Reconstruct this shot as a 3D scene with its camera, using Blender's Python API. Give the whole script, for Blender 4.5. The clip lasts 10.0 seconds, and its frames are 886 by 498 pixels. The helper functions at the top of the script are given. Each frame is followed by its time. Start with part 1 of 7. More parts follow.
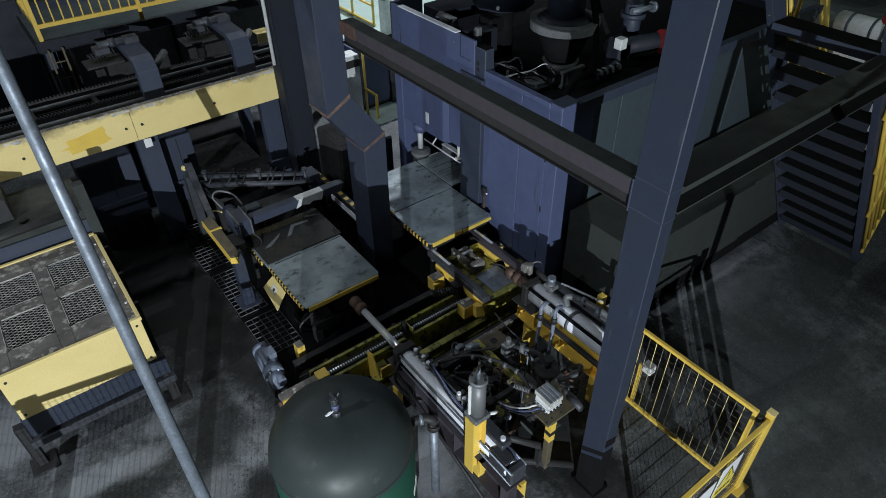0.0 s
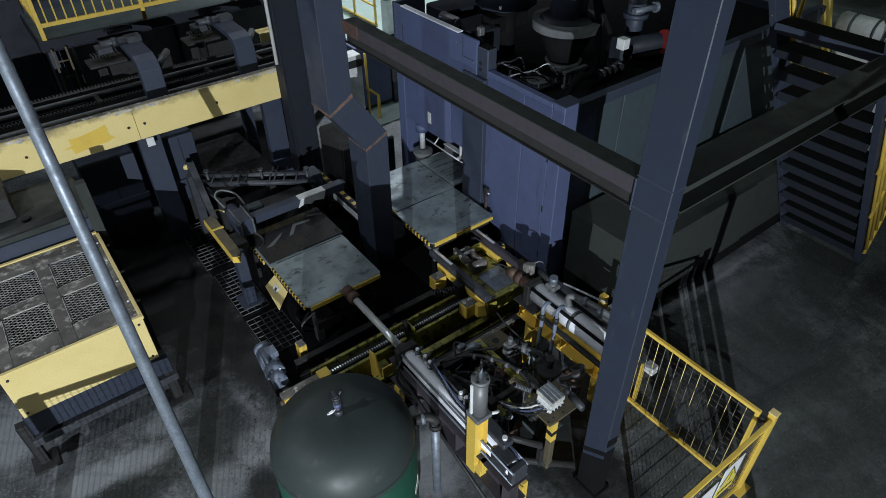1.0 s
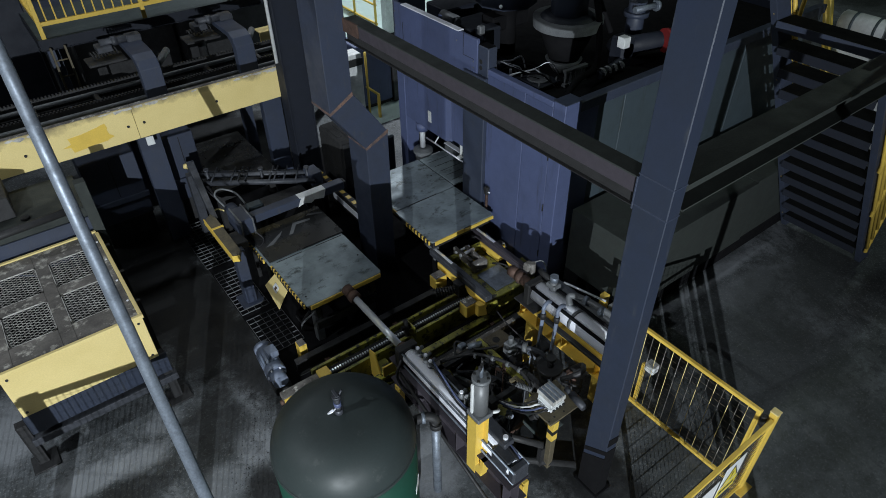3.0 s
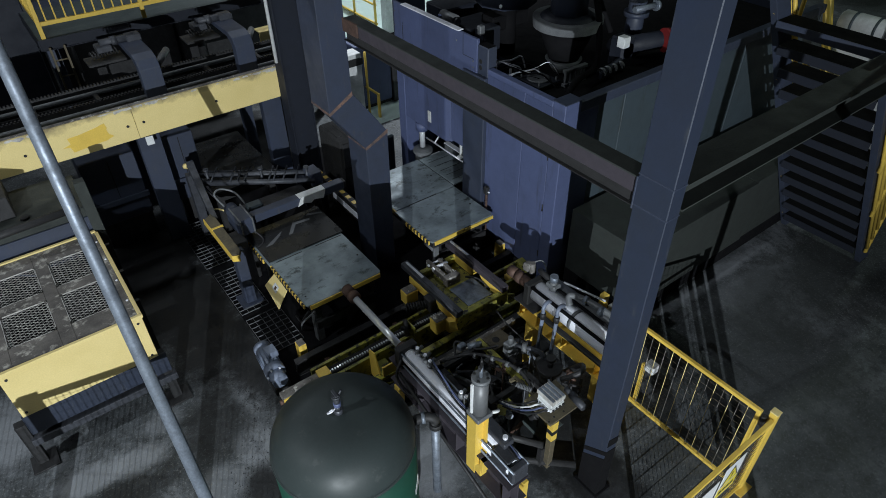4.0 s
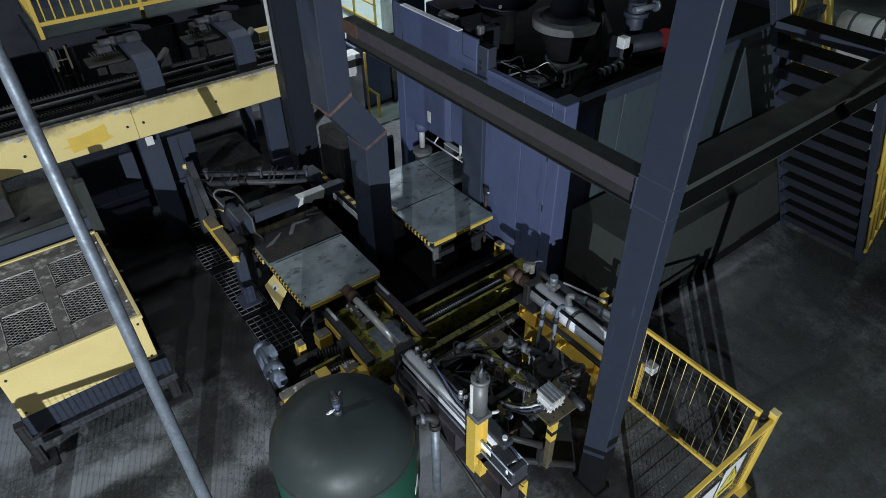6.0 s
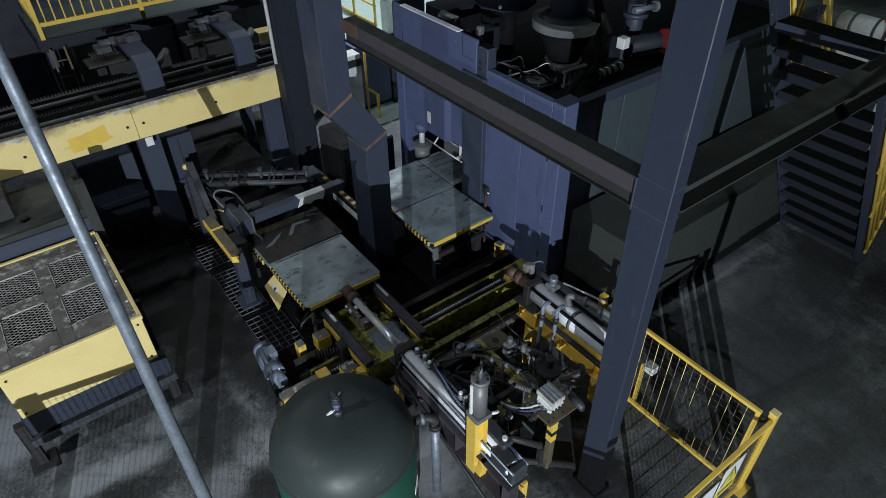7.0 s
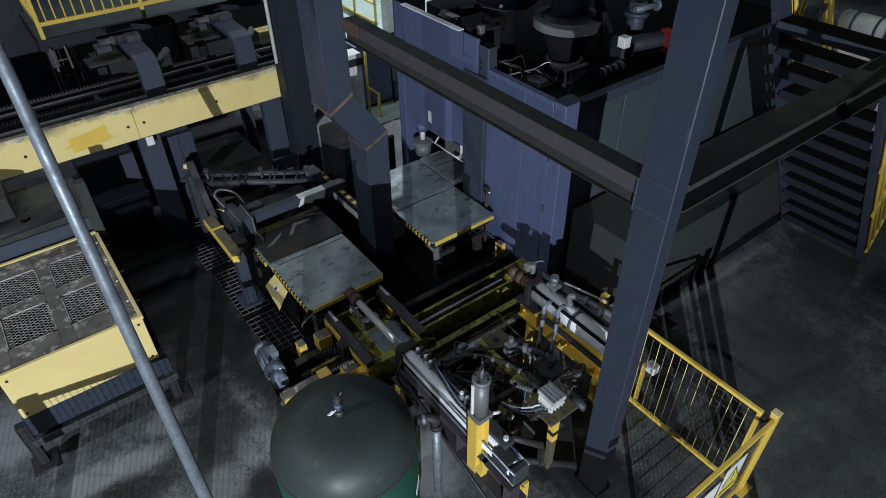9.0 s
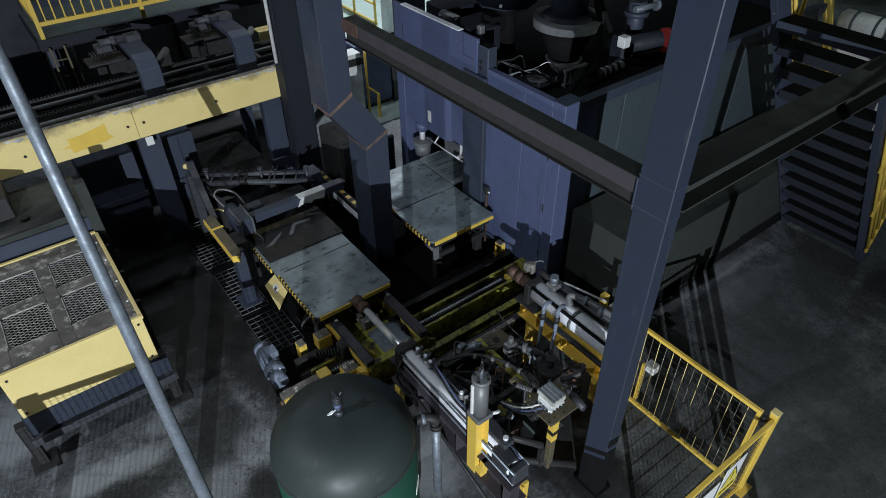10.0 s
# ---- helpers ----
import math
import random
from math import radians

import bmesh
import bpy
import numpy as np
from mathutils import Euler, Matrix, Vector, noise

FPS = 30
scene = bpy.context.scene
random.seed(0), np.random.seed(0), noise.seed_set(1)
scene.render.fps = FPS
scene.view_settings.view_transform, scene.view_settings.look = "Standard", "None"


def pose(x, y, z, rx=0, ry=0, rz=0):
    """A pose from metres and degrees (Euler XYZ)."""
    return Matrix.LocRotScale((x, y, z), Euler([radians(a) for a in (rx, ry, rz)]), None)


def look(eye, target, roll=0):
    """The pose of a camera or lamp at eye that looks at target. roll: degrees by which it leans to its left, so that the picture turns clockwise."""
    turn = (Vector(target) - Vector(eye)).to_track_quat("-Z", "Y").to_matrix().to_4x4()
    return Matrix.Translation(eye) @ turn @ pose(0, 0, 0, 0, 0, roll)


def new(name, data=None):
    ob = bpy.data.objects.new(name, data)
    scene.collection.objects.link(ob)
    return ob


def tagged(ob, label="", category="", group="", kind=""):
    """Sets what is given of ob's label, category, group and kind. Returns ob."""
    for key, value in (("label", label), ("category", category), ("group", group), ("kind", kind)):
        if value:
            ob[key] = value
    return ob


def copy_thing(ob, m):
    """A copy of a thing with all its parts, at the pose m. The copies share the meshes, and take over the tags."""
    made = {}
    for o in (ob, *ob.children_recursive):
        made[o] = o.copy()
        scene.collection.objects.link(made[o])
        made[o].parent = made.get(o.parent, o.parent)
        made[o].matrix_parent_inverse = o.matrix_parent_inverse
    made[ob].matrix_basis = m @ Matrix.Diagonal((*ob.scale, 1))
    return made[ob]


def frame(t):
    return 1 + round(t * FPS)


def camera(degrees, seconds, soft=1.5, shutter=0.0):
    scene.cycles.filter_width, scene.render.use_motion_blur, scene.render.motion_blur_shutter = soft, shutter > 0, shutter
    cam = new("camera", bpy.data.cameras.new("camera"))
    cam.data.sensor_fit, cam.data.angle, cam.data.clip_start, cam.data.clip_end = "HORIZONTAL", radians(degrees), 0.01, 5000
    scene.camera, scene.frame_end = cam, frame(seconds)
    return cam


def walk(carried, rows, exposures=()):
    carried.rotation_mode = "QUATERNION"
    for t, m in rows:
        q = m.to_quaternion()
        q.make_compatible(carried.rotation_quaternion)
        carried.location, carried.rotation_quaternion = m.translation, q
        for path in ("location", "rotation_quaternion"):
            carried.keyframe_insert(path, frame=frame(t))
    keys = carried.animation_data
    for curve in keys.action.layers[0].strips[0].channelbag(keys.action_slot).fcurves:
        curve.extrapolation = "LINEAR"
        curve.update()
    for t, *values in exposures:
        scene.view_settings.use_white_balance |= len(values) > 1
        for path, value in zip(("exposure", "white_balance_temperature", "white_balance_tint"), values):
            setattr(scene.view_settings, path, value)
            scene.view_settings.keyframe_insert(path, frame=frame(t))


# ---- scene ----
cam = camera(70, 10.0, soft=0.9)
EYE = Vector((0.0, 0.0, 6.0))


def aim(yaw, pitch):
    a, b = radians(yaw), radians(pitch)
    return EYE + Vector((math.cos(a) * math.cos(b), math.sin(a) * math.cos(b), -math.sin(b)))


# the hovering camera: seconds, turn and tilt and lean (degrees), shift (metres)
DRIFT = [
    (0.0, -0.130, 0.035, -0.075, 0.013, -0.009, 0.027),
    (0.5, 0.015, -0.005, -0.040, 0.005, -0.010, 0.021),
    (1.2, 0.000, -0.045, 0.000, 0.000, -0.010, 0.013),
    (2.3, -0.005, -0.007, -0.015, 0.000, 0.000, 0.003),
    (4.7, -0.013, 0.002, 0.006, 0.007, 0.002, -0.005),
    (7.2, -0.036, -0.025, -0.002, 0.008, 0.001, 0.004),
    (8.3, -0.045, 0.012, 0.015, 0.003, 0.009, 0.008),
    (9.2, 0.022, 0.100, -0.070, 0.012, 0.015, 0.006),
    (10.0, 0.005, 0.105, -0.060, 0.012, 0.013, 0.007),
]


def hover(turn, tilt, lean, dx, dy, dz):
    d = Vector((dx, dy, dz))
    return look(EYE + d, aim(53.65 + turn, 39.0 + tilt) + d, -0.86 + lean)


walk(cam, [(t, hover(*v)) for t, *v in DRIFT], [(0.0, -0.16), (10.0, -0.16)])

# ---- light: floodlights, and unseen lamps set under the hall roof ----
world = bpy.data.worlds.new("night_hall")
scene.world = world
world.use_nodes = True
world.node_tree.nodes["Background"].inputs[0].default_value = (0.5, 0.6, 1.0, 1)
world.node_tree.nodes["Background"].inputs[1].default_value = 0.006


def bay_lamp(x, y, z, watts, spread=150, size=0.35, color=(0.86, 0.93, 1.0)):
    lamp = bpy.data.lights.new("unseen_roof_lamp", "SPOT")
    lamp.energy, lamp.color, lamp.shadow_soft_size = watts, color, size / 2
    lamp.spot_size, lamp.spot_blend = radians(spread), 0.5
    ob = new("unseen_roof_lamp", lamp)
    ob.location = (x, y, z)
    return ob


# a low floodlight behind and to the side of the camera is the main light
flood = bpy.data.lights.new("floodlight", "SPOT")
flood.energy, flood.color, flood.shadow_soft_size = 10800, (0.86, 0.94, 1.0), 0.022
flood.spot_size, flood.spot_blend = radians(76), 0.75
flood_ob = new("floodlight", flood)
flood_ob.matrix_world = look((-5.5, -8.0, 4.2), (0.9, 6.2, 1.4))

# a second floodlight stands off to the yard side
yard = bpy.data.lights.new("floodlight", "SPOT")
yard.energy, yard.color, yard.shadow_soft_size = 1350, (0.86, 0.94, 1.0), 0.08
yard.spot_size, yard.spot_blend = radians(62), 0.7
yard_ob = new("floodlight", yard)
yard_ob.matrix_world = look((-6.0, 4.2, 9.4), (1.2, 5.2, 0.4))

bay_lamp(9.8, 15.2, 9.3, 4600, 112)
bay_lamp(18.0, 9.5, 9.3, 350, 80, color=(0.80, 1.0, 0.88))
# unseen fill lamps, added to brighten the beam top, stairs and press top
bay_lamp(12.0, 2.6, 9.3, 280, 130, color=(0.80, 1.0, 0.90))
bay_lamp(5.4, 11.4, 9.3, 120)

# an unseen strip lamp over the conveyor, added for the chrome rod's highlight
row = bpy.data.lights.new("rod_highlight_strip", "AREA")
row.shape, row.size, row.size_y = "RECTANGLE", 11.0, 0.6
row.energy, row.color = 200, (0.84, 0.92, 1.0)
row_ob = new("rod_highlight_strip", row)
row_ob.location = (0.8, 11.2, 9.3)

# ---- materials ----


def material(name, base, dark, rough=0.6, metal=0.0, scale=6.0, fine=60.0, amount=0.5, bump=0.15, rust=None, rust_at=0.62, spec=0.5, streak=None):
    """A worn surface: two colours mixed by large stains, fine grain in roughness and relief, and patches of rust or dust."""
    m = bpy.data.materials.new(name)
    m.use_nodes = True
    t = m.node_tree
    n, link = t.nodes, t.links
    bsdf = n["Principled BSDF"]
    co = n.new("ShaderNodeTexCoord")
    big = n.new("ShaderNodeTexNoise")
    big.inputs["Scale"].default_value, big.inputs["Detail"].default_value, big.inputs["Roughness"].default_value = scale, 6, 0.62
    small = n.new("ShaderNodeTexNoise")
    small.inputs["Scale"].default_value, small.inputs["Detail"].default_value = fine, 4
    link.new(co.outputs["Object"], big.inputs["Vector"])
    link.new(co.outputs["Object"], small.inputs["Vector"])
    ramp = n.new("ShaderNodeMapRange")
    ramp.inputs[1].default_value, ramp.inputs[2].default_value = 0.35, 0.68
    ramp.inputs[3].default_value, ramp.inputs[4].default_value = 0.0, amount
    link.new(big.outputs["Fac"], ramp.inputs[0])
    mix = n.new("ShaderNodeMix")
    mix.data_type = "RGBA"
    mix.inputs[6].default_value, mix.inputs[7].default_value = (*base, 1), (*dark, 1)
    link.new(ramp.outputs[0], mix.inputs[0])
    last = mix.outputs[2]
    grain = n.new("ShaderNodeMix")
    grain.data_type, grain.blend_type = "RGBA", "MULTIPLY"
    grain.inputs[0].default_value = 0.5 if bump >= 0.1 else 0.25
    link.new(last, grain.inputs[6])
    link.new(small.outputs["Fac"], grain.inputs[7])
    gain = n.new("ShaderNodeMix")
    gain.data_type, gain.blend_type = "RGBA", "MULTIPLY"
    gain.inputs[0].default_value, gain.inputs[7].default_value = 1.0, (1.2, 1.2, 1.2, 1)
    link.new(grain.outputs[2], gain.inputs[6])
    last = gain.outputs[2]
    if rust:
        spot = n.new("ShaderNodeTexNoise")
        spot.inputs["Scale"].default_value, spot.inputs["Detail"].default_value, spot.inputs["Roughness"].default_value = scale * 2.3, 8, 0.7
        if streak:
            mp = n.new("ShaderNodeMapping")
            mp.inputs["Scale"].default_value = streak
            link.new(co.outputs["Object"], mp.inputs["Vector"])
            link.new(mp.outputs[0], spot.inputs["Vector"])
        else:
            link.new(co.outputs["Object"], spot.inputs["Vector"])
        cut = n.new("ShaderNodeMapRange")
        cut.inputs[1].default_value, cut.inputs[2].default_value = rust_at, rust_at + (0.12 if streak else 0.05)
        link.new(spot.outputs["Fac"], cut.inputs[0])
        over = n.new("ShaderNodeMix")
        over.data_type = "RGBA"
        over.inputs[7].default_value = (*rust, 1)
        link.new(cut.outputs[0], over.inputs[0])
        link.new(last, over.inputs[6])
        last = over.outputs[2]
    link.new(last, bsdf.inputs["Base Color"])
    r = n.new("ShaderNodeMapRange")
    r.inputs[1].default_value, r.inputs[2].default_value = 0.3, 0.7
    r.inputs[3].default_value, r.inputs[4].default_value = max(0.05, rough - 0.12), min(1.0, rough + 0.15)
    link.new(big.outputs["Fac"], r.inputs[0])
    link.new(r.outputs[0], bsdf.inputs["Roughness"])
    bsdf.inputs["Metallic"].default_value = metal
    bsdf.inputs["Specular IOR Level"].default_value = spec
    if bump:
        b = n.new("ShaderNodeBump")
        b.inputs["Strength"].default_value, b.inputs["Distance"].default_value = bump, 0.01
        link.new(small.outputs["Fac"], b.inputs["Height"])
        link.new(b.outputs["Normal"], bsdf.inputs["Normal"])
    return m


BLUE = material("blue_grey_paint", (0.080, 0.100, 0.195), (0.055, 0.070, 0.135), 0.5, 0, 2.0, 90, 0.6, 0.04, (0.055, 0.066, 0.115), 0.56, 0.5, (2.0, 2.0, 0.25))
NAVY = material("dark_blue_grey_paint", (0.038, 0.048, 0.078), (0.027, 0.033, 0.050), 0.5, 0, 3.0, 90, 0.7, 0.05, (0.058, 0.060, 0.070), 0.58, 0.5, (2.5, 2.5, 0.5))
GREEN = material("grey_green_sheet_paint", (0.050, 0.068, 0.082), (0.036, 0.050, 0.056), 0.55, 0, 2.0, 90, 0.6, 0.05, (0.04, 0.05, 0.052), 0.56, 0.5, (2.0, 2.0, 0.3))
PRIMER = material("brown_primer", (0.056, 0.048, 0.060), (0.036, 0.031, 0.040), 0.65, 0, 5, 80, 0.7, 0.1, (0.10, 0.075, 0.07), 0.68)
WELD = material("bare_weld_rust", (0.21, 0.125, 0.095), (0.075, 0.06, 0.06), 0.7, 0, 9, 80, 1.0, 0.2, (0.04, 0.045, 0.065), 0.56)
YELLOW = material("yellow_paint", (0.72, 0.50, 0.09), (0.55, 0.37, 0.06), 0.45, 0, 3, 70, 0.6, 0.05, (0.16, 0.12, 0.07), 0.7)
OILY = material("oily_yellow_paint", (0.42, 0.39, 0.06), (0.085, 0.092, 0.035), 0.42, 0, 5, 70, 0.9, 0.15, (0.035, 0.034, 0.026), 0.53)
CREAM = material("faded_cream_yellow_paint", (0.72, 0.585, 0.26), (0.62, 0.49, 0.19), 0.5, 0, 1.3, 70, 0.7, 0.03, (0.34, 0.28, 0.16), 0.78)
STEEL = material("worn_steel_plate", (0.275, 0.33, 0.355), (0.125, 0.15, 0.165), 0.42, 0.3, 2.4, 140, 0.95, 0.05, (0.055, 0.066, 0.066), 0.54, 0.5, (0.8, 1.3, 1.0))
DARK = material("sooty_dark_steel", (0.035, 0.035, 0.037), (0.015, 0.015, 0.016), 0.6, 0.2, 7, 90, 0.8, 0.2, (0.10, 0.09, 0.08), 0.68)
DEEP_BLACK = material("black_sand_and_dark_parts", (0.020, 0.020, 0.021), (0.010, 0.010, 0.010), 0.9, 0, 4, 150, 0.7, 0.5)
GREY = material("grey_machine_paint", (0.17, 0.18, 0.19), (0.09, 0.095, 0.10), 0.5, 0.1, 6, 90, 0.8, 0.1, (0.05, 0.045, 0.04), 0.66)
CHROME = material("polished_rod", (0.93, 0.96, 1.0), (0.88, 0.92, 1.0), 0.15, 0.55, 8, 120, 0.5, 0.0)
ALU = material("silver_cylinder", (0.86, 0.88, 0.95), (0.66, 0.68, 0.75), 0.34, 0.1, 6, 100, 0.5, 0.05, (0.16, 0.15, 0.14), 0.66)
SILVER = material("grey_anodised_barrel", (0.15, 0.155, 0.16), (0.11, 0.115, 0.12), 0.5, 0.2, 4, 90, 0.6, 0.03)
GALV = material("galvanised_pipe", (0.27, 0.31, 0.37), (0.13, 0.15, 0.18), 0.5, 0.45, 9, 60, 0.9, 0.10, (0.33, 0.36, 0.40), 0.66)
TANK = material("dusty_dark_green_dome", (0.033, 0.043, 0.043), (0.024, 0.032, 0.032), 0.50, 0, 3, 90, 0.9, 0.03, (0.046, 0.055, 0.054), 0.60, 0.4)
TANK_GREEN = material("dark_green_tank_paint", (0.015, 0.075, 0.05), (0.012, 0.055, 0.037), 0.4, 0, 2, 90, 0.7, 0.03)
RUBBER = material("black_hose", (0.02, 0.02, 0.022), (0.012, 0.012, 0.013), 0.55, 0, 9, 90, 0.5, 0.05)
WHITE = material("off_white_plastic", (0.66, 0.68, 0.68), (0.42, 0.43, 0.43), 0.5, 0, 9, 90, 0.6, 0.05)
RUST = material("rusty_knuckle", (0.13, 0.075, 0.055), (0.06, 0.04, 0.035), 0.7, 0.3, 9, 90, 0.8, 0.3)
SANDY = material("sand_dusted_brown_steel", (0.24, 0.225, 0.21), (0.07, 0.063, 0.057), 0.75, 0.1, 6, 60, 1.0, 0.3, (0.55, 0.54, 0.51), 0.565)
RED = material("red_valve_paint", (0.22, 0.02, 0.02), (0.10, 0.012, 0.012), 0.4, 0, 9, 90, 0.5, 0.05)
WALL = material("dull_wall_panel", (0.22, 0.23, 0.23), (0.16, 0.17, 0.17), 0.7, 0, 1, 40, 0.6, 0.05)
ROOF = material("dark_roof_sheet", (0.10, 0.10, 0.11), (0.07, 0.07, 0.08), 0.7, 0, 1, 40, 0.6, 0.05)
BLACK = material("black_print", (0.015, 0.015, 0.015), (0.01, 0.01, 0.01), 0.6, 0, 9, 90, 0.5, 0.0)
MOTOR = material("blue_grey_motor_paint", (0.19, 0.225, 0.30), (0.12, 0.14, 0.19), 0.45, 0.1, 5, 90, 0.7, 0.05, (0.07, 0.07, 0.075), 0.66)
INK = material("blue_black_paint", (0.014, 0.017, 0.026), (0.010, 0.012, 0.018), 0.6, 0, 4, 90, 0.7, 0.05, (0.024, 0.027, 0.034), 0.64, 0.3)
TAR = material("flat_matt_black", (0.010, 0.010, 0.011), (0.006, 0.006, 0.007), 0.9, 0, 9, 90, 0.5, 0.0, None, 0.6, 0.04)
COLUMN = material("dark_slate_blue_paint", (0.025, 0.033, 0.056), (0.017, 0.023, 0.038), 0.5, 0, 2.5, 90, 0.8, 0.05, (0.048, 0.054, 0.066), 0.60, 0.5, (2.5, 2.5, 0.4))

SCREEN = material("dusty_bright_mesh", (0.56, 0.55, 0.52), (0.22, 0.21, 0.20), 0.6, 0.2, 8, 60, 0.9, 0.05)
BEAMTOP = material("dark_dusty_flange", (0.035, 0.042, 0.038), (0.022, 0.026, 0.024), 0.75, 0, 4, 60, 0.8, 0.15)
ARM = material("grimy_blue_grey_steel", (0.068, 0.073, 0.088), (0.03, 0.033, 0.04), 0.5, 0.2, 8, 80, 0.9, 0.1, (0.025, 0.025, 0.026), 0.64)
EPOXY = material("pale_green_floor_paint", (0.48, 0.60, 0.56), (0.33, 0.43, 0.40), 0.4, 0, 1.2, 60, 0.8, 0.05, (0.25, 0.28, 0.26), 0.66)
GLOSS = material("dark_greased_plate", (0.035, 0.036, 0.036), (0.018, 0.018, 0.018), 0.28, 0.3, 4, 90, 0.8, 0.04, (0.07, 0.065, 0.06), 0.66)
GRIME = material("grimy_brown_steel", (0.15, 0.125, 0.075), (0.07, 0.06, 0.045), 0.6, 0.1, 6, 70, 0.9, 0.15, (0.22, 0.17, 0.05), 0.66)
GRATE = material("dusty_grating_bar", (0.19, 0.195, 0.21), (0.08, 0.085, 0.09), 0.55, 0.3, 8, 80, 0.8, 0.05)
SCRAPED = material("scraped_brown_plate", (0.18, 0.165, 0.15), (0.075, 0.069, 0.065), 0.6, 0.1, 3.2, 60, 1.0, 0.25, (0.50, 0.48, 0.43), 0.525, 0.5, (1.0, 1.0, 1.0))
TREADPLATE = material("dull_grey_green_deck_plate", (0.075, 0.095, 0.095), (0.045, 0.058, 0.058), 0.6, 0, 2.0, 60, 0.8, 0.1, (0.12, 0.14, 0.14), 0.60, 0.5, (0.4, 3.0, 1.0))
SIGN = material("white_sign_board", (0.72, 0.73, 0.74), (0.6, 0.61, 0.62), 0.45, 0, 4, 60, 0.5, 0.0)
SIGNY = material("yellow_sign_print", (0.75, 0.62, 0.05), (0.65, 0.52, 0.05), 0.45, 0, 4, 60, 0.5, 0.0)



# patches on the floor, dust, sand and painted-in dark: middle, half widths, strength, colour
SAND_DARK, DUST = (0.014, 0.0145, 0.015), (0.36, 0.38, 0.41)
FLOOR_PATCHES = [
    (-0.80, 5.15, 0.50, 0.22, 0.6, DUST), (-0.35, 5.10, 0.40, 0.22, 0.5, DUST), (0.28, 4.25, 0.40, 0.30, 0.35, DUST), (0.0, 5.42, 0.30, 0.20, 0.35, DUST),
    # the two broad greys at the end put the right-hand floor's dimness into colour
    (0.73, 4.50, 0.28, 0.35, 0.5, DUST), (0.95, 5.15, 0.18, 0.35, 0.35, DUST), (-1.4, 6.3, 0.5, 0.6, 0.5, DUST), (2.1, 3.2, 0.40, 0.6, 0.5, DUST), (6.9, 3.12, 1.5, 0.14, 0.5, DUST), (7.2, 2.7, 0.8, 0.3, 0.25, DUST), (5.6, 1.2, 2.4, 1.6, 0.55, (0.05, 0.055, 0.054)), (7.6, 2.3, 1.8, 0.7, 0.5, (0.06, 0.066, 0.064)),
    # near-black: sand by the track, darkness painted in round bench and column
    (0.85, 7.5, 0.95, 2.9, 0.96, SAND_DARK), (3.1, 10.9, 1.6, 2.7, 0.95, SAND_DARK), (1.22, 5.7, 0.40, 1.2, 0.85, SAND_DARK), (0.45, 5.0, 0.45, 0.6, 0.65, SAND_DARK),
    (0.62, 3.95, 0.25, 0.35, 0.85, SAND_DARK), (3.3, 2.9, 0.9, 1.1, 0.8, SAND_DARK), (3.3, 1.8, 0.6, 0.6, 0.85, SAND_DARK), (-0.6, 4.72, 0.7, 0.28, 0.65, SAND_DARK),
]


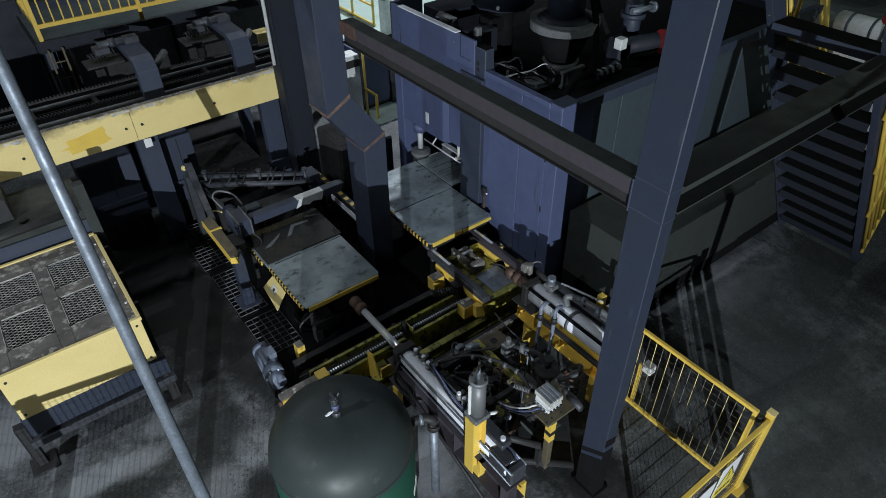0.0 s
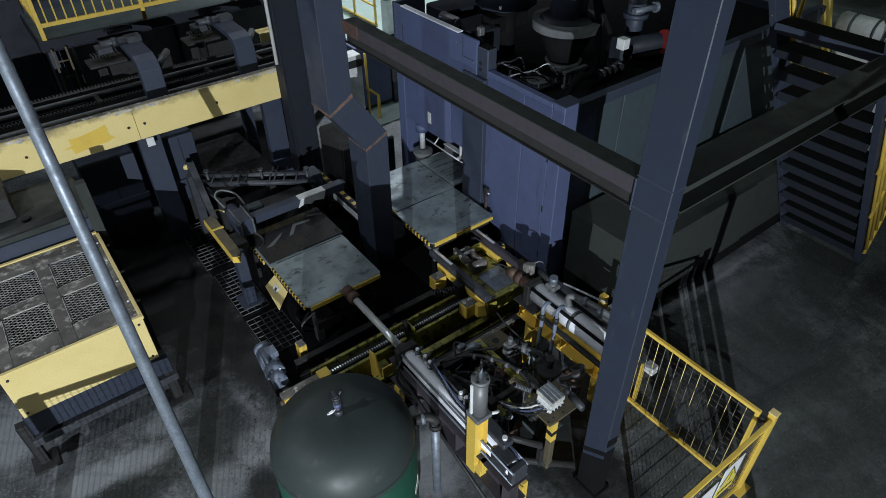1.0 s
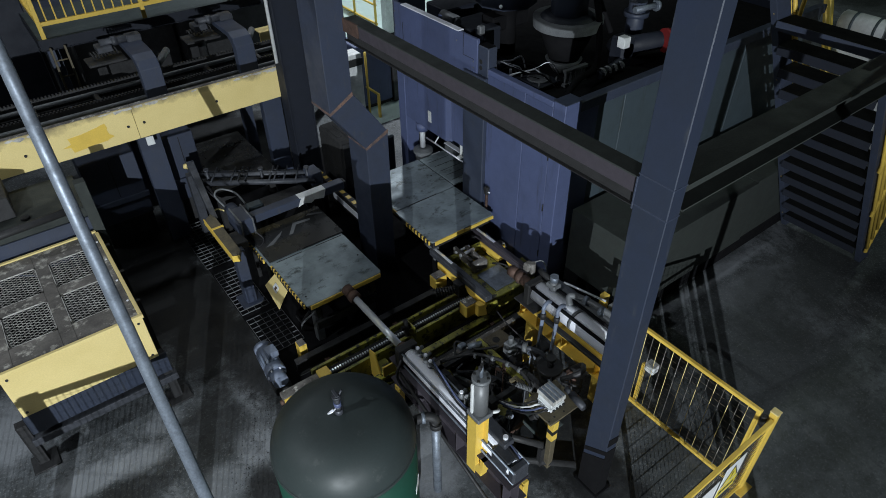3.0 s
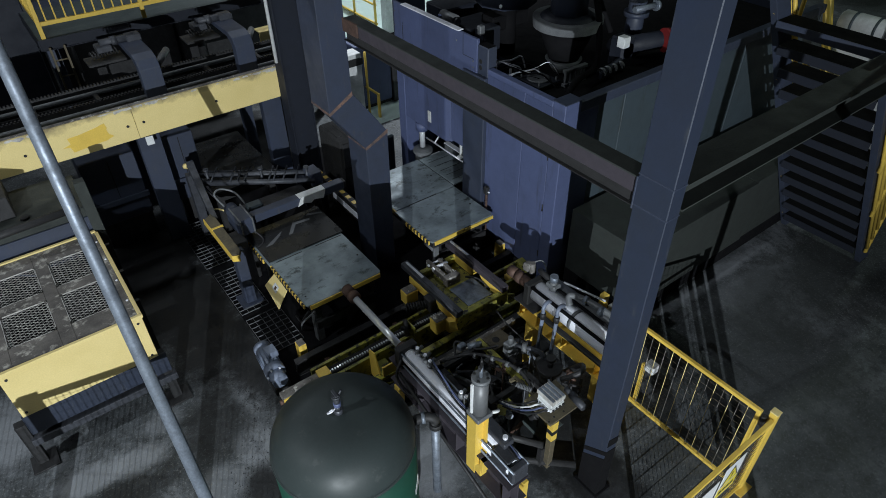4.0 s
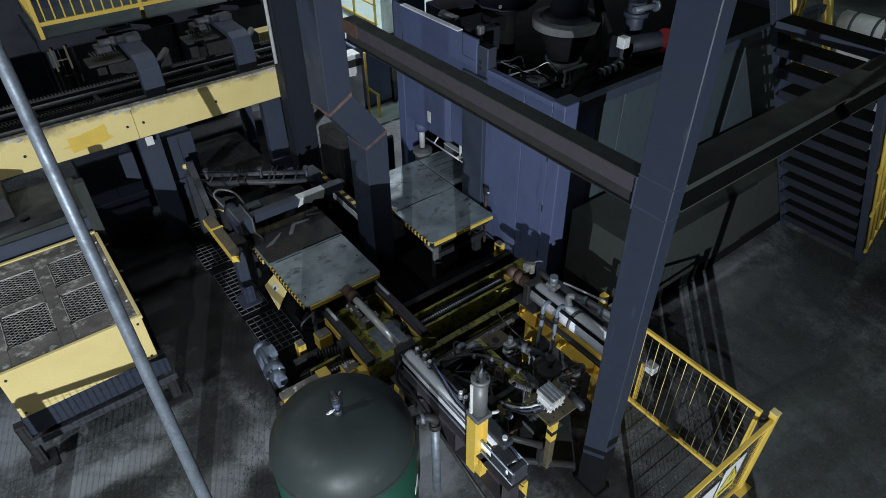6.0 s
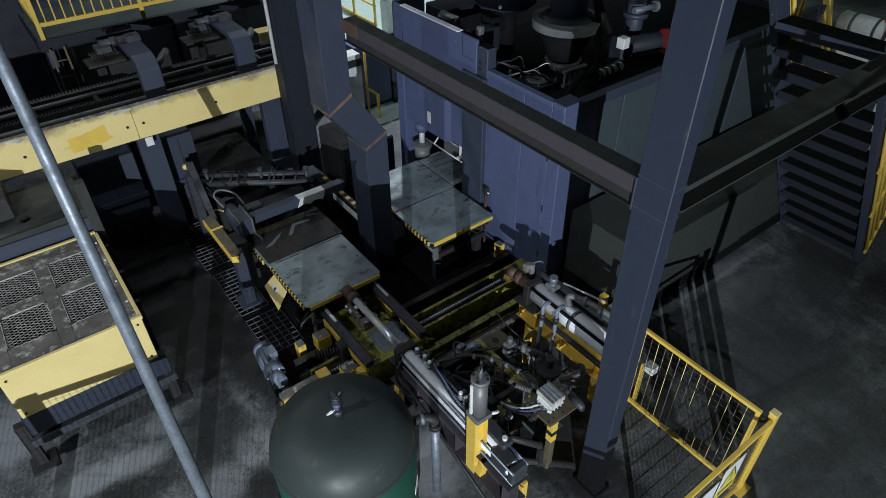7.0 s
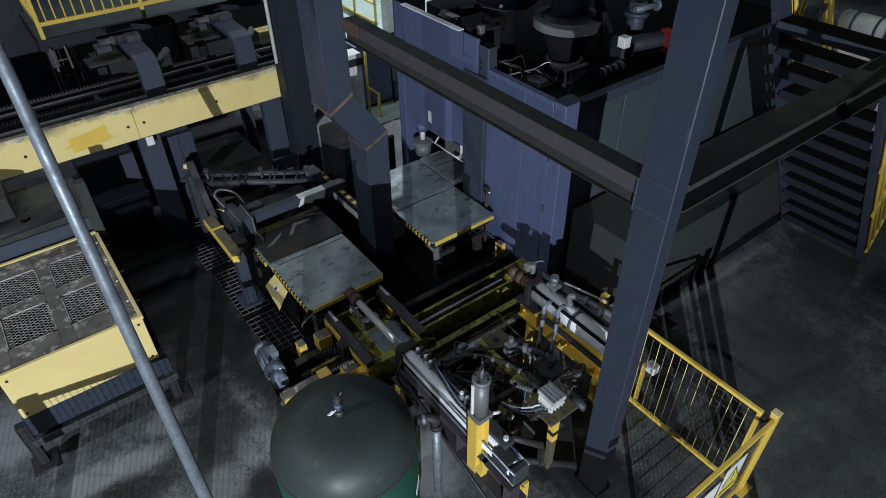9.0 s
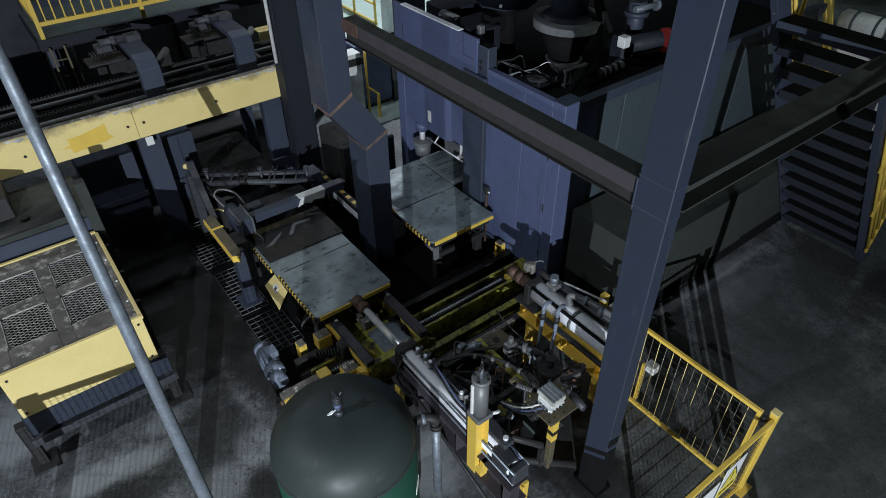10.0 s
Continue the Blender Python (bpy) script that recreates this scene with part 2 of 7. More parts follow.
def concrete_floor():
    """Dusty trodden concrete: broad oil stains, pale dust drifts, scratches and grit."""
    m = bpy.data.materials.new("dusty_concrete_floor")
    m.use_nodes = True
    t = m.node_tree
    n, link = t.nodes, t.links
    bsdf = n["Principled BSDF"]
    co = n.new("ShaderNodeTexCoord")

    def noise_at(scale, detail, rough, stretch=None, twist=0.0):
        tex = n.new("ShaderNodeTexNoise")
        tex.inputs["Scale"].default_value, tex.inputs["Detail"].default_value, tex.inputs["Roughness"].default_value = scale, detail, rough
        tex.inputs["Distortion"].default_value = twist
        if stretch:
            mp = n.new("ShaderNodeMapping")
            mp.inputs["Scale"].default_value, mp.inputs["Rotation"].default_value = stretch, (0, 0, 0.6)
            link.new(co.outputs["Object"], mp.inputs["Vector"])
            link.new(mp.outputs[0], tex.inputs["Vector"])
        else:
            link.new(co.outputs["Object"], tex.inputs["Vector"])
        return tex.outputs["Fac"]

    def cut(value, lo, hi, top=1.0):
        r = n.new("ShaderNodeMapRange")
        r.inputs[1].default_value, r.inputs[2].default_value, r.inputs[4].default_value = lo, hi, top
        link.new(value, r.inputs[0])
        return r.outputs[0]

    def over(below, colour, fac):
        x = n.new("ShaderNodeMix")
        x.data_type = "RGBA"
        x.inputs[7].default_value = (*colour, 1)
        link.new(fac, x.inputs[0])
        if isinstance(below, tuple):
            x.inputs[6].default_value = (*below, 1)
        else:
            link.new(below, x.inputs[6])
        return x.outputs[2]

    c = over((0.105, 0.115, 0.124), (0.038, 0.043, 0.044), cut(noise_at(0.40, 7, 0.62, None, 0.3), 0.43, 0.60, 0.9))
    c = over(c, (0.32, 0.34, 0.37), cut(noise_at(0.75, 9, 0.66, None, 0.5), 0.52, 0.68, 0.75))
    c = over(c, (0.052, 0.056, 0.055), cut(noise_at(2.2, 8, 0.66, None, 0.4), 0.50, 0.66, 0.65))
    c = over(c, (0.36, 0.375, 0.39), cut(noise_at(3.0, 9, 0.75, (0.22, 2.2, 1), 0.6), 0.62, 0.74, 0.45))
    c = over(c, (0.040, 0.042, 0.042), cut(noise_at(9.0, 12, 0.82), 0.50, 0.58, 0.7))
    c = over(c, (0.30, 0.31, 0.32), cut(noise_at(30.0, 8, 0.8), 0.54, 0.60, 0.5))
    c = over(c, (0.03, 0.03, 0.03), cut(noise_at(70.0, 5, 0.8), 0.56, 0.62, 0.5))
    # patches of sand, dust and painted-in dark, with ragged edges
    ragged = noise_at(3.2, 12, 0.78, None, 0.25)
    for cx, cy, ax, ay, most, tone in FLOOR_PATCHES:
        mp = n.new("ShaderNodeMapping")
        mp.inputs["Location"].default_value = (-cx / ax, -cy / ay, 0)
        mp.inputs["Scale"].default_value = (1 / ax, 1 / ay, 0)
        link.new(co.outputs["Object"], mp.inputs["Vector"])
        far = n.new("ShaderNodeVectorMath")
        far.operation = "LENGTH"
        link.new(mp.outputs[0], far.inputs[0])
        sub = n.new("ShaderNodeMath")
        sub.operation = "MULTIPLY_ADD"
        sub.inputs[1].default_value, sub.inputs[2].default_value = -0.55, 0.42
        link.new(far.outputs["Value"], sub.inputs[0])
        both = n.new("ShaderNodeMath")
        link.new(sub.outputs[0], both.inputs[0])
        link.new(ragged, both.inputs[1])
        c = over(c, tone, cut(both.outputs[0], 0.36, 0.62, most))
    link.new(c, bsdf.inputs["Base Color"])
    link.new(cut(noise_at(2.0, 5, 0.6), 0.0, 1.0, 1.1), bsdf.inputs["Roughness"])
    bsdf.inputs["Specular IOR Level"].default_value = 0.25
    b = n.new("ShaderNodeBump")
    b.inputs["Strength"].default_value, b.inputs["Distance"].default_value = 0.3, 0.006
    link.new(noise_at(28.0, 8, 0.75), b.inputs["Height"])
    link.new(b.outputs["Normal"], bsdf.inputs["Normal"])
    return m


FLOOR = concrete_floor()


def grimy_cream():
    """Cream-yellow guard paint with brown handling grime smeared down from the top fold."""
    m = CREAM.copy()
    m.name = "grimy_cream_guard_paint"
    t = m.node_tree
    n, link = t.nodes, t.links
    bsdf = n["Principled BSDF"]
    below = bsdf.inputs["Base Color"].links[0].from_socket
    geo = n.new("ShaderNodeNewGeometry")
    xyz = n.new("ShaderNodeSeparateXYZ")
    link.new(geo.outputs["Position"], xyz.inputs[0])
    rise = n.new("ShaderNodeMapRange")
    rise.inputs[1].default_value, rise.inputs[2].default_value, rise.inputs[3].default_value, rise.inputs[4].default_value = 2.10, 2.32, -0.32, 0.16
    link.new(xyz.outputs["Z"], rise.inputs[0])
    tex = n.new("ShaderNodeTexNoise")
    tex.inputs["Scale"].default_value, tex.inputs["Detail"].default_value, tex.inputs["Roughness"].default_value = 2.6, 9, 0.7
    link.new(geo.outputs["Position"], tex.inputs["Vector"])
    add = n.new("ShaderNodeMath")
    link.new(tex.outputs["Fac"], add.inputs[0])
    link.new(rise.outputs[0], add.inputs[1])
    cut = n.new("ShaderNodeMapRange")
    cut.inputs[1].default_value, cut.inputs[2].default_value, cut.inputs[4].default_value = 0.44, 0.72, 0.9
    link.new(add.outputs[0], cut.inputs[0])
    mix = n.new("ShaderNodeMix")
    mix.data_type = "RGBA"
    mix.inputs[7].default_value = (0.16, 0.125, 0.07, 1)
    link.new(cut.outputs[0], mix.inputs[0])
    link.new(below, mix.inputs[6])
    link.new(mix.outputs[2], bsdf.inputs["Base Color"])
    return m


GUARD = grimy_cream()

# ---- mesh tools: places are given in world metres ----


class Build:
    """Collects boxes, rods, tubes and plates into one mesh."""

    def __init__(self):
        self.bm = bmesh.new()

    def add(self, other):
        tmp = bpy.data.meshes.new("tmp")
        other.to_mesh(tmp)
        other.free()
        self.bm.from_mesh(tmp)
        bpy.data.meshes.remove(tmp)
        return self

    def box(self, a, b, bevel=0.004, turn=None):
        lo, hi = [Vector([f(p, q) for p, q in zip(a, b)]) for f in (min, max)]
        bm = bmesh.new()
        size = hi - lo
        bmesh.ops.create_cube(bm, size=1.0, matrix=Matrix.Translation((lo + hi) / 2) @ Matrix.Diagonal((*size, 1)))
        w = min(bevel, min(size) * 0.3)
        if w > 0:
            bmesh.ops.bevel(bm, geom=bm.edges[:], offset=w, segments=1, affect="EDGES")
        if turn is not None:
            c = (lo + hi) / 2
            bm.transform(Matrix.Translation(c) @ turn.to_4x4() @ Matrix.Translation(-c))
        return self.add(bm)

    def rod(self, p, q, r, seg=16, r2=None, bevel=0.0):
        p, q = Vector(p), Vector(q)
        d = q - p
        bm = bmesh.new()
        bmesh.ops.create_cone(bm, cap_ends=True, segments=seg, radius1=r, radius2=r if r2 is None else r2, depth=d.length)
        if bevel:
            caps = [e for e in bm.edges if all(abs(v.co.z - e.verts[0].co.z) < 1e-6 for v in e.verts)]
            bmesh.ops.bevel(bm, geom=caps, offset=bevel, segments=2, affect="EDGES")
        bm.transform(Matrix.Translation((p + q) / 2) @ d.to_track_quat("Z", "Y").to_matrix().to_4x4())
        for f in bm.faces:
            f.smooth = len(f.verts) == 4
        return self.add(bm)

    def tube(self, pts, r, seg=8, smooth=4):
        """A bent pipe or hose through the points."""
        pts = [Vector(p) for p in pts]
        if smooth > 1 and len(pts) > 2:
            fine = []
            for i in range(len(pts) - 1):
                p0, p1, p2, p3 = pts[max(i - 1, 0)], pts[i], pts[i + 1], pts[min(i + 2, len(pts) - 1)]
                for k in range(smooth):
                    s = k / smooth
                    fine.append(0.5 * ((2 * p1) + (p2 - p0) * s + (2 * p0 - 5 * p1 + 4 * p2 - p3) * s * s + (3 * p1 - p0 - 3 * p2 + p3) * s ** 3))
            pts = fine + [pts[-1]]
        bm = bmesh.new()
        rings = []
        for i, p in enumerate(pts):
            d = pts[min(i + 1, len(pts) - 1)] - pts[max(i - 1, 0)]
            m = d.to_track_quat("Z", "Y").to_matrix()
            rings.append([bm.verts.new(p + m @ Vector((r * math.cos(2 * math.pi * k / seg), r * math.sin(2 * math.pi * k / seg), 0))) for k in range(seg)])
        for a, b in zip(rings, rings[1:]):
            for k in range(seg):
                bm.faces.new((a[k], a[(k + 1) % seg], b[(k + 1) % seg], b[k])).smooth = True
        bm.faces.new(rings[0][::-1]), bm.faces.new(rings[-1])
        return self.add(bm)

    def plate(self, outline, push, bevel=0.0):
        """A flat outline of points, thickened along push."""
        bm = bmesh.new()
        base = [bm.verts.new(p) for p in outline]
        top = [bm.verts.new(Vector(p) + Vector(push)) for p in outline]
        bm.faces.new(base[::-1]), bm.faces.new(top)
        k = len(base)
        for i in range(k):
            bm.faces.new((base[i], base[(i + 1) % k], top[(i + 1) % k], top[i]))
        bmesh.ops.recalc_face_normals(bm, faces=bm.faces[:])
        if bevel:
            bmesh.ops.bevel(bm, geom=bm.edges[:], offset=bevel, segments=1, affect="EDGES")
        return self.add(bm)

    def lathe(self, centre, profile, seg=48):
        """A turned body round an upright axis: profile rows of radius and height."""
        c = Vector(centre)
        bm = bmesh.new()
        rings = [[bm.verts.new(c + Vector((r * math.cos(2 * math.pi * k / seg), r * math.sin(2 * math.pi * k / seg), z))) for k in range(seg)] for r, z in profile]
        for a, b in zip(rings, rings[1:]):
            for k in range(seg):
                bm.faces.new((a[k], a[(k + 1) % seg], b[(k + 1) % seg], b[k])).smooth = True
        bm.faces.new(rings[0][::-1]), bm.faces.new(rings[-1])
        return self.add(bm)

    def ibeam(self, a, b, w, h, t=0.014):
        """A rolled H-beam lying level from a to b (middle of its top)."""
        a, b = Vector(a), Vector(b)
        d = (b - a).normalized()
        s = Vector((-d.y, d.x, 0))
        u = Vector((0, 0, 1))
        pts = [(-w / 2, 0), (w / 2, 0), (w / 2, -t), (t / 2, -t), (t / 2, t - h), (w / 2, t - h), (w / 2, -h), (-w / 2, -h), (-w / 2, t - h), (-t / 2, t - h), (-t / 2, -t), (-w / 2, -t)]
        return self.plate([a + s * x + u * z for x, z in pts], b - a)

    def spring(self, p, q, r, wire, turns):
        p, q = Vector(p), Vector(q)
        d = q - p
        m = d.to_track_quat("Z", "Y").to_matrix()
        n = int(turns * 8)
        return self.tube([p + d * (i / n) + m @ Vector((r * math.cos(i * math.pi / 4), r * math.sin(i * math.pi / 4), 0)) for i in range(n + 1)], wire, 5, 1)


BASE = {}


def thing(name, base, label, category, group="", kind=""):
    ob = new(name)
    ob.empty_display_size = 0.1
    ob.location = base
    BASE[ob.name] = Vector(base)
    return tagged(ob, label, category, group, kind)


def part(name, build, mat, parent, label=""):
    """Links the build as one mesh under a thing or a part."""
    base = BASE[parent.name]
    build.bm.transform(Matrix.Translation(-base))
    me = bpy.data.meshes.new(name)
    build.bm.to_mesh(me)
    build.bm.free()
    me.materials.append(mat)
    ob = new(name, me)
    ob.parent = parent
    BASE[ob.name] = base
    return tagged(ob, label)


def solid(name, build, mat, label, category, kind="", base=None):
    """A thing of one mesh."""
    me = bpy.data.meshes.new(name)
    co = [v.co for v in build.bm.verts]
    lo = Vector([min(c[i] for c in co) for i in range(3)])
    hi = Vector([max(c[i] for c in co) for i in range(3)])
    base = Vector(base) if base else Vector(((lo.x + hi.x) / 2, (lo.y + hi.y) / 2, lo.z))
    build.bm.transform(Matrix.Translation(-base))
    build.bm.to_mesh(me)
    build.bm.free()
    me.materials.append(mat)
    ob = new(name, me)
    ob.location = base
    BASE[ob.name] = base
    return tagged(ob, label, category, "", kind)


def box(a, b, bevel=0.004, turn=None):
    return Build().box(a, b, bevel, turn)


def rod(p, q, r, seg=16, r2=None, bevel=0.0):
    return Build().rod(p, q, r, seg, r2, bevel)


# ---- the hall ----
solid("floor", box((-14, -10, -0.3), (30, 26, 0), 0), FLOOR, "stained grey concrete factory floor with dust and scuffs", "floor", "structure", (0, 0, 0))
solid("wall_north", box((-14, 26, 0), (30, 26.3, 11), 0), WALL, "pale panel wall far behind the machines", "wall", "structure")
solid("wall_south", box((-14, -10.3, 0), (30, -10, 11), 0), WALL, "pale panel wall of the hall", "wall", "structure")
solid("wall_east", box((30, -10, 0), (30.3, 26, 11), 0), WALL, "pale panel wall of the hall", "wall", "structure")
solid("wall_west", box((-14.3, -10, 0), (-14, 26, 11), 0), WALL, "pale panel wall of the hall", "wall", "structure")
solid("ceiling", box((-14, -10, 11), (30, 26, 11.2), 0), ROOF, "dark sheet roof over the hall", "ceiling", "structure")
solid("floor_paint", box((5.3, 9.9, 0.0), (14.0, 20.0, 0.004), 0), EPOXY, "pale green painted floor area in the distance", "floor", "structure")
# ---- steel frame of the hall ----


def steel_column_right():
    c = thing("steel_column", (3.28, 1.95, 0), "tall dark blue-grey painted steel column with black foot band", "column")
    x0, x1, y0 = 3.23, 3.37, 1.85
    # the shaft is a little slimmer at the foot
    shaft = Build().plate([(x0, y0, 0.02), (x0, 2.09, 0.02), (x0, 2.135, 3.2), (x0, 2.135, 10.9), (x0, y0, 10.9)], (x1 - x0, 0, 0), 0.006)
    part("shaft", shaft, COLUMN, c)
    lift = 0.004
    foot = part("foot_paint", Build().plate([(x0 - lift, y0 - lift, 0.02), (x0 - lift, 2.088, 0.02), (x0 - lift, 2.094, 0.47), (x0 - lift, y0 - lift, 0.64)], (lift, 0, 0)), TAR, c, "black painted foot of the column")
    part("band", Build().plate([(x0 - lift, y0 - lift, 0.70), (x0 - lift, 2.094, 0.53), (x0 - lift, 2.095, 0.59), (x0 - lift, y0 - lift, 0.76)], (lift, 0, 0)), TAR, foot)
    part("foot_paint", Build().plate([(x0, y0 - lift, 0.02), (x1, y0 - lift, 0.02), (x1, y0 - lift, 0.72), (x0, y0 - lift, 0.75)], (0, lift, 0)), TAR, c)
    part("band", Build().plate([(x0, y0 - lift, 0.83), (x1, y0 - lift, 0.80), (x1, y0 - lift, 0.90), (x0, y0 - lift, 0.94)], (0, lift, 0)), TAR, foot)
    part("base_plate", box((x0 - 0.03, y0 - 0.03, 0), (x1 + 0.05, 2.12, 0.02), 0.003), TAR, c)
    for z in (3.44, 3.69):
        part("weld_seam", box((x0 - 0.004, y0 - 0.004, z - 0.006), (x1 + 0.004, 2.139, z + 0.006), 0.003), NAVY, c)
    return c


def frame_beams():
    b = thing("steel_beam", (3.33, 4.1, 3.42), "dusty brown H-beam spanning between two columns", "beam", "roof frame beams")
    part("top_flange", box((3.23, 2.145, 3.645), (3.39, 6.15, 3.66), 0.003), BEAMTOP, b, "dark dusty upper flange")
    part("web", box((3.245, 2.13, 3.515), (3.26, 6.15, 3.645), 0.002), PRIMER, b)
    # the black band low on the beam is put into these parts' colour
    part("lower_dark_bar", box((3.262, 2.13, 3.42), (3.37, 6.15, 3.513), 0.004), DEEP_BLACK, b, "black lower bar of the beam")
    part("lower_lip", box((3.225, 2.13, 3.42), (3.26, 6.15, 3.428), 0.002), DEEP_BLACK, b)
    part("end_plate", box((3.222, 2.132, 3.40), (3.40, 2.145, 3.665), 0.002), NAVY, b)
    part("end_plate", box((3.222, 5.85, 3.52), (3.244, 6.15, 3.665), 0.002), RUST, b)
    b = thing("steel_beam", (6.4, 1.95, 3.42), "dark dusty green-grey H-beam welded to the column", "beam", "roof frame beams")
    part("profile", Build().ibeam((3.375, 1.97, 3.69), (10.9, 1.97, 3.69), 0.26, 0.22), BEAMTOP, b)


def kinked_column():
    c = thing("kinked_column", (3.5, 6.3, 0), "dark box column cranked sideways with rusty weld joints", "column")
    y0, y1 = 6.15, 6.60
    part("upper_shaft", Build().plate([(2.93, y0, 2.60), (3.25, y0, 2.78), (3.25, y0, 10.9), (2.93, y0, 10.9)], (0, y1 - y0, 0), 0.005), NAVY, c)
    part("crank", Build().plate([(2.93, y0, 2.60), (3.25, y0, 2.78), (3.69, y0, 2.15), (3.36, y0, 2.00)], (0, y1 - y0, 0), 0.004), NAVY, c)
    part("lower_shaft", Build().plate([(3.36, y0, 0.0), (3.66, y0, 0.0), (3.69, y0, 2.15), (3.36, y0, 2.00)], (0, y1 - y0, 0), 0.005), NAVY, c)
    for x0, z0, x1, z1 in ((2.93, 2.60, 3.25, 2.78), (3.36, 2.00, 3.69, 2.15)):
        b = Build()
        b.plate([(x0, y0 - 0.003, z0 - 0.022), (x1, y0 - 0.003, z1 - 0.030), (x1, y0 - 0.003, z1 + 0.024), (x0, y0 - 0.003, z0 + 0.016)], (0, 0.004, 0))
        b.plate([(x0 - 0.003, y0, z0 - 0.016), (x0 - 0.003, y1, z0 - 0.016), (x0 - 0.003, y1, z0 + 0.016), (x0 - 0.003, y0, z0 + 0.016)], (0.004, 0, 0))
        part("weld_seam", b, WELD, c, "rust-brown bare weld joint")


def back_column():
    c = thing("steel_column", (3.5, 8.5, 0), "dark blue-grey H-column behind the moulding line", "column")
    part("flange", box((3.28, 8.2, 0), (3.30, 8.45, 10.9), 0.003), INK, c)
    part("flange", box((3.64, 8.2, 0), (3.66, 8.45, 10.9), 0.003), INK, c)
    part("web", box((3.30, 8.22, 0), (3.64, 8.24, 10.9), 0.002), INK, c)
    part("conduit", rod((3.25, 8.30, 2.45), (3.25, 8.30, 10.9), 0.025, 10), WHITE, c, "thin white conduit on the column")


steel_column_right()
frame_beams()
kinked_column()
back_column()


def leaning_pipe():
    p = thing("stay_pipe", (0.02, 2.2, 0), "slanting galvanised steel stay pipe between floor and roof", "pipe")
    part("pipe", rod((0.035, 2.20, 0.0), (0.145, 8.80, 10.98), 0.046, 24), GALV, p)
    part("floor_flange", rod((0.035, 2.20, 0.0), (0.035, 2.20, 0.02), 0.09, 20), GALV, p)


leaning_pipe()

# ---- press housing ----


def bolts(spots, r, push, name, mat, parent):
    for s in spots:
        v = Vector(s)
        part(name, Build().rod(v, v + Vector(push), r, 8), mat, parent)


def press():
    p = thing("press_housing", (6.0, 5.5, 0), "large blue-grey sheet-clad moulding press with dark open top", "press")
    part("side_panel", box((4.95, 4.56, 0.22), (4.99, 5.02, 2.70), 0.006), BLUE, p)
    part("side_panel", box((4.953, 5.03, 0.22), (4.99, 5.72, 2.70), 0.006), BLUE, p)
    part("rim", box((4.94, 4.56, 2.70), (5.04, 5.715, 2.77), 0.008), BLUE, p)
    up = part("upper_panel", box((4.945, 5.93, 2.56), (4.99, 7.82, 3.08), 0.006), BLUE, p)
    part("lip", box((4.93, 6.30, 3.08), (5.02, 7.62, 3.095), 0.003), ALU, up, "pale bent lip")
    part("joint", Build().box((4.942, 6.208, 2.81), (4.946, 6.216, 3.08), 0).box((4.942, 5.99, 2.805), (4.946, 6.208, 2.812), 0), DEEP_BLACK, up)
    part("joint", box((4.942, 7.608, 2.56), (4.946, 7.616, 2.84), 0), DEEP_BLACK, up)
    part("end_return", box((4.95, 7.82, 2.56), (5.5, 7.86, 3.09), 0.004), NAVY, up)
    part("corner_post", box((4.94, 4.36, 0.0), (5.20, 4.55, 2.79), 0.008), BLUE, p)
    part("corner_cap", box((4.93, 4.35, 2.79), (5.21, 4.56, 2.80), 0.003), NAVY, p)
    part("front_post", box((4.90, 5.72, 0.0), (5.20, 6.15, 2.64), 0.008), NAVY, p)
    # this post shares the panels' blue; its shade is put into NAVY
    part("front_post", box((4.95, 5.72, 2.64), (5.10, 5.925, 3.02), 0.012), NAVY, p)
    part("post_cap", box((4.96, 5.73, 3.02), (5.09, 5.92, 3.026), 0.002), TAR, p)
    for z in (2.74, 2.82):
        part("socket", rod((4.956, 5.86, z), (4.948, 5.86, z), 0.03, 12), BLACK, p)
    part("rear_post", box((4.96, 7.67, 0.0), (5.20, 7.86, 2.555), 0.008), BLUE, p)
    # the lit strip by the corner is put into the first panel's blue
    part("end_panel", box((5.20, 4.42, 0.12), (5.58, 4.46, 2.62), 0.006), BLUE, p)
    part("end_panel", box((5.585, 4.425, 0.12), (6.05, 4.46, 2.62), 0.006), GREEN, p)
    part("end_panel", box((6.055, 4.42, 0.12), (7.0, 4.46, 2.62), 0.006), GREEN, p)
    part("end_panel", box((7.005, 4.425, 0.12), (8.6, 4.46, 2.62), 0.006), GREEN, p)
    part("end_panel", box((8.605, 4.42, 0.12), (10.6, 4.46, 2.62), 0.006), GREEN, p)
    part("end_rim", box((5.20, 4.38, 2.62), (10.6, 4.50, 2.75), 0.008), NAVY, p)
    part("top_deck", box((5.0, 4.5, 2.42), (10.6, 8.2, 2.48), 0.006), TAR, p)
    part("back_panel", box((10.55, 4.5, 0.12), (10.6, 8.2, 2.6), 0.006), NAVY, p)
    part("far_panel", box((5.2, 8.15, 0.12), (10.55, 8.2, 2.6), 0.006), NAVY, p)
    part("foot_frame", box((5.0, 4.5, 0.0), (10.5, 8.1, 0.12), 0.006), DEEP_BLACK, p)
    # upper platen with its corner block and guide pillar
    pl = part("platen", Build().plate([(4.96, 7.66, 1.34), (4.96, 6.64, 1.34), (5.02, 6.56, 1.34), (5.9, 6.56, 1.34), (5.9, 7.66, 1.34)], (0, 0, 1.2), 0.012), BLUE, p)
    part("platen_block", box((4.97, 6.17, 1.42), (5.7, 6.5, 2.55), 0.01), BLUE, pl)
    part("notice", box((4.954, 6.98, 1.50), (4.96, 7.06, 1.68), 0.002), WHITE, pl, "small white notice plate")
    part("guide_pillar", rod((5.05, 7.36, 0.90), (5.05, 7.36, 1.34), 0.045, 20), CHROME, p)
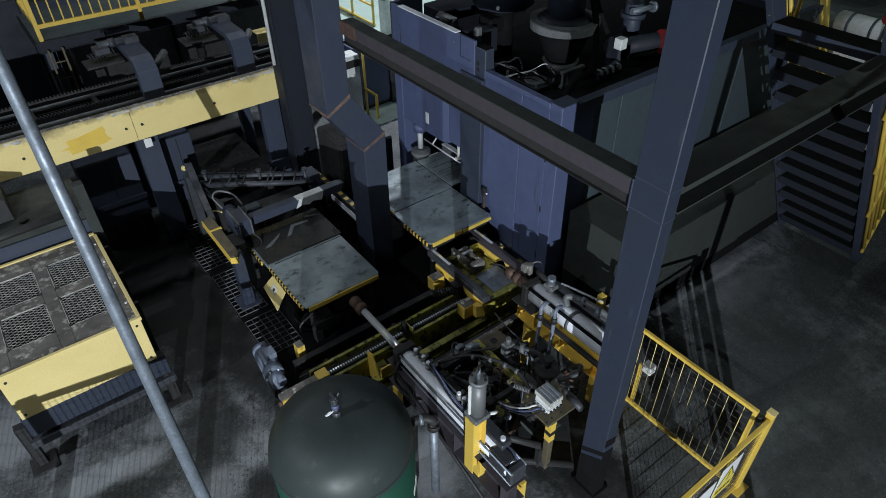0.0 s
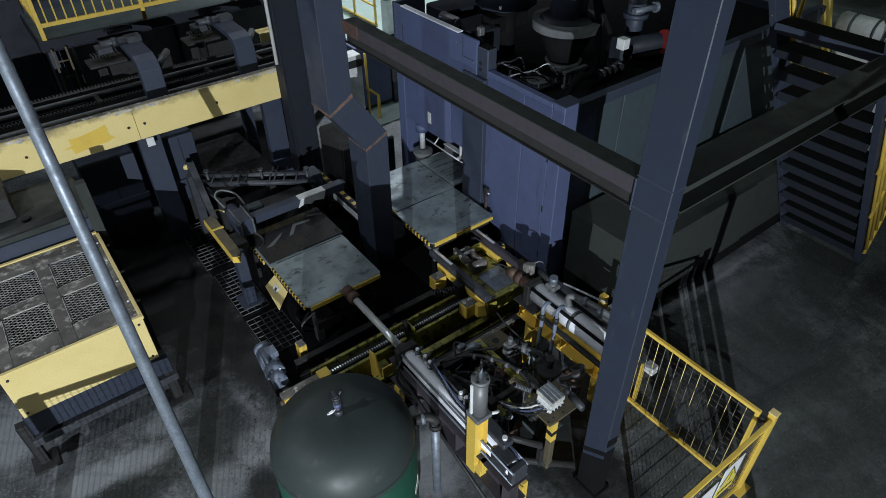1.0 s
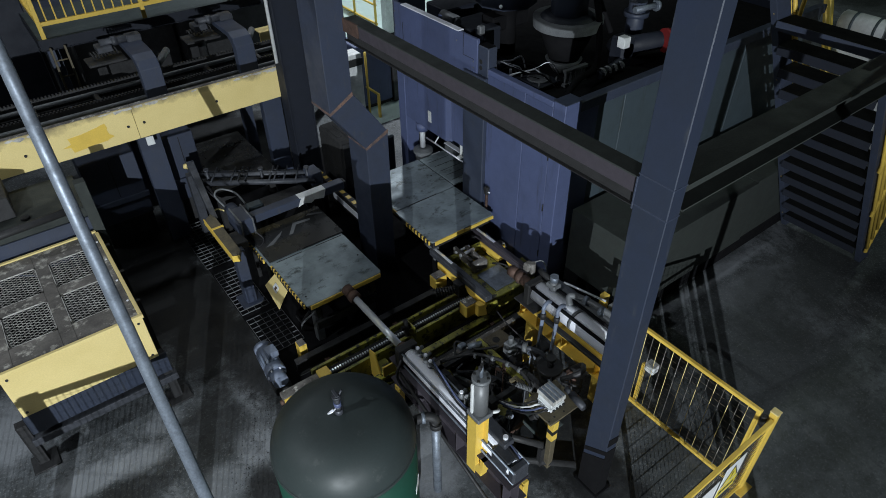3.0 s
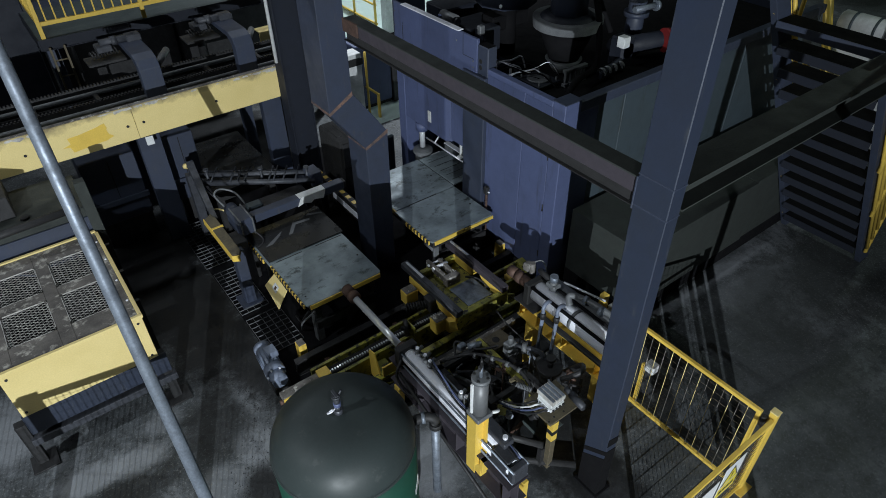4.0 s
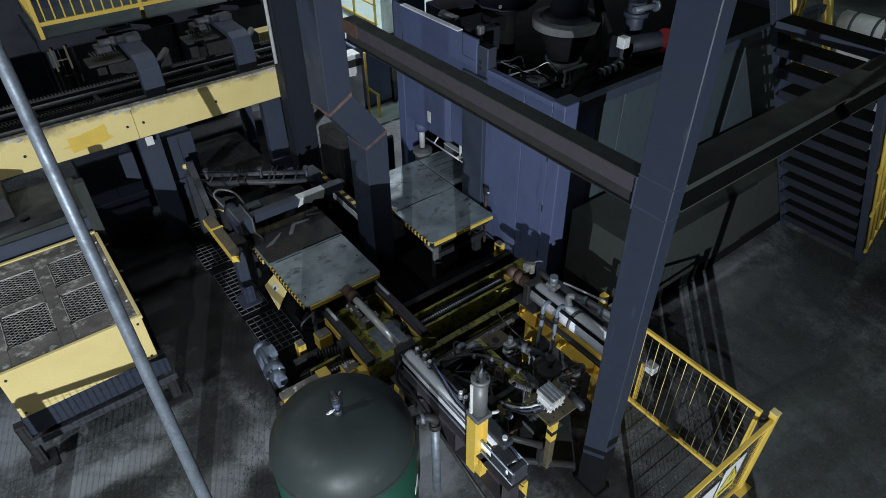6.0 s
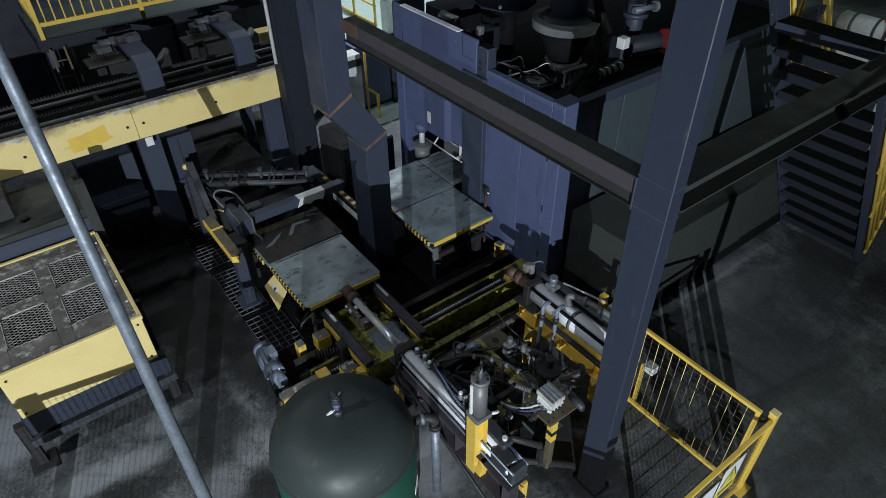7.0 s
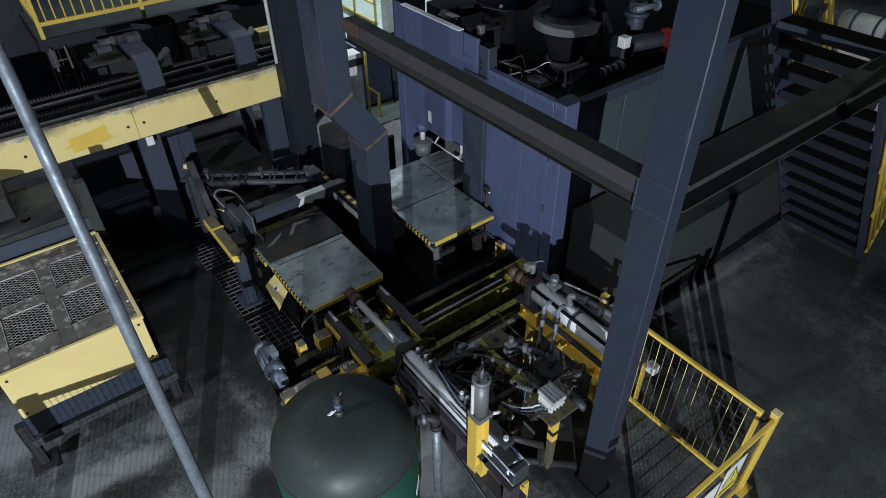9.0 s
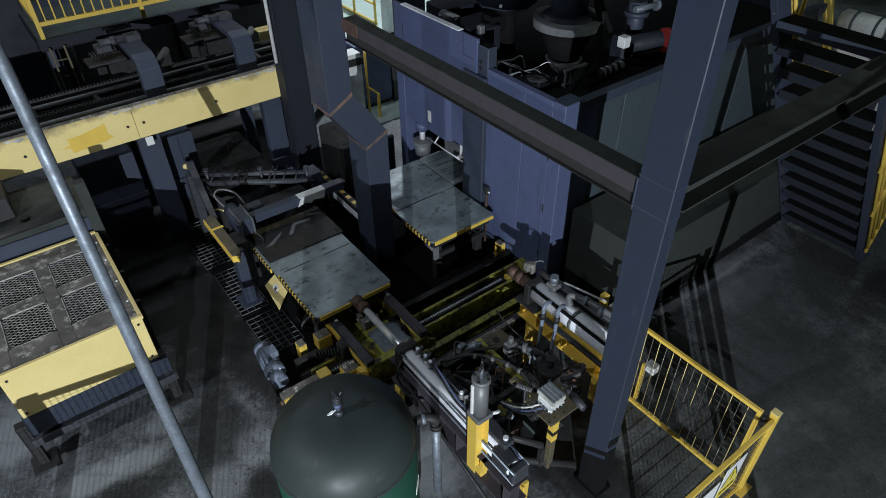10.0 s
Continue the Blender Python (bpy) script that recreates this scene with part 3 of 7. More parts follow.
    part("pillar_collar", rod((5.05, 7.36, 1.20), (5.05, 7.36, 1.335), 0.10, 24, bevel=0.01), BLUE, p)
    for y in (6.33, 6.1):
        part("hanger", Build().box((5.0, y - 0.015, 1.2), (5.03, y + 0.015, 1.52), 0.003).box((4.97, y - 0.04, 1.18), (5.06, y + 0.04, 1.21), 0.003), WHITE, p)
    part("slide_bar", Build().rod((4.98, 7.15, 1.17), (4.98, 5.95, 1.17), 0.012, 8).rod((5.5, 7.3, 1.2), (4.96, 6.9, 1.2), 0.012, 8), ALU, p)
    part("inner_panel", box((5.95, 6.0, 0.12), (6.0, 8.14, 1.9), 0.006), NAVY, p)
    bolts([(4.948, 6.0, 2.78), (4.948, 6.0, 2.7), (4.948, 6.35, 2.95), (4.948, 7.8, 2.95), (4.948, 7.8, 2.75)], 0.012, (-0.01, 0, 0), "bolt", GREY, p)
    for z in (0.5, 1.25, 2.0):
        part("hinge", rod((4.955, 4.565, z), (4.955, 4.565, z + 0.1), 0.012, 8), DARK, p)


press()


def bolster():
    """The lower mould frame, which lifts on the guide pillar."""
    b = thing("mould_frame", (4.95, 7.2, 0.80), "grey cast lower mould frame with guide bush", "mould frame")
    part("bush", Build().lathe((5.05, 7.36, 0.62), [(0.125, 0.0), (0.125, 0.19), (0.125, 0.19), (0.155, 0.19), (0.155, 0.19), (0.155, 0.235), (0.155, 0.235), (0.09, 0.26), (0.06, 0.26)], 28), GREY, b)
    part("wall", box((5.36, 6.0, 0.62), (5.42, 7.20, 0.92), 0.008), GREY, b)
    part("rim", box((5.35, 6.0, 0.92), (5.44, 7.20, 0.935), 0.003), ALU, b)
    return b


BOLSTER = bolster()


def press_top():
    h = thing("feed_hopper", (6.13, 5.56, 2.48), "dark conical feed hopper with pale rim bands", "hopper")
    part("cone", Build().lathe((6.13, 5.56, 2.62), [(0.18, 0.0), (0.38, 0.50)], 40), TAR, h)
    part("lower_band", Build().lathe((6.13, 5.56, 2.50), [(0.13, 0.0), (0.245, 0.17), (0.245, 0.17), (0.22, 0.17)], 40), GREY, h)
    part("rim_band", Build().lathe((6.13, 5.56, 3.10), [(0.385, 0.0), (0.44, 0.0), (0.44, 0.0), (0.45, 0.12), (0.45, 0.12), (0.43, 0.12)], 48), GREY, h)
    part("spout", Build().lathe((6.13, 5.56, 3.22), [(0.24, 0.0), (0.24, 0.9)], 6), NAVY, h)
    part("spout_seat", Build().lathe((6.13, 5.56, 3.16), [(0.44, 0.0), (0.30, 0.10)], 40), INK, h)
    f = thing("flange_plate", (5.55, 5.45, 2.48), "dark square flange plate with a round opening", "flange")
    part("plate", box((5.40, 5.25, 2.53), (5.78, 5.66, 2.555), 0.004), INK, f)
    part("collar", Build().lathe((5.59, 5.46, 2.556), [(0.13, 0), (0.15, 0), (0.15, 0.015), (0.13, 0.015)], 32), GREY, f)
    for x, y in ((5.44, 5.29), (5.74, 5.29), (5.44, 5.62), (5.74, 5.62)):
        part("stud", rod((x, y, 2.48), (x, y, 2.60), 0.012, 8), GREY, f)
    b = thing("slotted_bracket", (5.95, 5.2, 2.48), "grey slotted bracket on the press top", "bracket")
    for i in range(4):
        part("slat", box((5.80 + i * 0.10, 5.18, 2.49), (5.85 + i * 0.10, 5.22, 2.66), 0.003), GREY, b)
    part("rail", box((5.78, 5.17, 2.66), (6.18, 5.23, 2.70), 0.003), GREY, b)
    part("rail", box((5.78, 5.17, 2.48), (6.18, 5.23, 2.52), 0.003), GREY, b)
    # valve and pipe group
    v = thing("valve_group", (7.0, 5.0, 2.48), "dark pipework with white tagged valves and a red flange", "valves")
    part("pipe", Build().tube([(6.15, 4.95, 2.62), (6.5, 5.0, 2.66), (6.8, 5.1, 2.66)], 0.05, 12), INK, v)
    for x in (6.2, 6.3, 6.42, 6.55):
        part("clamp", rod((x, 4.96, 2.64), (x + 0.03, 4.965, 2.645), 0.062, 14), GREY, v)
    part("valve_body", Build().box((6.62, 5.0, 2.55), (6.86, 5.24, 2.95), 0.03).rod((6.74, 5.0, 2.78), (6.74, 5.3, 2.78), 0.10, 16), INK, v)
    part("tag_box", box((6.60, 4.98, 2.84), (6.72, 5.1, 2.98), 0.006), WHITE, v, "white valve positioner box")
    part("tall_valve", Build().rod((7.3, 5.4, 2.5), (7.3, 5.4, 3.35), 0.12, 18).rod((7.3, 5.4, 3.02), (7.3, 5.4, 3.08), 0.17, 18), NAVY, v)
    part("tag_box", box((7.2, 5.28, 3.35), (7.44, 5.5, 3.52), 0.006), WHITE, v, "white actuator cap")
    part("side_cock", Build().rod((7.12, 5.3, 3.15), (7.5, 5.25, 3.15), 0.04, 12).rod((7.48, 5.25, 3.15), (7.52, 5.245, 3.15), 0.075, 14), GALV, v)
    part("main_pipe", Build().rod((6.9, 5.2, 2.75), (8.2, 4.85, 2.75), 0.12, 22), INK, v)
    part("red_flange", Build().rod((7.40, 4.95, 2.78), (7.46, 4.93, 2.78), 0.16, 24).rod((7.52, 4.92, 2.78), (7.62, 4.90, 2.78), 0.14, 24), RED, v, "red painted pipe flange")
    part("pipe_plug", rod((7.62, 4.90, 2.78), (7.70, 4.88, 2.78), 0.04, 12), ALU, v)
    ho = thing("black_hose", (5.6, 5.0, 2.5), "thick grey-black hose curving over the press edge", "hose", "press hoses")
    part("hose", Build().tube([(5.22, 4.60, 2.50), (5.35, 4.72, 2.68), (5.75, 4.92, 2.70), (6.1, 5.0, 2.72), (6.2, 5.06, 3.0), (6.35, 5.3, 3.4), (6.4, 5.6, 3.9)], 0.042, 10, 6), TAR, ho)
    ho = thing("black_hose", (6.9, 5.6, 2.5), "black hose hanging behind the valves", "hose", "press hoses")
    part("hose", Build().tube([(6.7, 5.3, 2.95), (6.65, 5.5, 3.3), (6.8, 5.9, 3.7), (7.2, 6.2, 3.6), (7.5, 6.2, 3.0), (7.5, 6.2, 2.5)], 0.035, 10, 6), TAR, ho)
    # drive units behind the upper panel
    d = thing("drive_unit", (5.6, 6.7, 2.48), "black drive unit with small actuators and cables", "drive unit")
    part("block", box((5.3, 6.5, 2.5), (5.9, 7.0, 2.95), 0.02), INK, d)
    part("block", box((5.35, 6.28, 2.5), (5.65, 6.48, 3.0), 0.02), INK, d)
    part("block", box((5.35, 7.1, 2.5), (6.2, 7.6, 3.05), 0.02), INK, d)
    part("sensor", box((5.22, 6.2, 2.98), (5.30, 6.28, 3.10), 0.01), GREY, d)
    part("side_strip", box((5.08, 6.88, 2.48), (5.11, 6.93, 3.1), 0.005), BLUE, d)
    part("motor", Build().rod((5.25, 6.75, 3.02), (5.25, 7.05, 3.02), 0.08, 16).rod((5.25, 6.7, 3.02), (5.25, 6.75, 3.02), 0.05, 12), GREY, d)
    part("arm", Build().box((5.1, 6.35, 2.88), (5.2, 6.7, 2.92), 0.005).rod((5.12, 6.35, 2.9), (5.12, 6.15, 2.94), 0.015, 8), ALU, d)
    u = thing("upper_ram", (6.0, 6.9, 3.0), "dark blue-grey faceted ram head above the press", "ram")
    part("head", Build().lathe((5.95, 6.55, 3.19), [(0.34, 0.0), (0.42, 0.0), (0.42, 0.6)], 8), NAVY, u)
    part("stem", rod((5.95, 6.55, 2.48), (5.95, 6.55, 3.19), 0.16, 16), TAR, u)
    part("yoke", box((5.62, 6.42, 2.86), (6.28, 6.68, 3.06), 0.02), TAR, u)
    part("eye_bolt", rod((5.62, 6.28, 3.26), (5.60, 6.26, 3.26), 0.022, 10), ALU, u)
    rnd = random.Random(4)
    for i in range(9):
        a = Vector((5.15 + rnd.random() * 0.3, 5.75 + rnd.random() * 0.5, 2.5))
        c = thing("cable", a, "thin grey cable looping over the press top", "cable", "press top cables")
        pts = [a]
        for k in range(4):
            pts.append(pts[-1] + Vector((rnd.uniform(0.0, 0.22), rnd.uniform(-0.25, 0.05), 0)))
        for k, q in enumerate(pts):
            q.z = 2.5 + (0.22 * math.sin(math.pi * k / 4) * rnd.uniform(0.5, 1.4))
        part("wire", Build().tube(pts, rnd.choice((0.006, 0.009, 0.012)), 6, 5), rnd.choice((GREY, ALU, TAR)), c)
    j = thing("cable_joint", (5.35, 5.75, 2.48), "small dark cable joint bracket with bolts", "bracket")
    part("plate", box((5.22, 5.62, 2.48), (5.46, 5.86, 2.54), 0.006), INK, j)
    for x, y in ((5.27, 5.67), (5.41, 5.80)):
        part("stud", rod((x, y, 2.54), (x, y, 2.62), 0.018, 8), ALU, j)


press_top()


def side_housing():
    d = thing("side_housing", (7.0, 3.8, 0), "green-grey sheet metal housing beside the press, darkened by painted-in shade", "duct")
    part("plinth", box((5.3, 3.28, 0.0), (10.0, 4.36, 0.27), 0.006), TAR, d, "black recessed plinth")
    # shade over the housing fronts is put into this darker colour
    part("lower_body", box((5.3, 3.24, 0.27), (7.74, 4.36, 1.24), 0.006), BEAMTOP, d)
    part("lower_body", box((7.745, 3.26, 0.27), (10.0, 4.36, 1.24), 0.006), BEAMTOP, d)


side_housing()


def stairs():
    s = thing("steel_stairs", (7.8, 2.7, 0), "dark steel stairs with open treads and yellow balustrade", "stairs")
    x0, x1, z1 = 9.0, 6.45, 4.0
    for y in (2.02, 3.16):
        part("stringer", Build().plate([(x0 - 0.02, y, 0), (x0 + 0.24, y, 0), (x1 + 0.24, y, z1), (x1 - 0.02, y, z1)], (0, 0.08, 0), 0.004), NAVY, s)
    n = 13
    for i in range(1, n):
        f = i / n
        x, z = x0 + (x1 - x0) * f, z1 * f
        tread = part("tread", box((x - 0.028, 2.10, z), (x + 0.27, 3.158, z + 0.012), 0.002), TAR, s, "black tread plate")
        # the light on the top lip is painted: lighter NAVY there, INK below
        part("front_lip", box((x - 0.04, 2.10, z - 0.085), (x - 0.028, 3.158, z + 0.012), 0.002), INK if i < n - 1 else NAVY, tread)
        part("rear_lip", box((x + 0.258, 2.10, z - 0.05), (x + 0.27, 3.158, z), 0.002), TAR, tread)
    for y, bars in ((1.98, 6), (3.20, 4)):
        for k in range(bars):
            dz = 0.30 + k * 0.17
            part("rail", Build().rod((x0 - 0.15, y, dz), (x1 + 0.1, y, z1 + dz - 0.35), 0.022, 8), YELLOW, s, "yellow painted balustrade rail" if k == 0 else "")
        for k in range(5):
            x = x0 - 0.2 - k * 0.55
            z = (x0 - x) / (x0 - x1) * z1
            part("post", rod((x, y, z), (x, y, z + 1.1), 0.025, 8), YELLOW, s)


stairs()

# ---- screened box at the yard side ----


def screen_panel(x0, x1, y0, y1, z, parent):
    """Expanded metal: slanting strands that cross in diamonds."""
    b = Build()
    nx, ny = int((x1 - x0) / 0.070), int((y1 - y0) / 0.044)
    bm = b.bm
    w, t = 0.0019, 0.003

    def strand(p, q):
        d = Vector((q[0] - p[0], q[1] - p[1], 0)).normalized()
        s = Vector((-d.y, d.x, 0)) * w
        vs = [bm.verts.new(v) for v in (Vector((*p, z)) - s, Vector((*p, z)) + s, Vector((*q, z)) + s, Vector((*q, z)) - s)]
        us = [bm.verts.new(v.co - Vector((0, 0, t))) for v in vs]
        bm.faces.new(vs[::-1])
        for i in range(4):
            bm.faces.new((vs[i], vs[(i + 1) % 4], us[(i + 1) % 4], us[i]))

    dx, dy = (x1 - x0) / nx, (y1 - y0) / ny
    for j in range(ny):
        for i in range(nx):
            xa, ya = x0 + i * dx, y0 + j * dy
            strand((xa, ya + dy / 2), (xa + dx / 2, ya + dy))
            strand((xa + dx / 2, ya), (xa + dx, ya + dy / 2))
            strand((xa, ya + dy / 2), (xa + dx / 2, ya))
            strand((xa + dx / 2, ya + dy), (xa + dx, ya + dy / 2))
    return part("mesh_screen", b, SCREEN, parent, "dusty expanded-metal screen")


def sand_box():
    s = thing("screened_box", (-0.4, 6.4, 0), "cream-yellow steel box with dusty expanded-metal screens", "machine box")
    front = part("front_panel", box((-1.08, 5.60, 0.785), (0.255, 5.62, 1.38), 0.003), CREAM, s, "cream-yellow front panel")
    for x, z in ((0.20, 0.84), (0.20, 1.32), (-1.03, 0.84), (-1.02, 1.32)):
        part("screw", rod((x, 5.60, z), (x, 5.592, z), 0.014, 8), DARK, front)
    part("rim", box((-1.06, 5.575, 1.385), (0.27, 5.615, 1.425), 0.004), CREAM, s)
    part("rim", box((-1.06, 7.36, 1.385), (0.25, 7.40, 1.435), 0.004), CREAM, s)
    part("rim", box((0.23, 5.62, 1.385), (0.27, 7.36, 1.425), 0.004), CREAM, s)
    side = part("side_panel", box((0.245, 5.645, 0.64), (0.262, 7.38, 1.38), 0.003), RUST, s, "rust-brown side panel")
    for y in (5.9, 6.5, 7.1):
        part("stiffener", box((0.262, y, 0.6), (0.32, y + 0.05, 1.36), 0.003), DARK, side)
    part("side_panel", box((-1.05, 5.645, 0.64), (-1.035, 7.38, 1.38), 0.003), RUST, s)
    # frame of the screens, with four openings
    z0, z1 = 1.395, 1.418
    xs = (-1.03, -0.92, -0.475, -0.345, 0.065, 0.23)
    ys = (5.62, 5.90, 6.43, 6.59, 7.09, 7.36)
    for i in (0, 2, 4):
        part("screen_frame", box((xs[i], ys[0], z0), (xs[i + 1], ys[5], z1), 0.004), SCRAPED, s)
    for j in (0, 2, 4):
        b = Build()
        b.box((xs[1], ys[j], z0), (xs[2], ys[j + 1], z1), 0.004).box((xs[3], ys[j], z0), (xs[4], ys[j + 1], z1), 0.004)
        part("screen_frame", b, SCRAPED, s)
    for i in (1, 3):
        for j in (1, 3):
            screen_panel(xs[i], xs[i + 1], ys[j], ys[j + 1], 1.412, s)
            rim = Build()
            for xa, xb, ya, yb in ((xs[i], xs[i + 1], ys[j], ys[j] + 0.007), (xs[i], xs[i + 1], ys[j + 1] - 0.007, ys[j + 1]), (xs[i], xs[i] + 0.007, ys[j], ys[j + 1]), (xs[i + 1] - 0.007, xs[i + 1], ys[j], ys[j + 1])):
                rim.box((xa, ya, z1 - 0.012), (xb, yb, z1 + 0.001), 0)
            part("opening_rim", rim, SCREEN, s)
            for cx, sx in ((xs[i], 1), (xs[i + 1], -1)):
                for cy, sy in ((ys[j], 1), (ys[j + 1], -1)):
                    arc = [(cx + sx * 0.05 * (1 - math.sin(k * math.pi / 8)), cy + sy * 0.05 * (1 - math.cos(k * math.pi / 8)), z0 + 0.018) for k in range(5)]
                    part("corner_web", Build().plate([(cx, cy, z0 + 0.018), *arc], (0, 0, 0.006)), SCRAPED, s)
    for y in (5.9, 6.3, 6.75, 7.15):
        part("screw", rod((0.205, y, z1), (0.205, y, z1 + 0.008), 0.012, 8), ALU, s)
    part("hopper_floor", box((-1.0, 5.64, 0.75), (0.24, 7.36, 0.78), 0), DEEP_BLACK, s)
    part("lower_rail", box((-1.14, 5.60, 0.34), (0.36, 5.70, 0.43), 0.004), ARM, s)
    part("apron", box((-1.10, 5.61, 0.50), (0.33, 5.64, 0.78), 0.004), COLUMN, s, "dark blue-grey apron plate")
    part("lower_rail", box((0.26, 5.70, 0.36), (0.34, 7.38, 0.44), 0.004), DARK, s)
    for x in (-1.16, 0.28):
        leg = part("leg", box((x - 0.05, 5.645, 0.02), (x + 0.05, 5.745, 0.64), 0.004), DARK, s)
        part("foot", Build().box((x - 0.12, 5.55, 0), (x + 0.14, 5.80, 0.02), 0.003).box((x - 0.03, 5.72, 0.02), (x + 0.03, 5.8, 0.2), 0.003), DARK, leg)
    for x in (-0.9, 0.28):
        part("leg", box((x - 0.05, 7.28, 0.0), (x + 0.05, 7.38, 0.64), 0.004), DARK, s)


sand_box()


def left_housing():
    h = thing("sand_housing", (-0.4, 8.0, 0), "grey dusty machine housing behind the screened box", "machine housing")
    part("body", box((-2.2, 7.48, 0.0), (0.30, 8.35, 1.72), 0.01), BEAMTOP, h)
    part("front_panel", box((-2.2, 7.455, 1.0), (0.26, 7.478, 1.60), 0.006), NAVY, h)
    part("top_cover", box((-2.2, 7.45, 1.72), (0.10, 8.35, 1.75), 0.006), BEAMTOP, h)
    part("pipe", Build().rod((-1.6, 7.42, 1.72), (0.2, 7.42, 1.78), 0.045, 14), DARK, h)
    part("post", box((0.24, 7.40, 0.0), (0.36, 7.52, 2.08), 0.005), BEAMTOP, h)
    part("cap", rod((-0.35, 7.6, 1.75), (-0.35, 7.6, 1.78), 0.05, 14), DEEP_BLACK, h)
    part("raised_box", box((-2.2, 7.7, 1.75), (-0.42, 8.35, 2.02), 0.01), DARK, h)


left_housing()


def guard_plate():
    g = thing("guard_beam", (1.5, 8.5, 1.86), "chipped cream-yellow guard plate along the conveyor", "guard plate")
    for x0, x1 in ((-1.4, 1.245), (1.25, 3.45)):
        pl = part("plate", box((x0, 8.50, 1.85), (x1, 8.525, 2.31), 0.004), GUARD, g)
        n = 3
        for i in range(n):
            x = x0 + 0.1 + (x1 - x0 - 0.2) * i / (n - 1)
            part("bolt", rod((x, 8.50, 2.06), (x, 8.488, 2.06), 0.018, 8), BLACK, pl)
        part("top_fold", box((x0, 8.525, 2.28), (x1, 8.60, 2.312), 0.004), SANDY, pl, "dusty chipped top fold")
    rnd = random.Random(9)
    for i in range(84):
        x = rnd.choice((rnd.uniform(-1.2, 3.4), rnd.gauss(1.3, 0.25), rnd.gauss(3.2, 0.12)))
        if -1.3 < x < 3.38:
            w, h = rnd.uniform(0.012, 0.07), rnd.uniform(0.004, 0.03)
            pts = [(x + w * math.cos(a) * rnd.uniform(0.6, 1.1), 8.4985 - i * 0.00002, 2.306 - h * (1 + math.sin(a)) * rnd.uniform(0.5, 1.0)) for a in [k * math.pi / 4 for k in range(8)]]
            part("chip", Build().plate(pts, (0, 0.002, 0)), SCREEN, g)
    part("paint_patch", Build().plate([(x, 8.498, z) for x, z in ((0.44, 1.92), (0.60, 1.935), (0.62, 1.945), (0.86, 1.955), (0.885, 1.97), (0.95, 1.985), (0.93, 2.01), (0.90, 2.03), (0.885, 2.10), (0.90, 2.12), (0.885, 2.19), (0.78, 2.165), (0.58, 2.13), (0.42, 2.12), (0.435, 2.04), (0.33, 2.01), (0.42, 2.0))], (0, 0.003, 0)), YELLOW, g, "patch of brighter touch-up yellow")
    part("tag", box((1.30, 8.485, 1.72), (1.40, 8.50, 1.845), 0.003), WHITE, g, "small white tag under the plate")


guard_plate()


def conveyor():
    c = thing("rack_conveyor", (1.5, 9.7, 0), "dark elevated conveyor frame with toothed racks", "conveyor")
    for y in (9.18, 9.75):
        r = part("side_rail", Build().box((-2.6, y, 2.02), (4.4, y + 0.05, 2.20), 0.004).box((-2.6, y - 0.05, 2.02), (4.4, y, 2.04), 0.003), DARK, c)
        b = Build()
        bm = b.bm
        for i in range(150):
            x = -2.5 + i * 0.046
            bmesh.ops.create_cube(bm, size=1.0, matrix=Matrix.Translation((x, y + 0.025, 2.208)) @ Matrix.Diagonal((0.024, 0.05, 0.022, 1)))
        tagged(part("rack", b, DARK, r), kind="stuff")
        part("guide_rod", rod((-2.6, y - 0.10, 2.14), (4.4, y - 0.10, 2.14), 0.03, 12), GREY, c)
    for i in range(9):
        x = -2.2 + i * 0.8
        part("cross_bar", box((x, 9.23, 2.06), (x + 0.06, 9.75, 2.14), 0.004), DARK, c)
    part("yellow_beam", box((-2.6, 8.86, 1.90), (1.2, 8.95, 2.0), 0.004), OILY, c)
    for x in (-0.75, 1.22, 3.05):
        part("post", box((x, 8.66, 0), (x + 0.30, 8.80, 2.0), 0.006), NAVY, c)
        part("post", box((x + 0.04, 9.82, 0), (x + 0.22, 9.95, 2.02), 0.006), NAVY, c)
    for x in (1.58, 2.94):
        arm = part("bracket_arm", Build().plate([(x, 8.98, 1.9), (x, 9.12, 1.9), (x, 9.12, 2.54), (x, 9.25, 2.62), (x, 9.95, 2.64), (x, 9.95, 2.70), (x, 9.20, 2.70), (x, 9.05, 2.65), (x, 8.98, 2.54)], (0.28, 0, 0), 0.006), NAVY, c, "bent blue-grey bracket arm")
        tops = [part("motor", Build().rod((x - 0.25, 9.78, 2.62), (x + 0.22, 9.78, 2.62), 0.05, 16).rod((x - 0.1, 9.78, 2.62), (x - 0.02, 9.78, 2.62), 0.065, 16).box((x - 0.32, 9.66, 2.52), (x - 0.12, 9.9, 2.60), 0.01).box((x + 0.1, 9.70, 2.54), (x + 0.3, 9.88, 2.66), 0.012), ARM, arm),
                part("spring", Build().spring((x - 0.42, 9.72, 2.50), (x - 0.06, 9.72, 2.52), 0.05, 0.009, 9), DARK, arm),
                part("plate", box((x - 0.5, 9.55, 2.40), (x, 9.9, 2.43), 0.004), DARK, arm)]
        for top in tops:
            top.location.z += 0.12
        part("roller", rod((x + 0.34, 9.4, 2.42), (x + 0.62, 9.9, 2.40), 0.05, 14), GREY, arm)


conveyor()


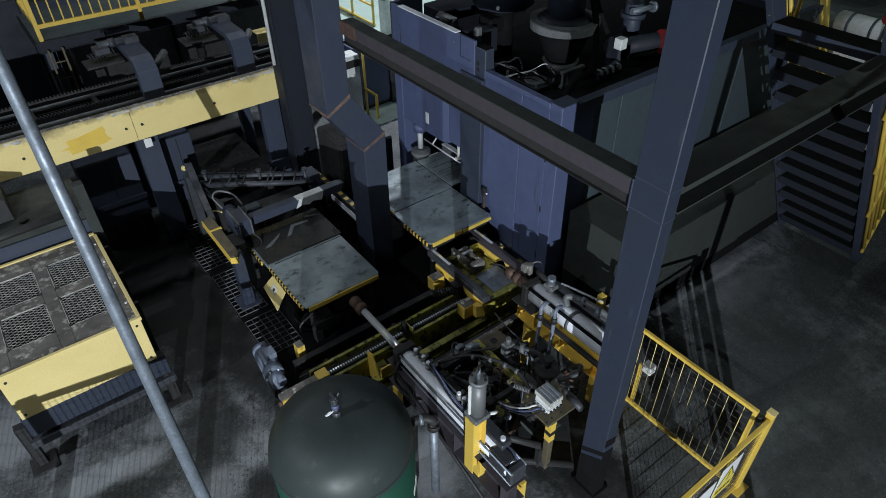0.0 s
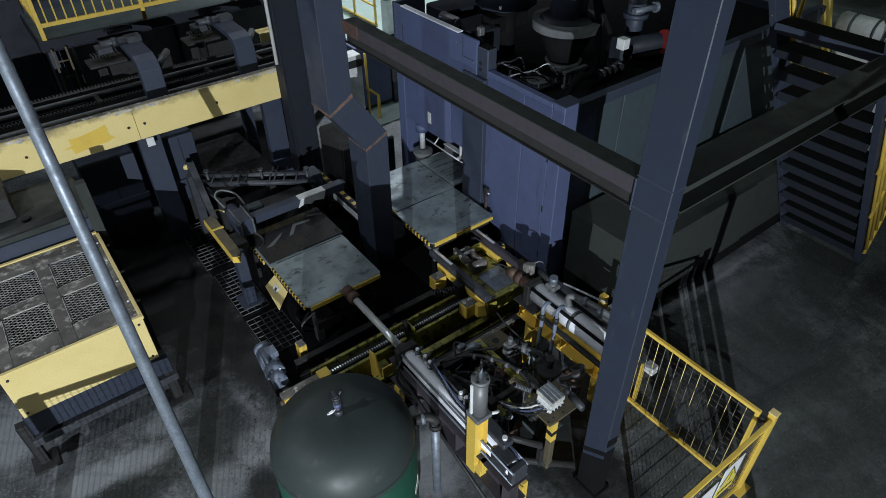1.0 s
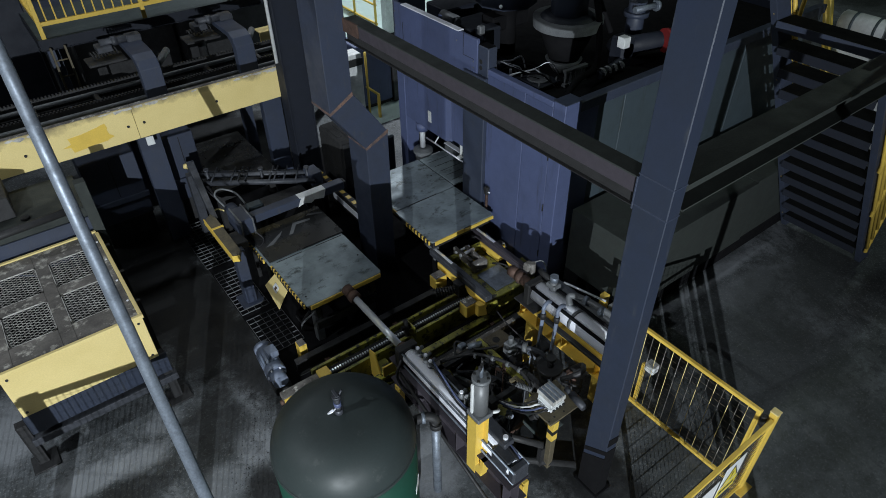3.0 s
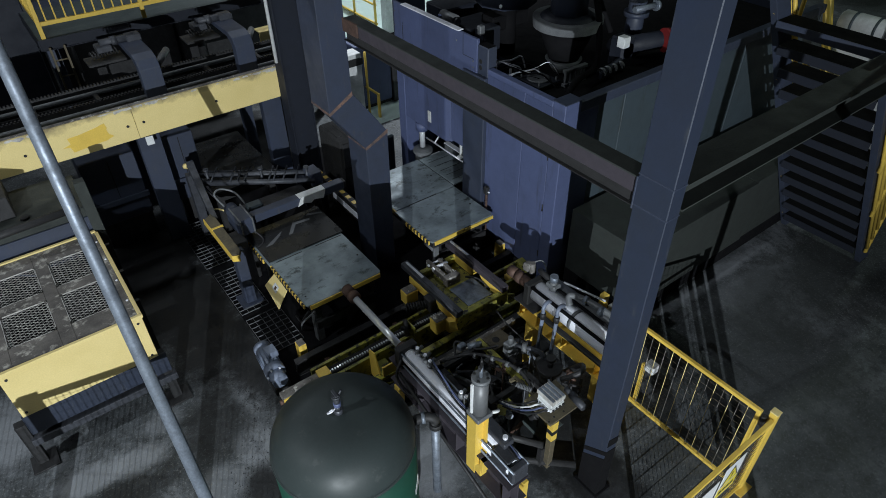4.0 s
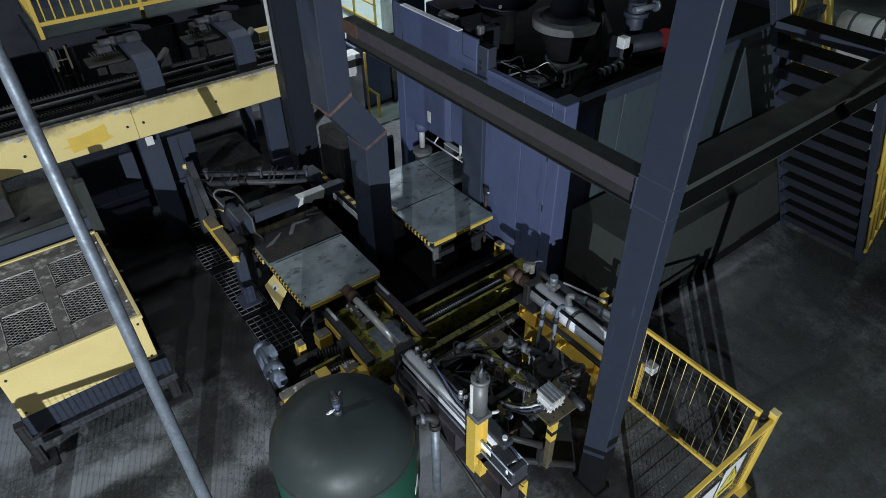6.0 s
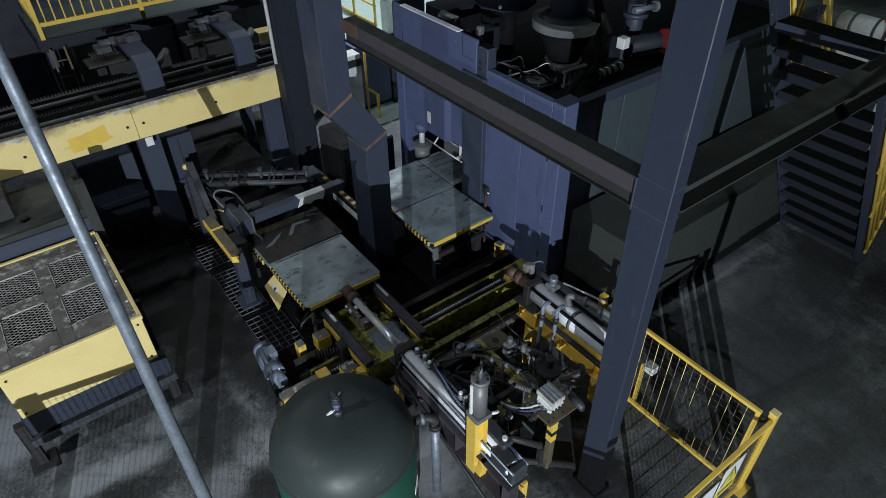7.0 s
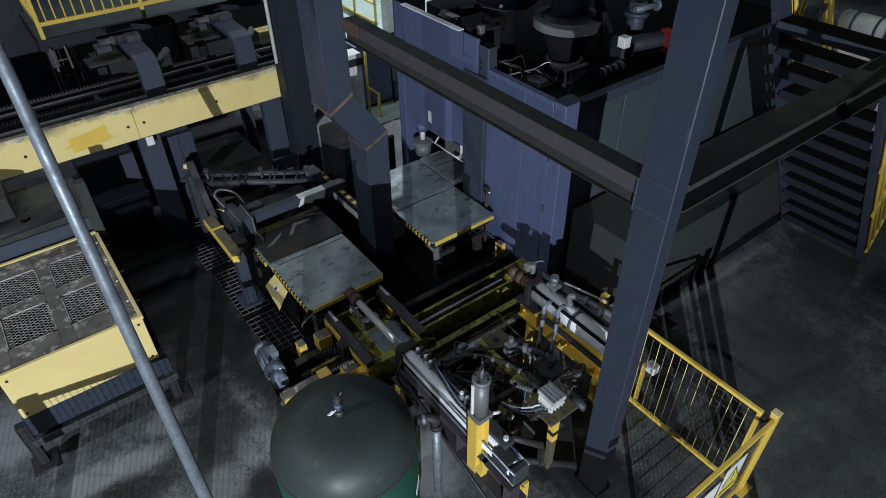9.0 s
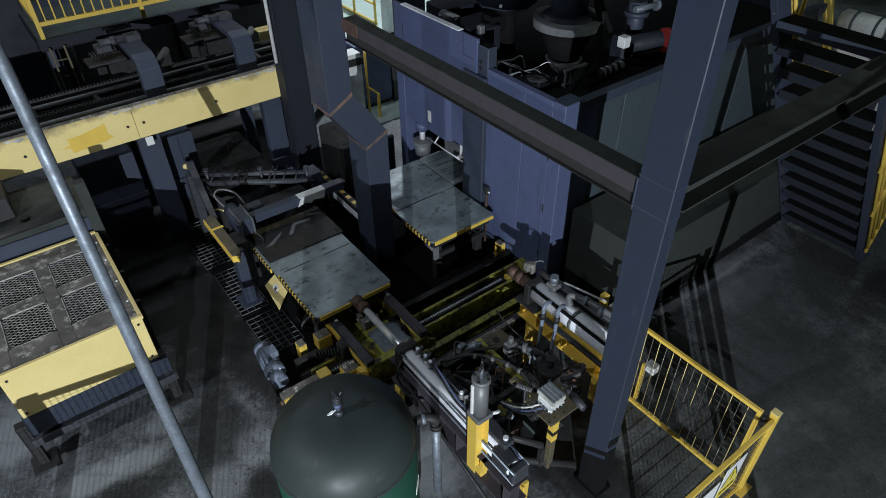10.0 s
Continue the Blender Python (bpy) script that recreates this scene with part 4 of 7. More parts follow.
def lower_housings():
    for x0, x1, zt in ((0.42, 1.16, 1.45), (1.58, 2.02, 1.5)):
        h = thing("blue_cabinet", ((x0 + x1) / 2, 9.4, 0), "dark blue-grey cabinet under the conveyor", "cabinet", "cabinets under the conveyor")
        part("body", box((x0, 9.0, 0.42), (x1, 9.7, zt), 0.01), NAVY, h)
        part("base", box((x0 + 0.02, 9.02, 0.0), (x1 - 0.02, 9.68, 0.42), 0.005), DARK, h)
        part("ledge", box((x0 - 0.02, 8.96, 0.72), (x1 + 0.02, 9.0, 0.80), 0.004), NAVY, h)
        part("door_edge", box(((x0 + x1) / 2 - 0.005, 8.994, 0.82), ((x0 + x1) / 2 + 0.005, 9.0, zt - 0.04), 0), DEEP_BLACK, h)
    t = thing("far_table", (2.4, 9.1, 0), "dark dusty steel table behind the manipulator", "table")
    part("top_plate", box((1.92, 8.25, 0.775), (2.95, 9.9, 0.80), 0.005), GLOSS, t)
    part("frame", box((1.96, 8.3, 0.6), (2.90, 9.85, 0.774), 0.005), DARK, t)
    for x in (2.0, 2.82):
        for y in (8.35, 9.75):
            part("leg", box((x - 0.05, y - 0.05, 0), (x + 0.05, y + 0.05, 0.6), 0.004), DARK, t)
    h = thing("dark_machine", (4.2, 8.9, 0), "dark ribbed machine block between the columns", "machine block")
    part("body", box((3.70, 7.55, 0.0), (4.30, 8.25, 1.35), 0.03), DEEP_BLACK, h)
    part("cover", box((3.72, 7.52, 0.9), (4.26, 7.55, 1.3), 0.01), DARK, h)
    for i in range(4):
        part("slot", box((3.74 + i * 0.13, 7.7, 1.35), (3.81 + i * 0.13, 8.1, 1.36), 0.002), DEEP_BLACK, h)
    h = thing("dark_machine", (4.66, 8.3, 0), "low green-grey machine block beside the press", "machine block")
    part("body", box((4.34, 8.0, 0.0), (4.93, 8.9, 0.88), 0.03), GREEN, h)
    for i in range(3):
        part("slot", box((4.46 + i * 0.14, 8.10, 0.88), (4.53 + i * 0.14, 8.5, 0.888), 0.002), DEEP_BLACK, h)
    g = thing("side_guide", (3.45, 7.4, 0), "dark guide rail with yellow and black striped top", "guide rail")
    part("rail", box((3.40, 6.5, 0.55), (3.50, 8.0, 0.78), 0.004), DARK, g)
    part("pale_strip", box((3.392, 6.5, 0.60), (3.40, 7.4, 0.70), 0.002), ALU, g)
    for i in range(8):
        part("stripe", box((3.42, 6.62 + i * 0.17, 0.78), (3.48, 6.70 + i * 0.17, 0.786), 0), YELLOW, g)
    part("leg", box((3.41, 6.6, 0), (3.49, 6.7, 0.55), 0.003), DARK, g)
    part("leg", box((3.41, 7.8, 0), (3.49, 7.9, 0.55), 0.003), DARK, g)


lower_housings()


def platform():
    p = thing("walkway_platform", (2.5, 12, 0), "dark steel walkway platform with yellow guard rail", "platform")
    part("deck", box((0.72, 11.0, 2.54), (5.6, 12.6, 2.56), 0.003), TREADPLATE, p, "dull grey-green deck plate")
    part("edge_channel", Build().box((0.72, 10.99, 2.40), (5.6, 11.0, 2.56), 0.002).box((0.72, 10.96, 2.40), (5.6, 10.99, 2.41), 0.002), INK, p)
    part("edge_channel", box((0.70, 11.0, 2.40), (0.72, 12.6, 2.56), 0.002), INK, p)
    for x in (0.80, 2.28, 3.76, 5.2):
        part("rail_post", box((x - 0.03, 11.02, 2.56), (x + 0.03, 11.08, 3.65), 0.003), YELLOW, p)
    part("rail", box((0.80, 11.03, 2.74), (5.5, 11.07, 2.80), 0.003), YELLOW, p)
    part("rail", box((0.80, 11.03, 3.62), (5.5, 11.07, 3.67), 0.003), YELLOW, p)
    for i in range(34):
        x = 0.92 + i * 0.137
        part("baluster", box((x - 0.01, 11.04, 2.80), (x + 0.01, 11.06, 3.62), 0.002), YELLOW, p)
    part("rail", box((0.78, 11.08, 2.74), (0.82, 12.5, 2.80), 0.003), YELLOW, p)
    part("rail", box((0.78, 11.08, 3.62), (0.82, 12.5, 3.67), 0.003), YELLOW, p)
    for i in range(10):
        y = 11.2 + i * 0.137
        part("baluster", box((0.79, y - 0.01, 2.80), (0.81, y + 0.01, 3.62), 0.002), YELLOW, p)
    for x in (0.86, 5.3):
        part("leg", box((x - 0.08, 11.2, 0), (x + 0.08, 11.36, 2.4), 0.005), NAVY, p)
    l = thing("ladder", (0.85, 10.9, 0), "grimy brown-yellow steel ladder below the platform", "ladder")
    for x in (0.80, 1.0):
        part("side", box((x, 10.9, 0), (x + 0.03, 10.95, 2.45), 0.003), GRIME, l)
    for i in range(9):
        part("rung", rod((0.82, 10.92, 0.25 + i * 0.25), (1.01, 10.92, 0.25 + i * 0.25), 0.012, 8), GRIME, l)
    b = thing("machine_cover", (0.6, 12.4, 0), "sooty dark steel machine cover beyond the platform", "machine cover")
    part("cover", Build().box((-3.4, 12.6, 0.0), (0.9, 13.5, 2.9), 0.06), DARK, b)
    for i in range(6):
        part("panel", box((-3.3 + i * 0.7, 12.57, 0.3), (-2.72 + i * 0.7, 12.6, 2.8), 0.01), INK, b, "dark blue sheet panel")
    f = thing("yellow_cover", (4.2, 10.9, 0), "cream-yellow sheet cover with a round knob", "cover")
    part("sheet", Build().box((3.90, 10.5, 1.62), (4.30, 10.53, 2.10), 0.004).box((3.90, 10.53, 2.08), (4.30, 10.75, 2.10), 0.004), CREAM, f)
    part("knob", rod((4.22, 10.5, 1.76), (4.22, 10.42, 1.76), 0.08, 16), DARK, f)
    part("stand", box((4.0, 10.55, 0), (4.2, 10.7, 2.08), 0.004), DARK, f)
    # dark blocks added to fill the black background behind the platform
    for x0, y0, x1, y1, zt in ((0.98, 13.2, 3.2, 14.2, 2.2), (3.26, 13.0, 5.25, 14.2, 2.6)):
        m = thing("dark_filler_block", ((x0 + x1) / 2, 13.6, 0), "dark added block filling the black background behind the platform", "machine", "plant machines")
        part("body", box((x0, y0, 0), (x1, y1, zt), 0.03), DARK, m)
        part("pipe", rod((x0 + 0.3, y0 - 0.1, 0.5), (x0 + 0.3, y0 - 0.1, zt + 0.2), 0.08, 14), DARK, m)
        part("cap", box((x0 - 0.05, y0 - 0.02, zt), (x1 + 0.05, y1, zt + 0.06), 0.01), NAVY, m)


platform()


def far_yard():
    c = thing("switch_cabinet", (5.9, 10.9, 0), "dark blue steel switch cabinet far behind the press", "cabinet")
    part("body", box((5.75, 10.6, 0.08), (6.55, 11.2, 1.35), 0.012), BLUE, c)
    part("plinth", box((5.78, 10.63, 0.0), (6.52, 11.17, 0.08), 0.004), DARK, c)
    part("side", box((6.56, 10.55, 0.0), (6.85, 11.2, 1.25), 0.012), DARK, c)
    f = thing("yellow_handrail", (8.68, 15.8, 0), "bright yellow tubular handrail", "handrail", "far handrails")
    for y in (14.65, 15.75, 16.85):
        part("post", rod((8.68, y, 0), (8.68, y, 1.1), 0.035, 10), YELLOW, f)
    for z in (0.06, 0.55, 1.08):
        part("rail", rod((8.68, 14.6, z), (8.68, 17.0, z), 0.03, 10), YELLOW, f)
    f = thing("yellow_handrail", (5.94, 10.4, 0), "low yellow tubular barrier", "handrail", "far handrails")
    for y in (10.15, 10.8):
        part("post", box((5.915, y - 0.025, 0), (5.965, y + 0.025, 0.48), 0.004), YELLOW, f)
    part("rail", box((5.92, 10.12, 0.48), (5.96, 10.83, 0.52), 0.004), YELLOW, f)
    v = thing("pale_cart", (8.2, 13.2, 0), "pale grey machine pillar with a wide cap", "machine")
    part("body", box((8.46, 13.74, 0.0), (8.72, 14.0, 0.95), 0.02), WHITE, v)
    part("cap", Build().plate([(8.40, 13.68, 0.95), (8.78, 13.68, 0.95), (8.78, 14.06, 0.95), (8.40, 14.06, 0.95)], (0, 0, 0.14), 0.03), WALL, v)
    part("lower_box", box((8.74, 13.6, 0.0), (9.5, 14.2, 0.45), 0.02), WHITE, v)
    w = thing("control_desk", (5.3, 10.3, 0), "white control cabinet with a black screen", "desk")
    part("desk", box((5.38, 10.2, 0.0), (5.66, 10.5, 1.40), 0.01), WHITE, w)
    part("screen", box((5.36, 10.17, 1.18), (5.68, 10.20, 1.32), 0.008), BLACK, w)
    part("pole", rod((5.80, 10.3, 0.0), (5.80, 10.3, 1.35), 0.025, 8), YELLOW, w, "yellow pole")


far_yard()


def stair_corner():
    """Things glimpsed between the stair treads."""
    l = thing("leaning_ladder", (11.0, 4.2, 0), "worn yellow steel ladder frame behind the stairs", "ladder")
    part("stile", Build().rod((11.0, 3.93, 0.0), (11.0, 5.55, 2.9), 0.07, 6), YELLOW, l)
    part("stile", Build().rod((11.0, 3.72, 0.0), (11.0, 4.62, 2.9), 0.08, 6), YELLOW, l)
    for z in (1.1, 1.45, 1.8, 2.15, 2.5):
        part("rung", Build().rod((11.0, 3.93 + 0.558 * z, z), (11.0, 3.78 + 0.31 * (z - 0.3), z - 0.35), 0.05, 6), YELLOW, l)
    m = thing("covered_machine", (11.7, 3.9, 0), "machine under pale grey-green sheeting", "machine")
    part("cover", Build().box((11.3, 3.3, 0.0), (12.2, 4.36, 2.2), 0.06), WHITE, m)
    part("roll", Build().rod((11.35, 3.2, 2.35), (11.35, 4.40, 2.35), 0.17, 20, bevel=0.03), WHITE, m, "pale rolled sheet")
    part("strap", Build().rod((11.35, 4.16, 2.35), (11.35, 4.20, 2.35), 0.178, 20), GREEN, m)
    part("strap", Build().rod((11.35, 3.80, 2.35), (11.35, 3.84, 2.35), 0.178, 20), GREEN, m)
    w = thing("hand_wheel", (11.2, 3.62, 2.3), "small red valve wheel beside the sheeting", "valve wheel")
    part("wheel", Build().rod((11.12, 3.62, 2.62), (11.16, 3.62, 2.62), 0.09, 14), RED, w)
    part("stem", Build().rod((11.14, 3.62, 0.0), (11.14, 3.62, 2.62), 0.02, 8), DARK, w)


stair_corner()


def sand_spill():
    """Loose grains of black moulding sand on the floor between box, track and tank."""
    rnd = random.Random(8)
    b = Build()
    bm = b.bm
    for cx, cy, ax, ay, grit in ((1.10, 5.5, 0.16, 0.6, 1500), (0.95, 4.1, 0.22, 0.7, 900), (0.60, 3.95, 0.12, 0.22, 900), (0.9, 7.4, 0.4, 1.2, 400)):
        for k in range(grit):
            x, y = rnd.gauss(cx, ax), rnd.gauss(cy, ay)
            if x > 1.16 and y > 4.5:
                continue
            q = 0.0025 + 0.007 * rnd.random() ** 4
            t = rnd.uniform(0, 3)
            ring = [bm.verts.new((x + q * math.cos(t + j * 1.57) * rnd.uniform(0.6, 1.3), y + q * math.sin(t + j * 1.57) * rnd.uniform(0.6, 1.3), 0.0)) for j in range(4)]
            top = bm.verts.new((x, y, q))
            for j in range(4):
                bm.faces.new((ring[j], ring[(j + 1) % 4], top))
    solid("sand_spill", b, DEEP_BLACK, "black moulding sand grains scattered over the concrete floor", "sand", "stuff")


sand_spill()

# ---- compressed-air tank ----


def tank():
    cx, cy, r, zs, hd = 1.085, 2.81, 0.56, 1.76, 0.34
    t = thing("air_tank", (cx, cy, 0), "large dull dark green pressure tank with domed top", "tank")
    part("shell", Build().lathe((cx, cy, 0.0), [(r, 0.25), (r, zs - 0.03)], 72), TANK_GREEN, t)
    n = 14
    dome = []
    for k in range(n + 1):
        a = math.pi / 2 * k / n
        dome.append((max(0.015, r * math.cos(a) ** 0.55), zs + hd * math.sin(a)))
    part("dome", Build().lathe((cx, cy, 0.0), dome, 72), TANK, t, "domed tank head")
    part("seam", Build().lathe((cx, cy, 0.0), [(r, zs - 0.03), (r + 0.006, zs - 0.02), (r + 0.006, zs - 0.01), (r, zs)], 72), TANK, t)
    for k in range(3):
        a = k * 2.1 + 0.5
        x, y = cx + 0.45 * math.cos(a), cy + 0.45 * math.sin(a)
        part("leg", box((x - 0.05, y - 0.05, 0), (x + 0.05, y + 0.05, 0.4), 0.004), TANK, t)
    zt = zs + hd
    v = part("safety_valve", Build().rod((cx, cy, zt - 0.01), (cx, cy, zt + 0.045), 0.034, 14).rod((cx, cy, zt + 0.045), (cx, cy, zt + 0.075), 0.024, 6).rod((cx, cy, zt + 0.075), (cx, cy, zt + 0.20), 0.024, 12).rod((cx, cy, zt + 0.17), (cx, cy, zt + 0.195), 0.034, 10), ARM, t, "small dusty relief valve")
    part("valve_cap", rod((cx, cy, zt + 0.08), (cx, cy, zt + 0.12), 0.029, 10), BLUE, v)
    part("pull_ring", Build().tube([(cx - 0.02, cy, zt + 0.06), (cx - 0.06, cy - 0.01, zt + 0.055), (cx - 0.08, cy + 0.02, zt + 0.025), (cx - 0.03, cy + 0.03, zt + 0.025)], 0.006, 6), ALU, v)
    part("lever", Build().box((cx - 0.012, cy - 0.03, zt + 0.20), (cx + 0.012, cy + 0.05, zt + 0.212), 0.003).rod((cx + 0.01, cy, zt + 0.17), (cx + 0.045, cy - 0.01, zt + 0.235), 0.008, 6), ARM, v)
    part("label_plate", Build().plate([(1.44, 2.376, 1.18), (1.52, 2.456, 1.18), (1.52, 2.456, 1.30), (1.44, 2.376, 1.24)], (0.003, -0.003, 0)), WHITE, t, "small pale label plate")


tank()


def tank_pipe():
    p = thing("drain_pipe", (2.05, 2.95, 0), "upright galvanised pipe with an elbow at the tank", "pipe")
    part("riser", rod((2.00, 2.87, 0.0), (2.00, 2.87, 1.10), 0.043, 18), GALV, p)
    el = part("elbow", Build().tube([(2.00, 2.87, 1.10), (2.00, 2.87, 1.17), (1.97, 2.89, 1.21), (1.90, 2.93, 1.22), (1.60, 3.0, 1.22)], 0.045, 14, 4), DARK, p, "dark threaded elbow")
    part("collar", rod((2.00, 2.87, 1.07), (2.00, 2.87, 1.13), 0.058, 16), DARK, el)
    part("union", rod((1.92, 2.92, 1.22), (1.89, 2.935, 1.22), 0.055, 16), GALV, el)


tank_pipe()
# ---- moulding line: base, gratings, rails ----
# black plate added in place of the pit, its darkness put into the colour
solid("pit_plate", box((1.40, 3.95, 0.0), (4.9, 9.8, 0.012), 0), TAR, "flat black plate standing in for the dark pit under the moulding line", "base plate", "structure")


def gratings():
    for x0, x1, y0, y1 in ((1.41, 1.88, 5.58, 6.32), (1.41, 1.80, 6.45, 7.47), (1.38, 1.84, 7.66, 8.88)):
        g = thing("floor_grating", (1.64, (y0 + y1) / 2, 0.012), "thin steel bar grating over the black pit", "grating", "pit gratings")
        n = round((x1 - x0) / 0.10)
        for i in range(n + 1):
            x = x0 + (x1 - x0) * i / n
            part("bar", box((x - 0.0018, y0, 0.014), (x + 0.0018, y1, 0.030), 0), GRATE, g)
        n = round((y1 - y0) / 0.088)
        for j in range(n + 1):
            y = y0 + (y1 - y0) * j / n
            part("cross_bar", box((x0, y - 0.0018, 0.018), (x1, y + 0.0018, 0.033), 0), GRATE, g)


gratings()


def rails():
    r = thing("chain_track", (3.2, 4.7, 0.012), "oily yellow track beam with a drive chain", "track", "cart tracks")
    part("beam", Build().box((1.62, 4.56, 0.012), (4.95, 4.60, 0.30), 0.004).box((1.62, 4.80, 0.012), (4.95, 4.84, 0.30), 0.004), OILY, r)
    part("channel", box((1.62, 4.60, 0.012), (4.95, 4.80, 0.22), 0.002), DEEP_BLACK, r)
    b = Build()
    for i in range(81):
        x = 1.7 + i * 0.034
        bmesh.ops.create_cube(b.bm, size=1.0, matrix=Matrix.Translation((x, 4.70, 0.262)) @ Matrix.Diagonal((0.016, 0.026, 0.02, 1)))
    tagged(part("chain", b, CHROME, r, "bright steel drive chain"), kind="stuff")
    part("chain_anchor", box((4.50, 4.58, 0.225), (4.64, 4.72, 0.30), 0.006), YELLOW, r, "bright yellow chain anchor block")
    part("chain_strip", box((1.66, 4.67, 0.22), (4.49, 4.73, 0.252), 0.002), DARK, r)
    part("end_block", box((4.82, 4.56, 0.012), (4.94, 4.84, 0.31), 0.008), OILY, r)
    for y, z, m in ((4.05, 0.28, DARK), (5.10, 0.24, DARK), (4.34, 0.18, OILY)):
        r = thing("track_rail", (3.2, y, 0.012), "dark greasy steel rail of the cart track", "rail", "cart tracks")
        part("rail", Build().box((1.55, y - 0.05, 0.012), (5.0, y + 0.05, 0.04), 0.003).box((1.55, y - 0.015, 0.04), (5.0, y + 0.015, z - 0.03), 0.002).box((1.55, y - 0.045, z - 0.03), (5.0, y + 0.045, z), 0.006), m, r)
        for x in (1.9, 2.9, 3.9, 4.8):
            part("clip", box((x, y - 0.08, 0.04), (x + 0.06, y + 0.08, 0.07), 0.004), RUST, r)
    for x, y, z in ((1.72, 5.28, 0.30), (4.86, 5.22, 0.36)):
        s = thing("stop_block", (x, y, 0.012), "small yellow stop block beside the track", "stop block", "stop blocks")
        part("block", box((x - 0.05, y - 0.06, 0.012), (x + 0.05, y + 0.06, z), 0.006), YELLOW, s)
        part("pad", box((x - 0.045, y - 0.055, z), (x + 0.045, y + 0.055, z + 0.012), 0.004), SANDY, s)
    y = thing("upright_bracket", (2.30, 4.40, 0.0), "worn yellow upright bracket on the track", "bracket")
    part("plate", Build().plate([(2.26, 4.30, 0.012), (2.26, 4.58, 0.012), (2.26, 4.56, 0.44), (2.26, 4.44, 0.48), (2.26, 4.38, 0.3)], (0.02, 0, 0), 0.003), YELLOW, y)
    part("plate", box((2.28, 4.30, 0.12), (2.46, 4.32, 0.34), 0.004), YELLOW, y)
    part("rib", box((2.28, 4.32, 0.2), (2.44, 4.52, 0.22), 0.003), OILY, y)
    c = thing("clamp_wheel", (2.86, 4.58, 0.3), "dark greasy chain wheel bracket", "bracket")
    part("wheel", Build().rod((2.80, 4.62, 0.42), (2.84, 4.60, 0.42), 0.10, 20).rod((2.76, 4.63, 0.42), (2.9, 4.58, 0.42), 0.03, 10), DARK, c)
    part("plate", box((2.86, 4.48, 0.30), (2.88, 4.66, 0.48), 0.004), OILY, c)


rails()


def gear_motor():
    m = thing("gear_motor", (1.30, 5.15, 0), "grey ribbed gear motor lying beside the track", "motor")
    a, b = Vector((1.33, 5.58, 0.24)), Vector((1.28, 4.92, 0.24))
    d = (b - a).normalized()
    part("housing", Build().rod(a + d * 0.10, a + d * 0.42, 0.10, 28), MOTOR, m)
    fan = part("fan_cover", Build().rod(a, a + d * 0.11, 0.105, 28, bevel=0.02), MOTOR, m)
    part("vent", Build().rod(a - d * 0.004, a + d * 0.002, 0.06, 20), DARK, fan)
    for k in range(14):
        q = math.pi * 2 * k / 14
        s = Vector((d.y, -d.x, 0)) * math.cos(q) * 0.108 + Vector((0, 0, 1)) * math.sin(q) * 0.108
        part("fin", Build().rod(a + d * 0.13 + s, a + d * 0.40 + s, 0.006, 5), MOTOR, m)
    tb = part("terminal_box", box((1.29, 5.22, 0.33), (1.42, 5.37, 0.41), 0.01), MOTOR, m, "pale terminal box")
    part("lid", box((1.295, 5.225, 0.41), (1.415, 5.365, 0.42), 0.004), MOTOR, tb)
    part("gearbox", Build().rod(a + d * 0.42, a + d * 0.52, 0.12, 28).rod(a + d * 0.52, a + d * 0.66, 0.09, 24), MOTOR, m)
    for k in range(6):
        q = math.pi * 2 * k / 6
        s = Vector((d.y, -d.x, 0)) * math.cos(q) * 0.10 + Vector((0, 0, 1)) * math.sin(q) * 0.10
        part("bolt", Build().rod(a + d * 0.52 + s, a + d * 0.54 + s, 0.012, 6), ALU, m)
    part("foot", box((1.20, 4.95, 0.0), (1.40, 5.2, 0.13), 0.006), DARK, m)
    br = thing("drive_bracket", (1.45, 4.68, 0), "dusty yellow drive bracket plate", "bracket")
    part("plate", box((1.18, 4.62, 0.24), (1.74, 4.74, 0.31), 0.006), SANDY, br)
    part("front", box((1.18, 4.60, 0.17), (1.64, 4.62, 0.305), 0.004), YELLOW, br)
    part("ear", box((1.64, 4.60, 0.25), (1.78, 4.74, 0.35), 0.006), YELLOW, br)
    part("leg", box((1.25, 4.63, 0), (1.33, 4.73, 0.25), 0.004), DARK, br)
    part("bolt", Build().rod((1.15, 4.68, 0.2), (1.20, 4.68, 0.2), 0.03, 8), RUST, br)


gear_motor()

# ---- tables ----


def striped_edge(x, y0, y1, z, parent):
    part("edge_strip", box((x - 0.022, y0, z - 0.06), (x - 0.001, y1, z - 0.002), 0.002), YELLOW, parent, "yellow and black striped edge")
    n = int((y1 - y0) / 0.075)
    for i in range(n):
        ya = y0 + 0.02 + i * 0.075
        part("stripe", box((x - 0.0245, ya, z - 0.058), (x - 0.004, ya + 0.036, z + 0.0005), 0), BLACK, parent)


def rounded_plate(x0, x1, y0, y1, z, t, r=0.05, corners=(1, 1, 0, 0)):
    pts = []
    for (cx, cy, a0), on in zip(((x0, y0, 180), (x1, y0, 270), (x1, y1, 0), (x0, y1, 90)), corners):
        if not on:
            pts.append((cx, cy, z - t))
            continue
        ox, oy = (r if cx == x0 else -r), (r if cy == y0 else -r)
        for k in range(5):
            a = radians(a0 + 22.5 * k)
            pts.append((cx + ox + r * math.cos(a), cy + oy + r * math.sin(a), z - t))
    return Build().plate(pts, (0, 0, t), 0.002)


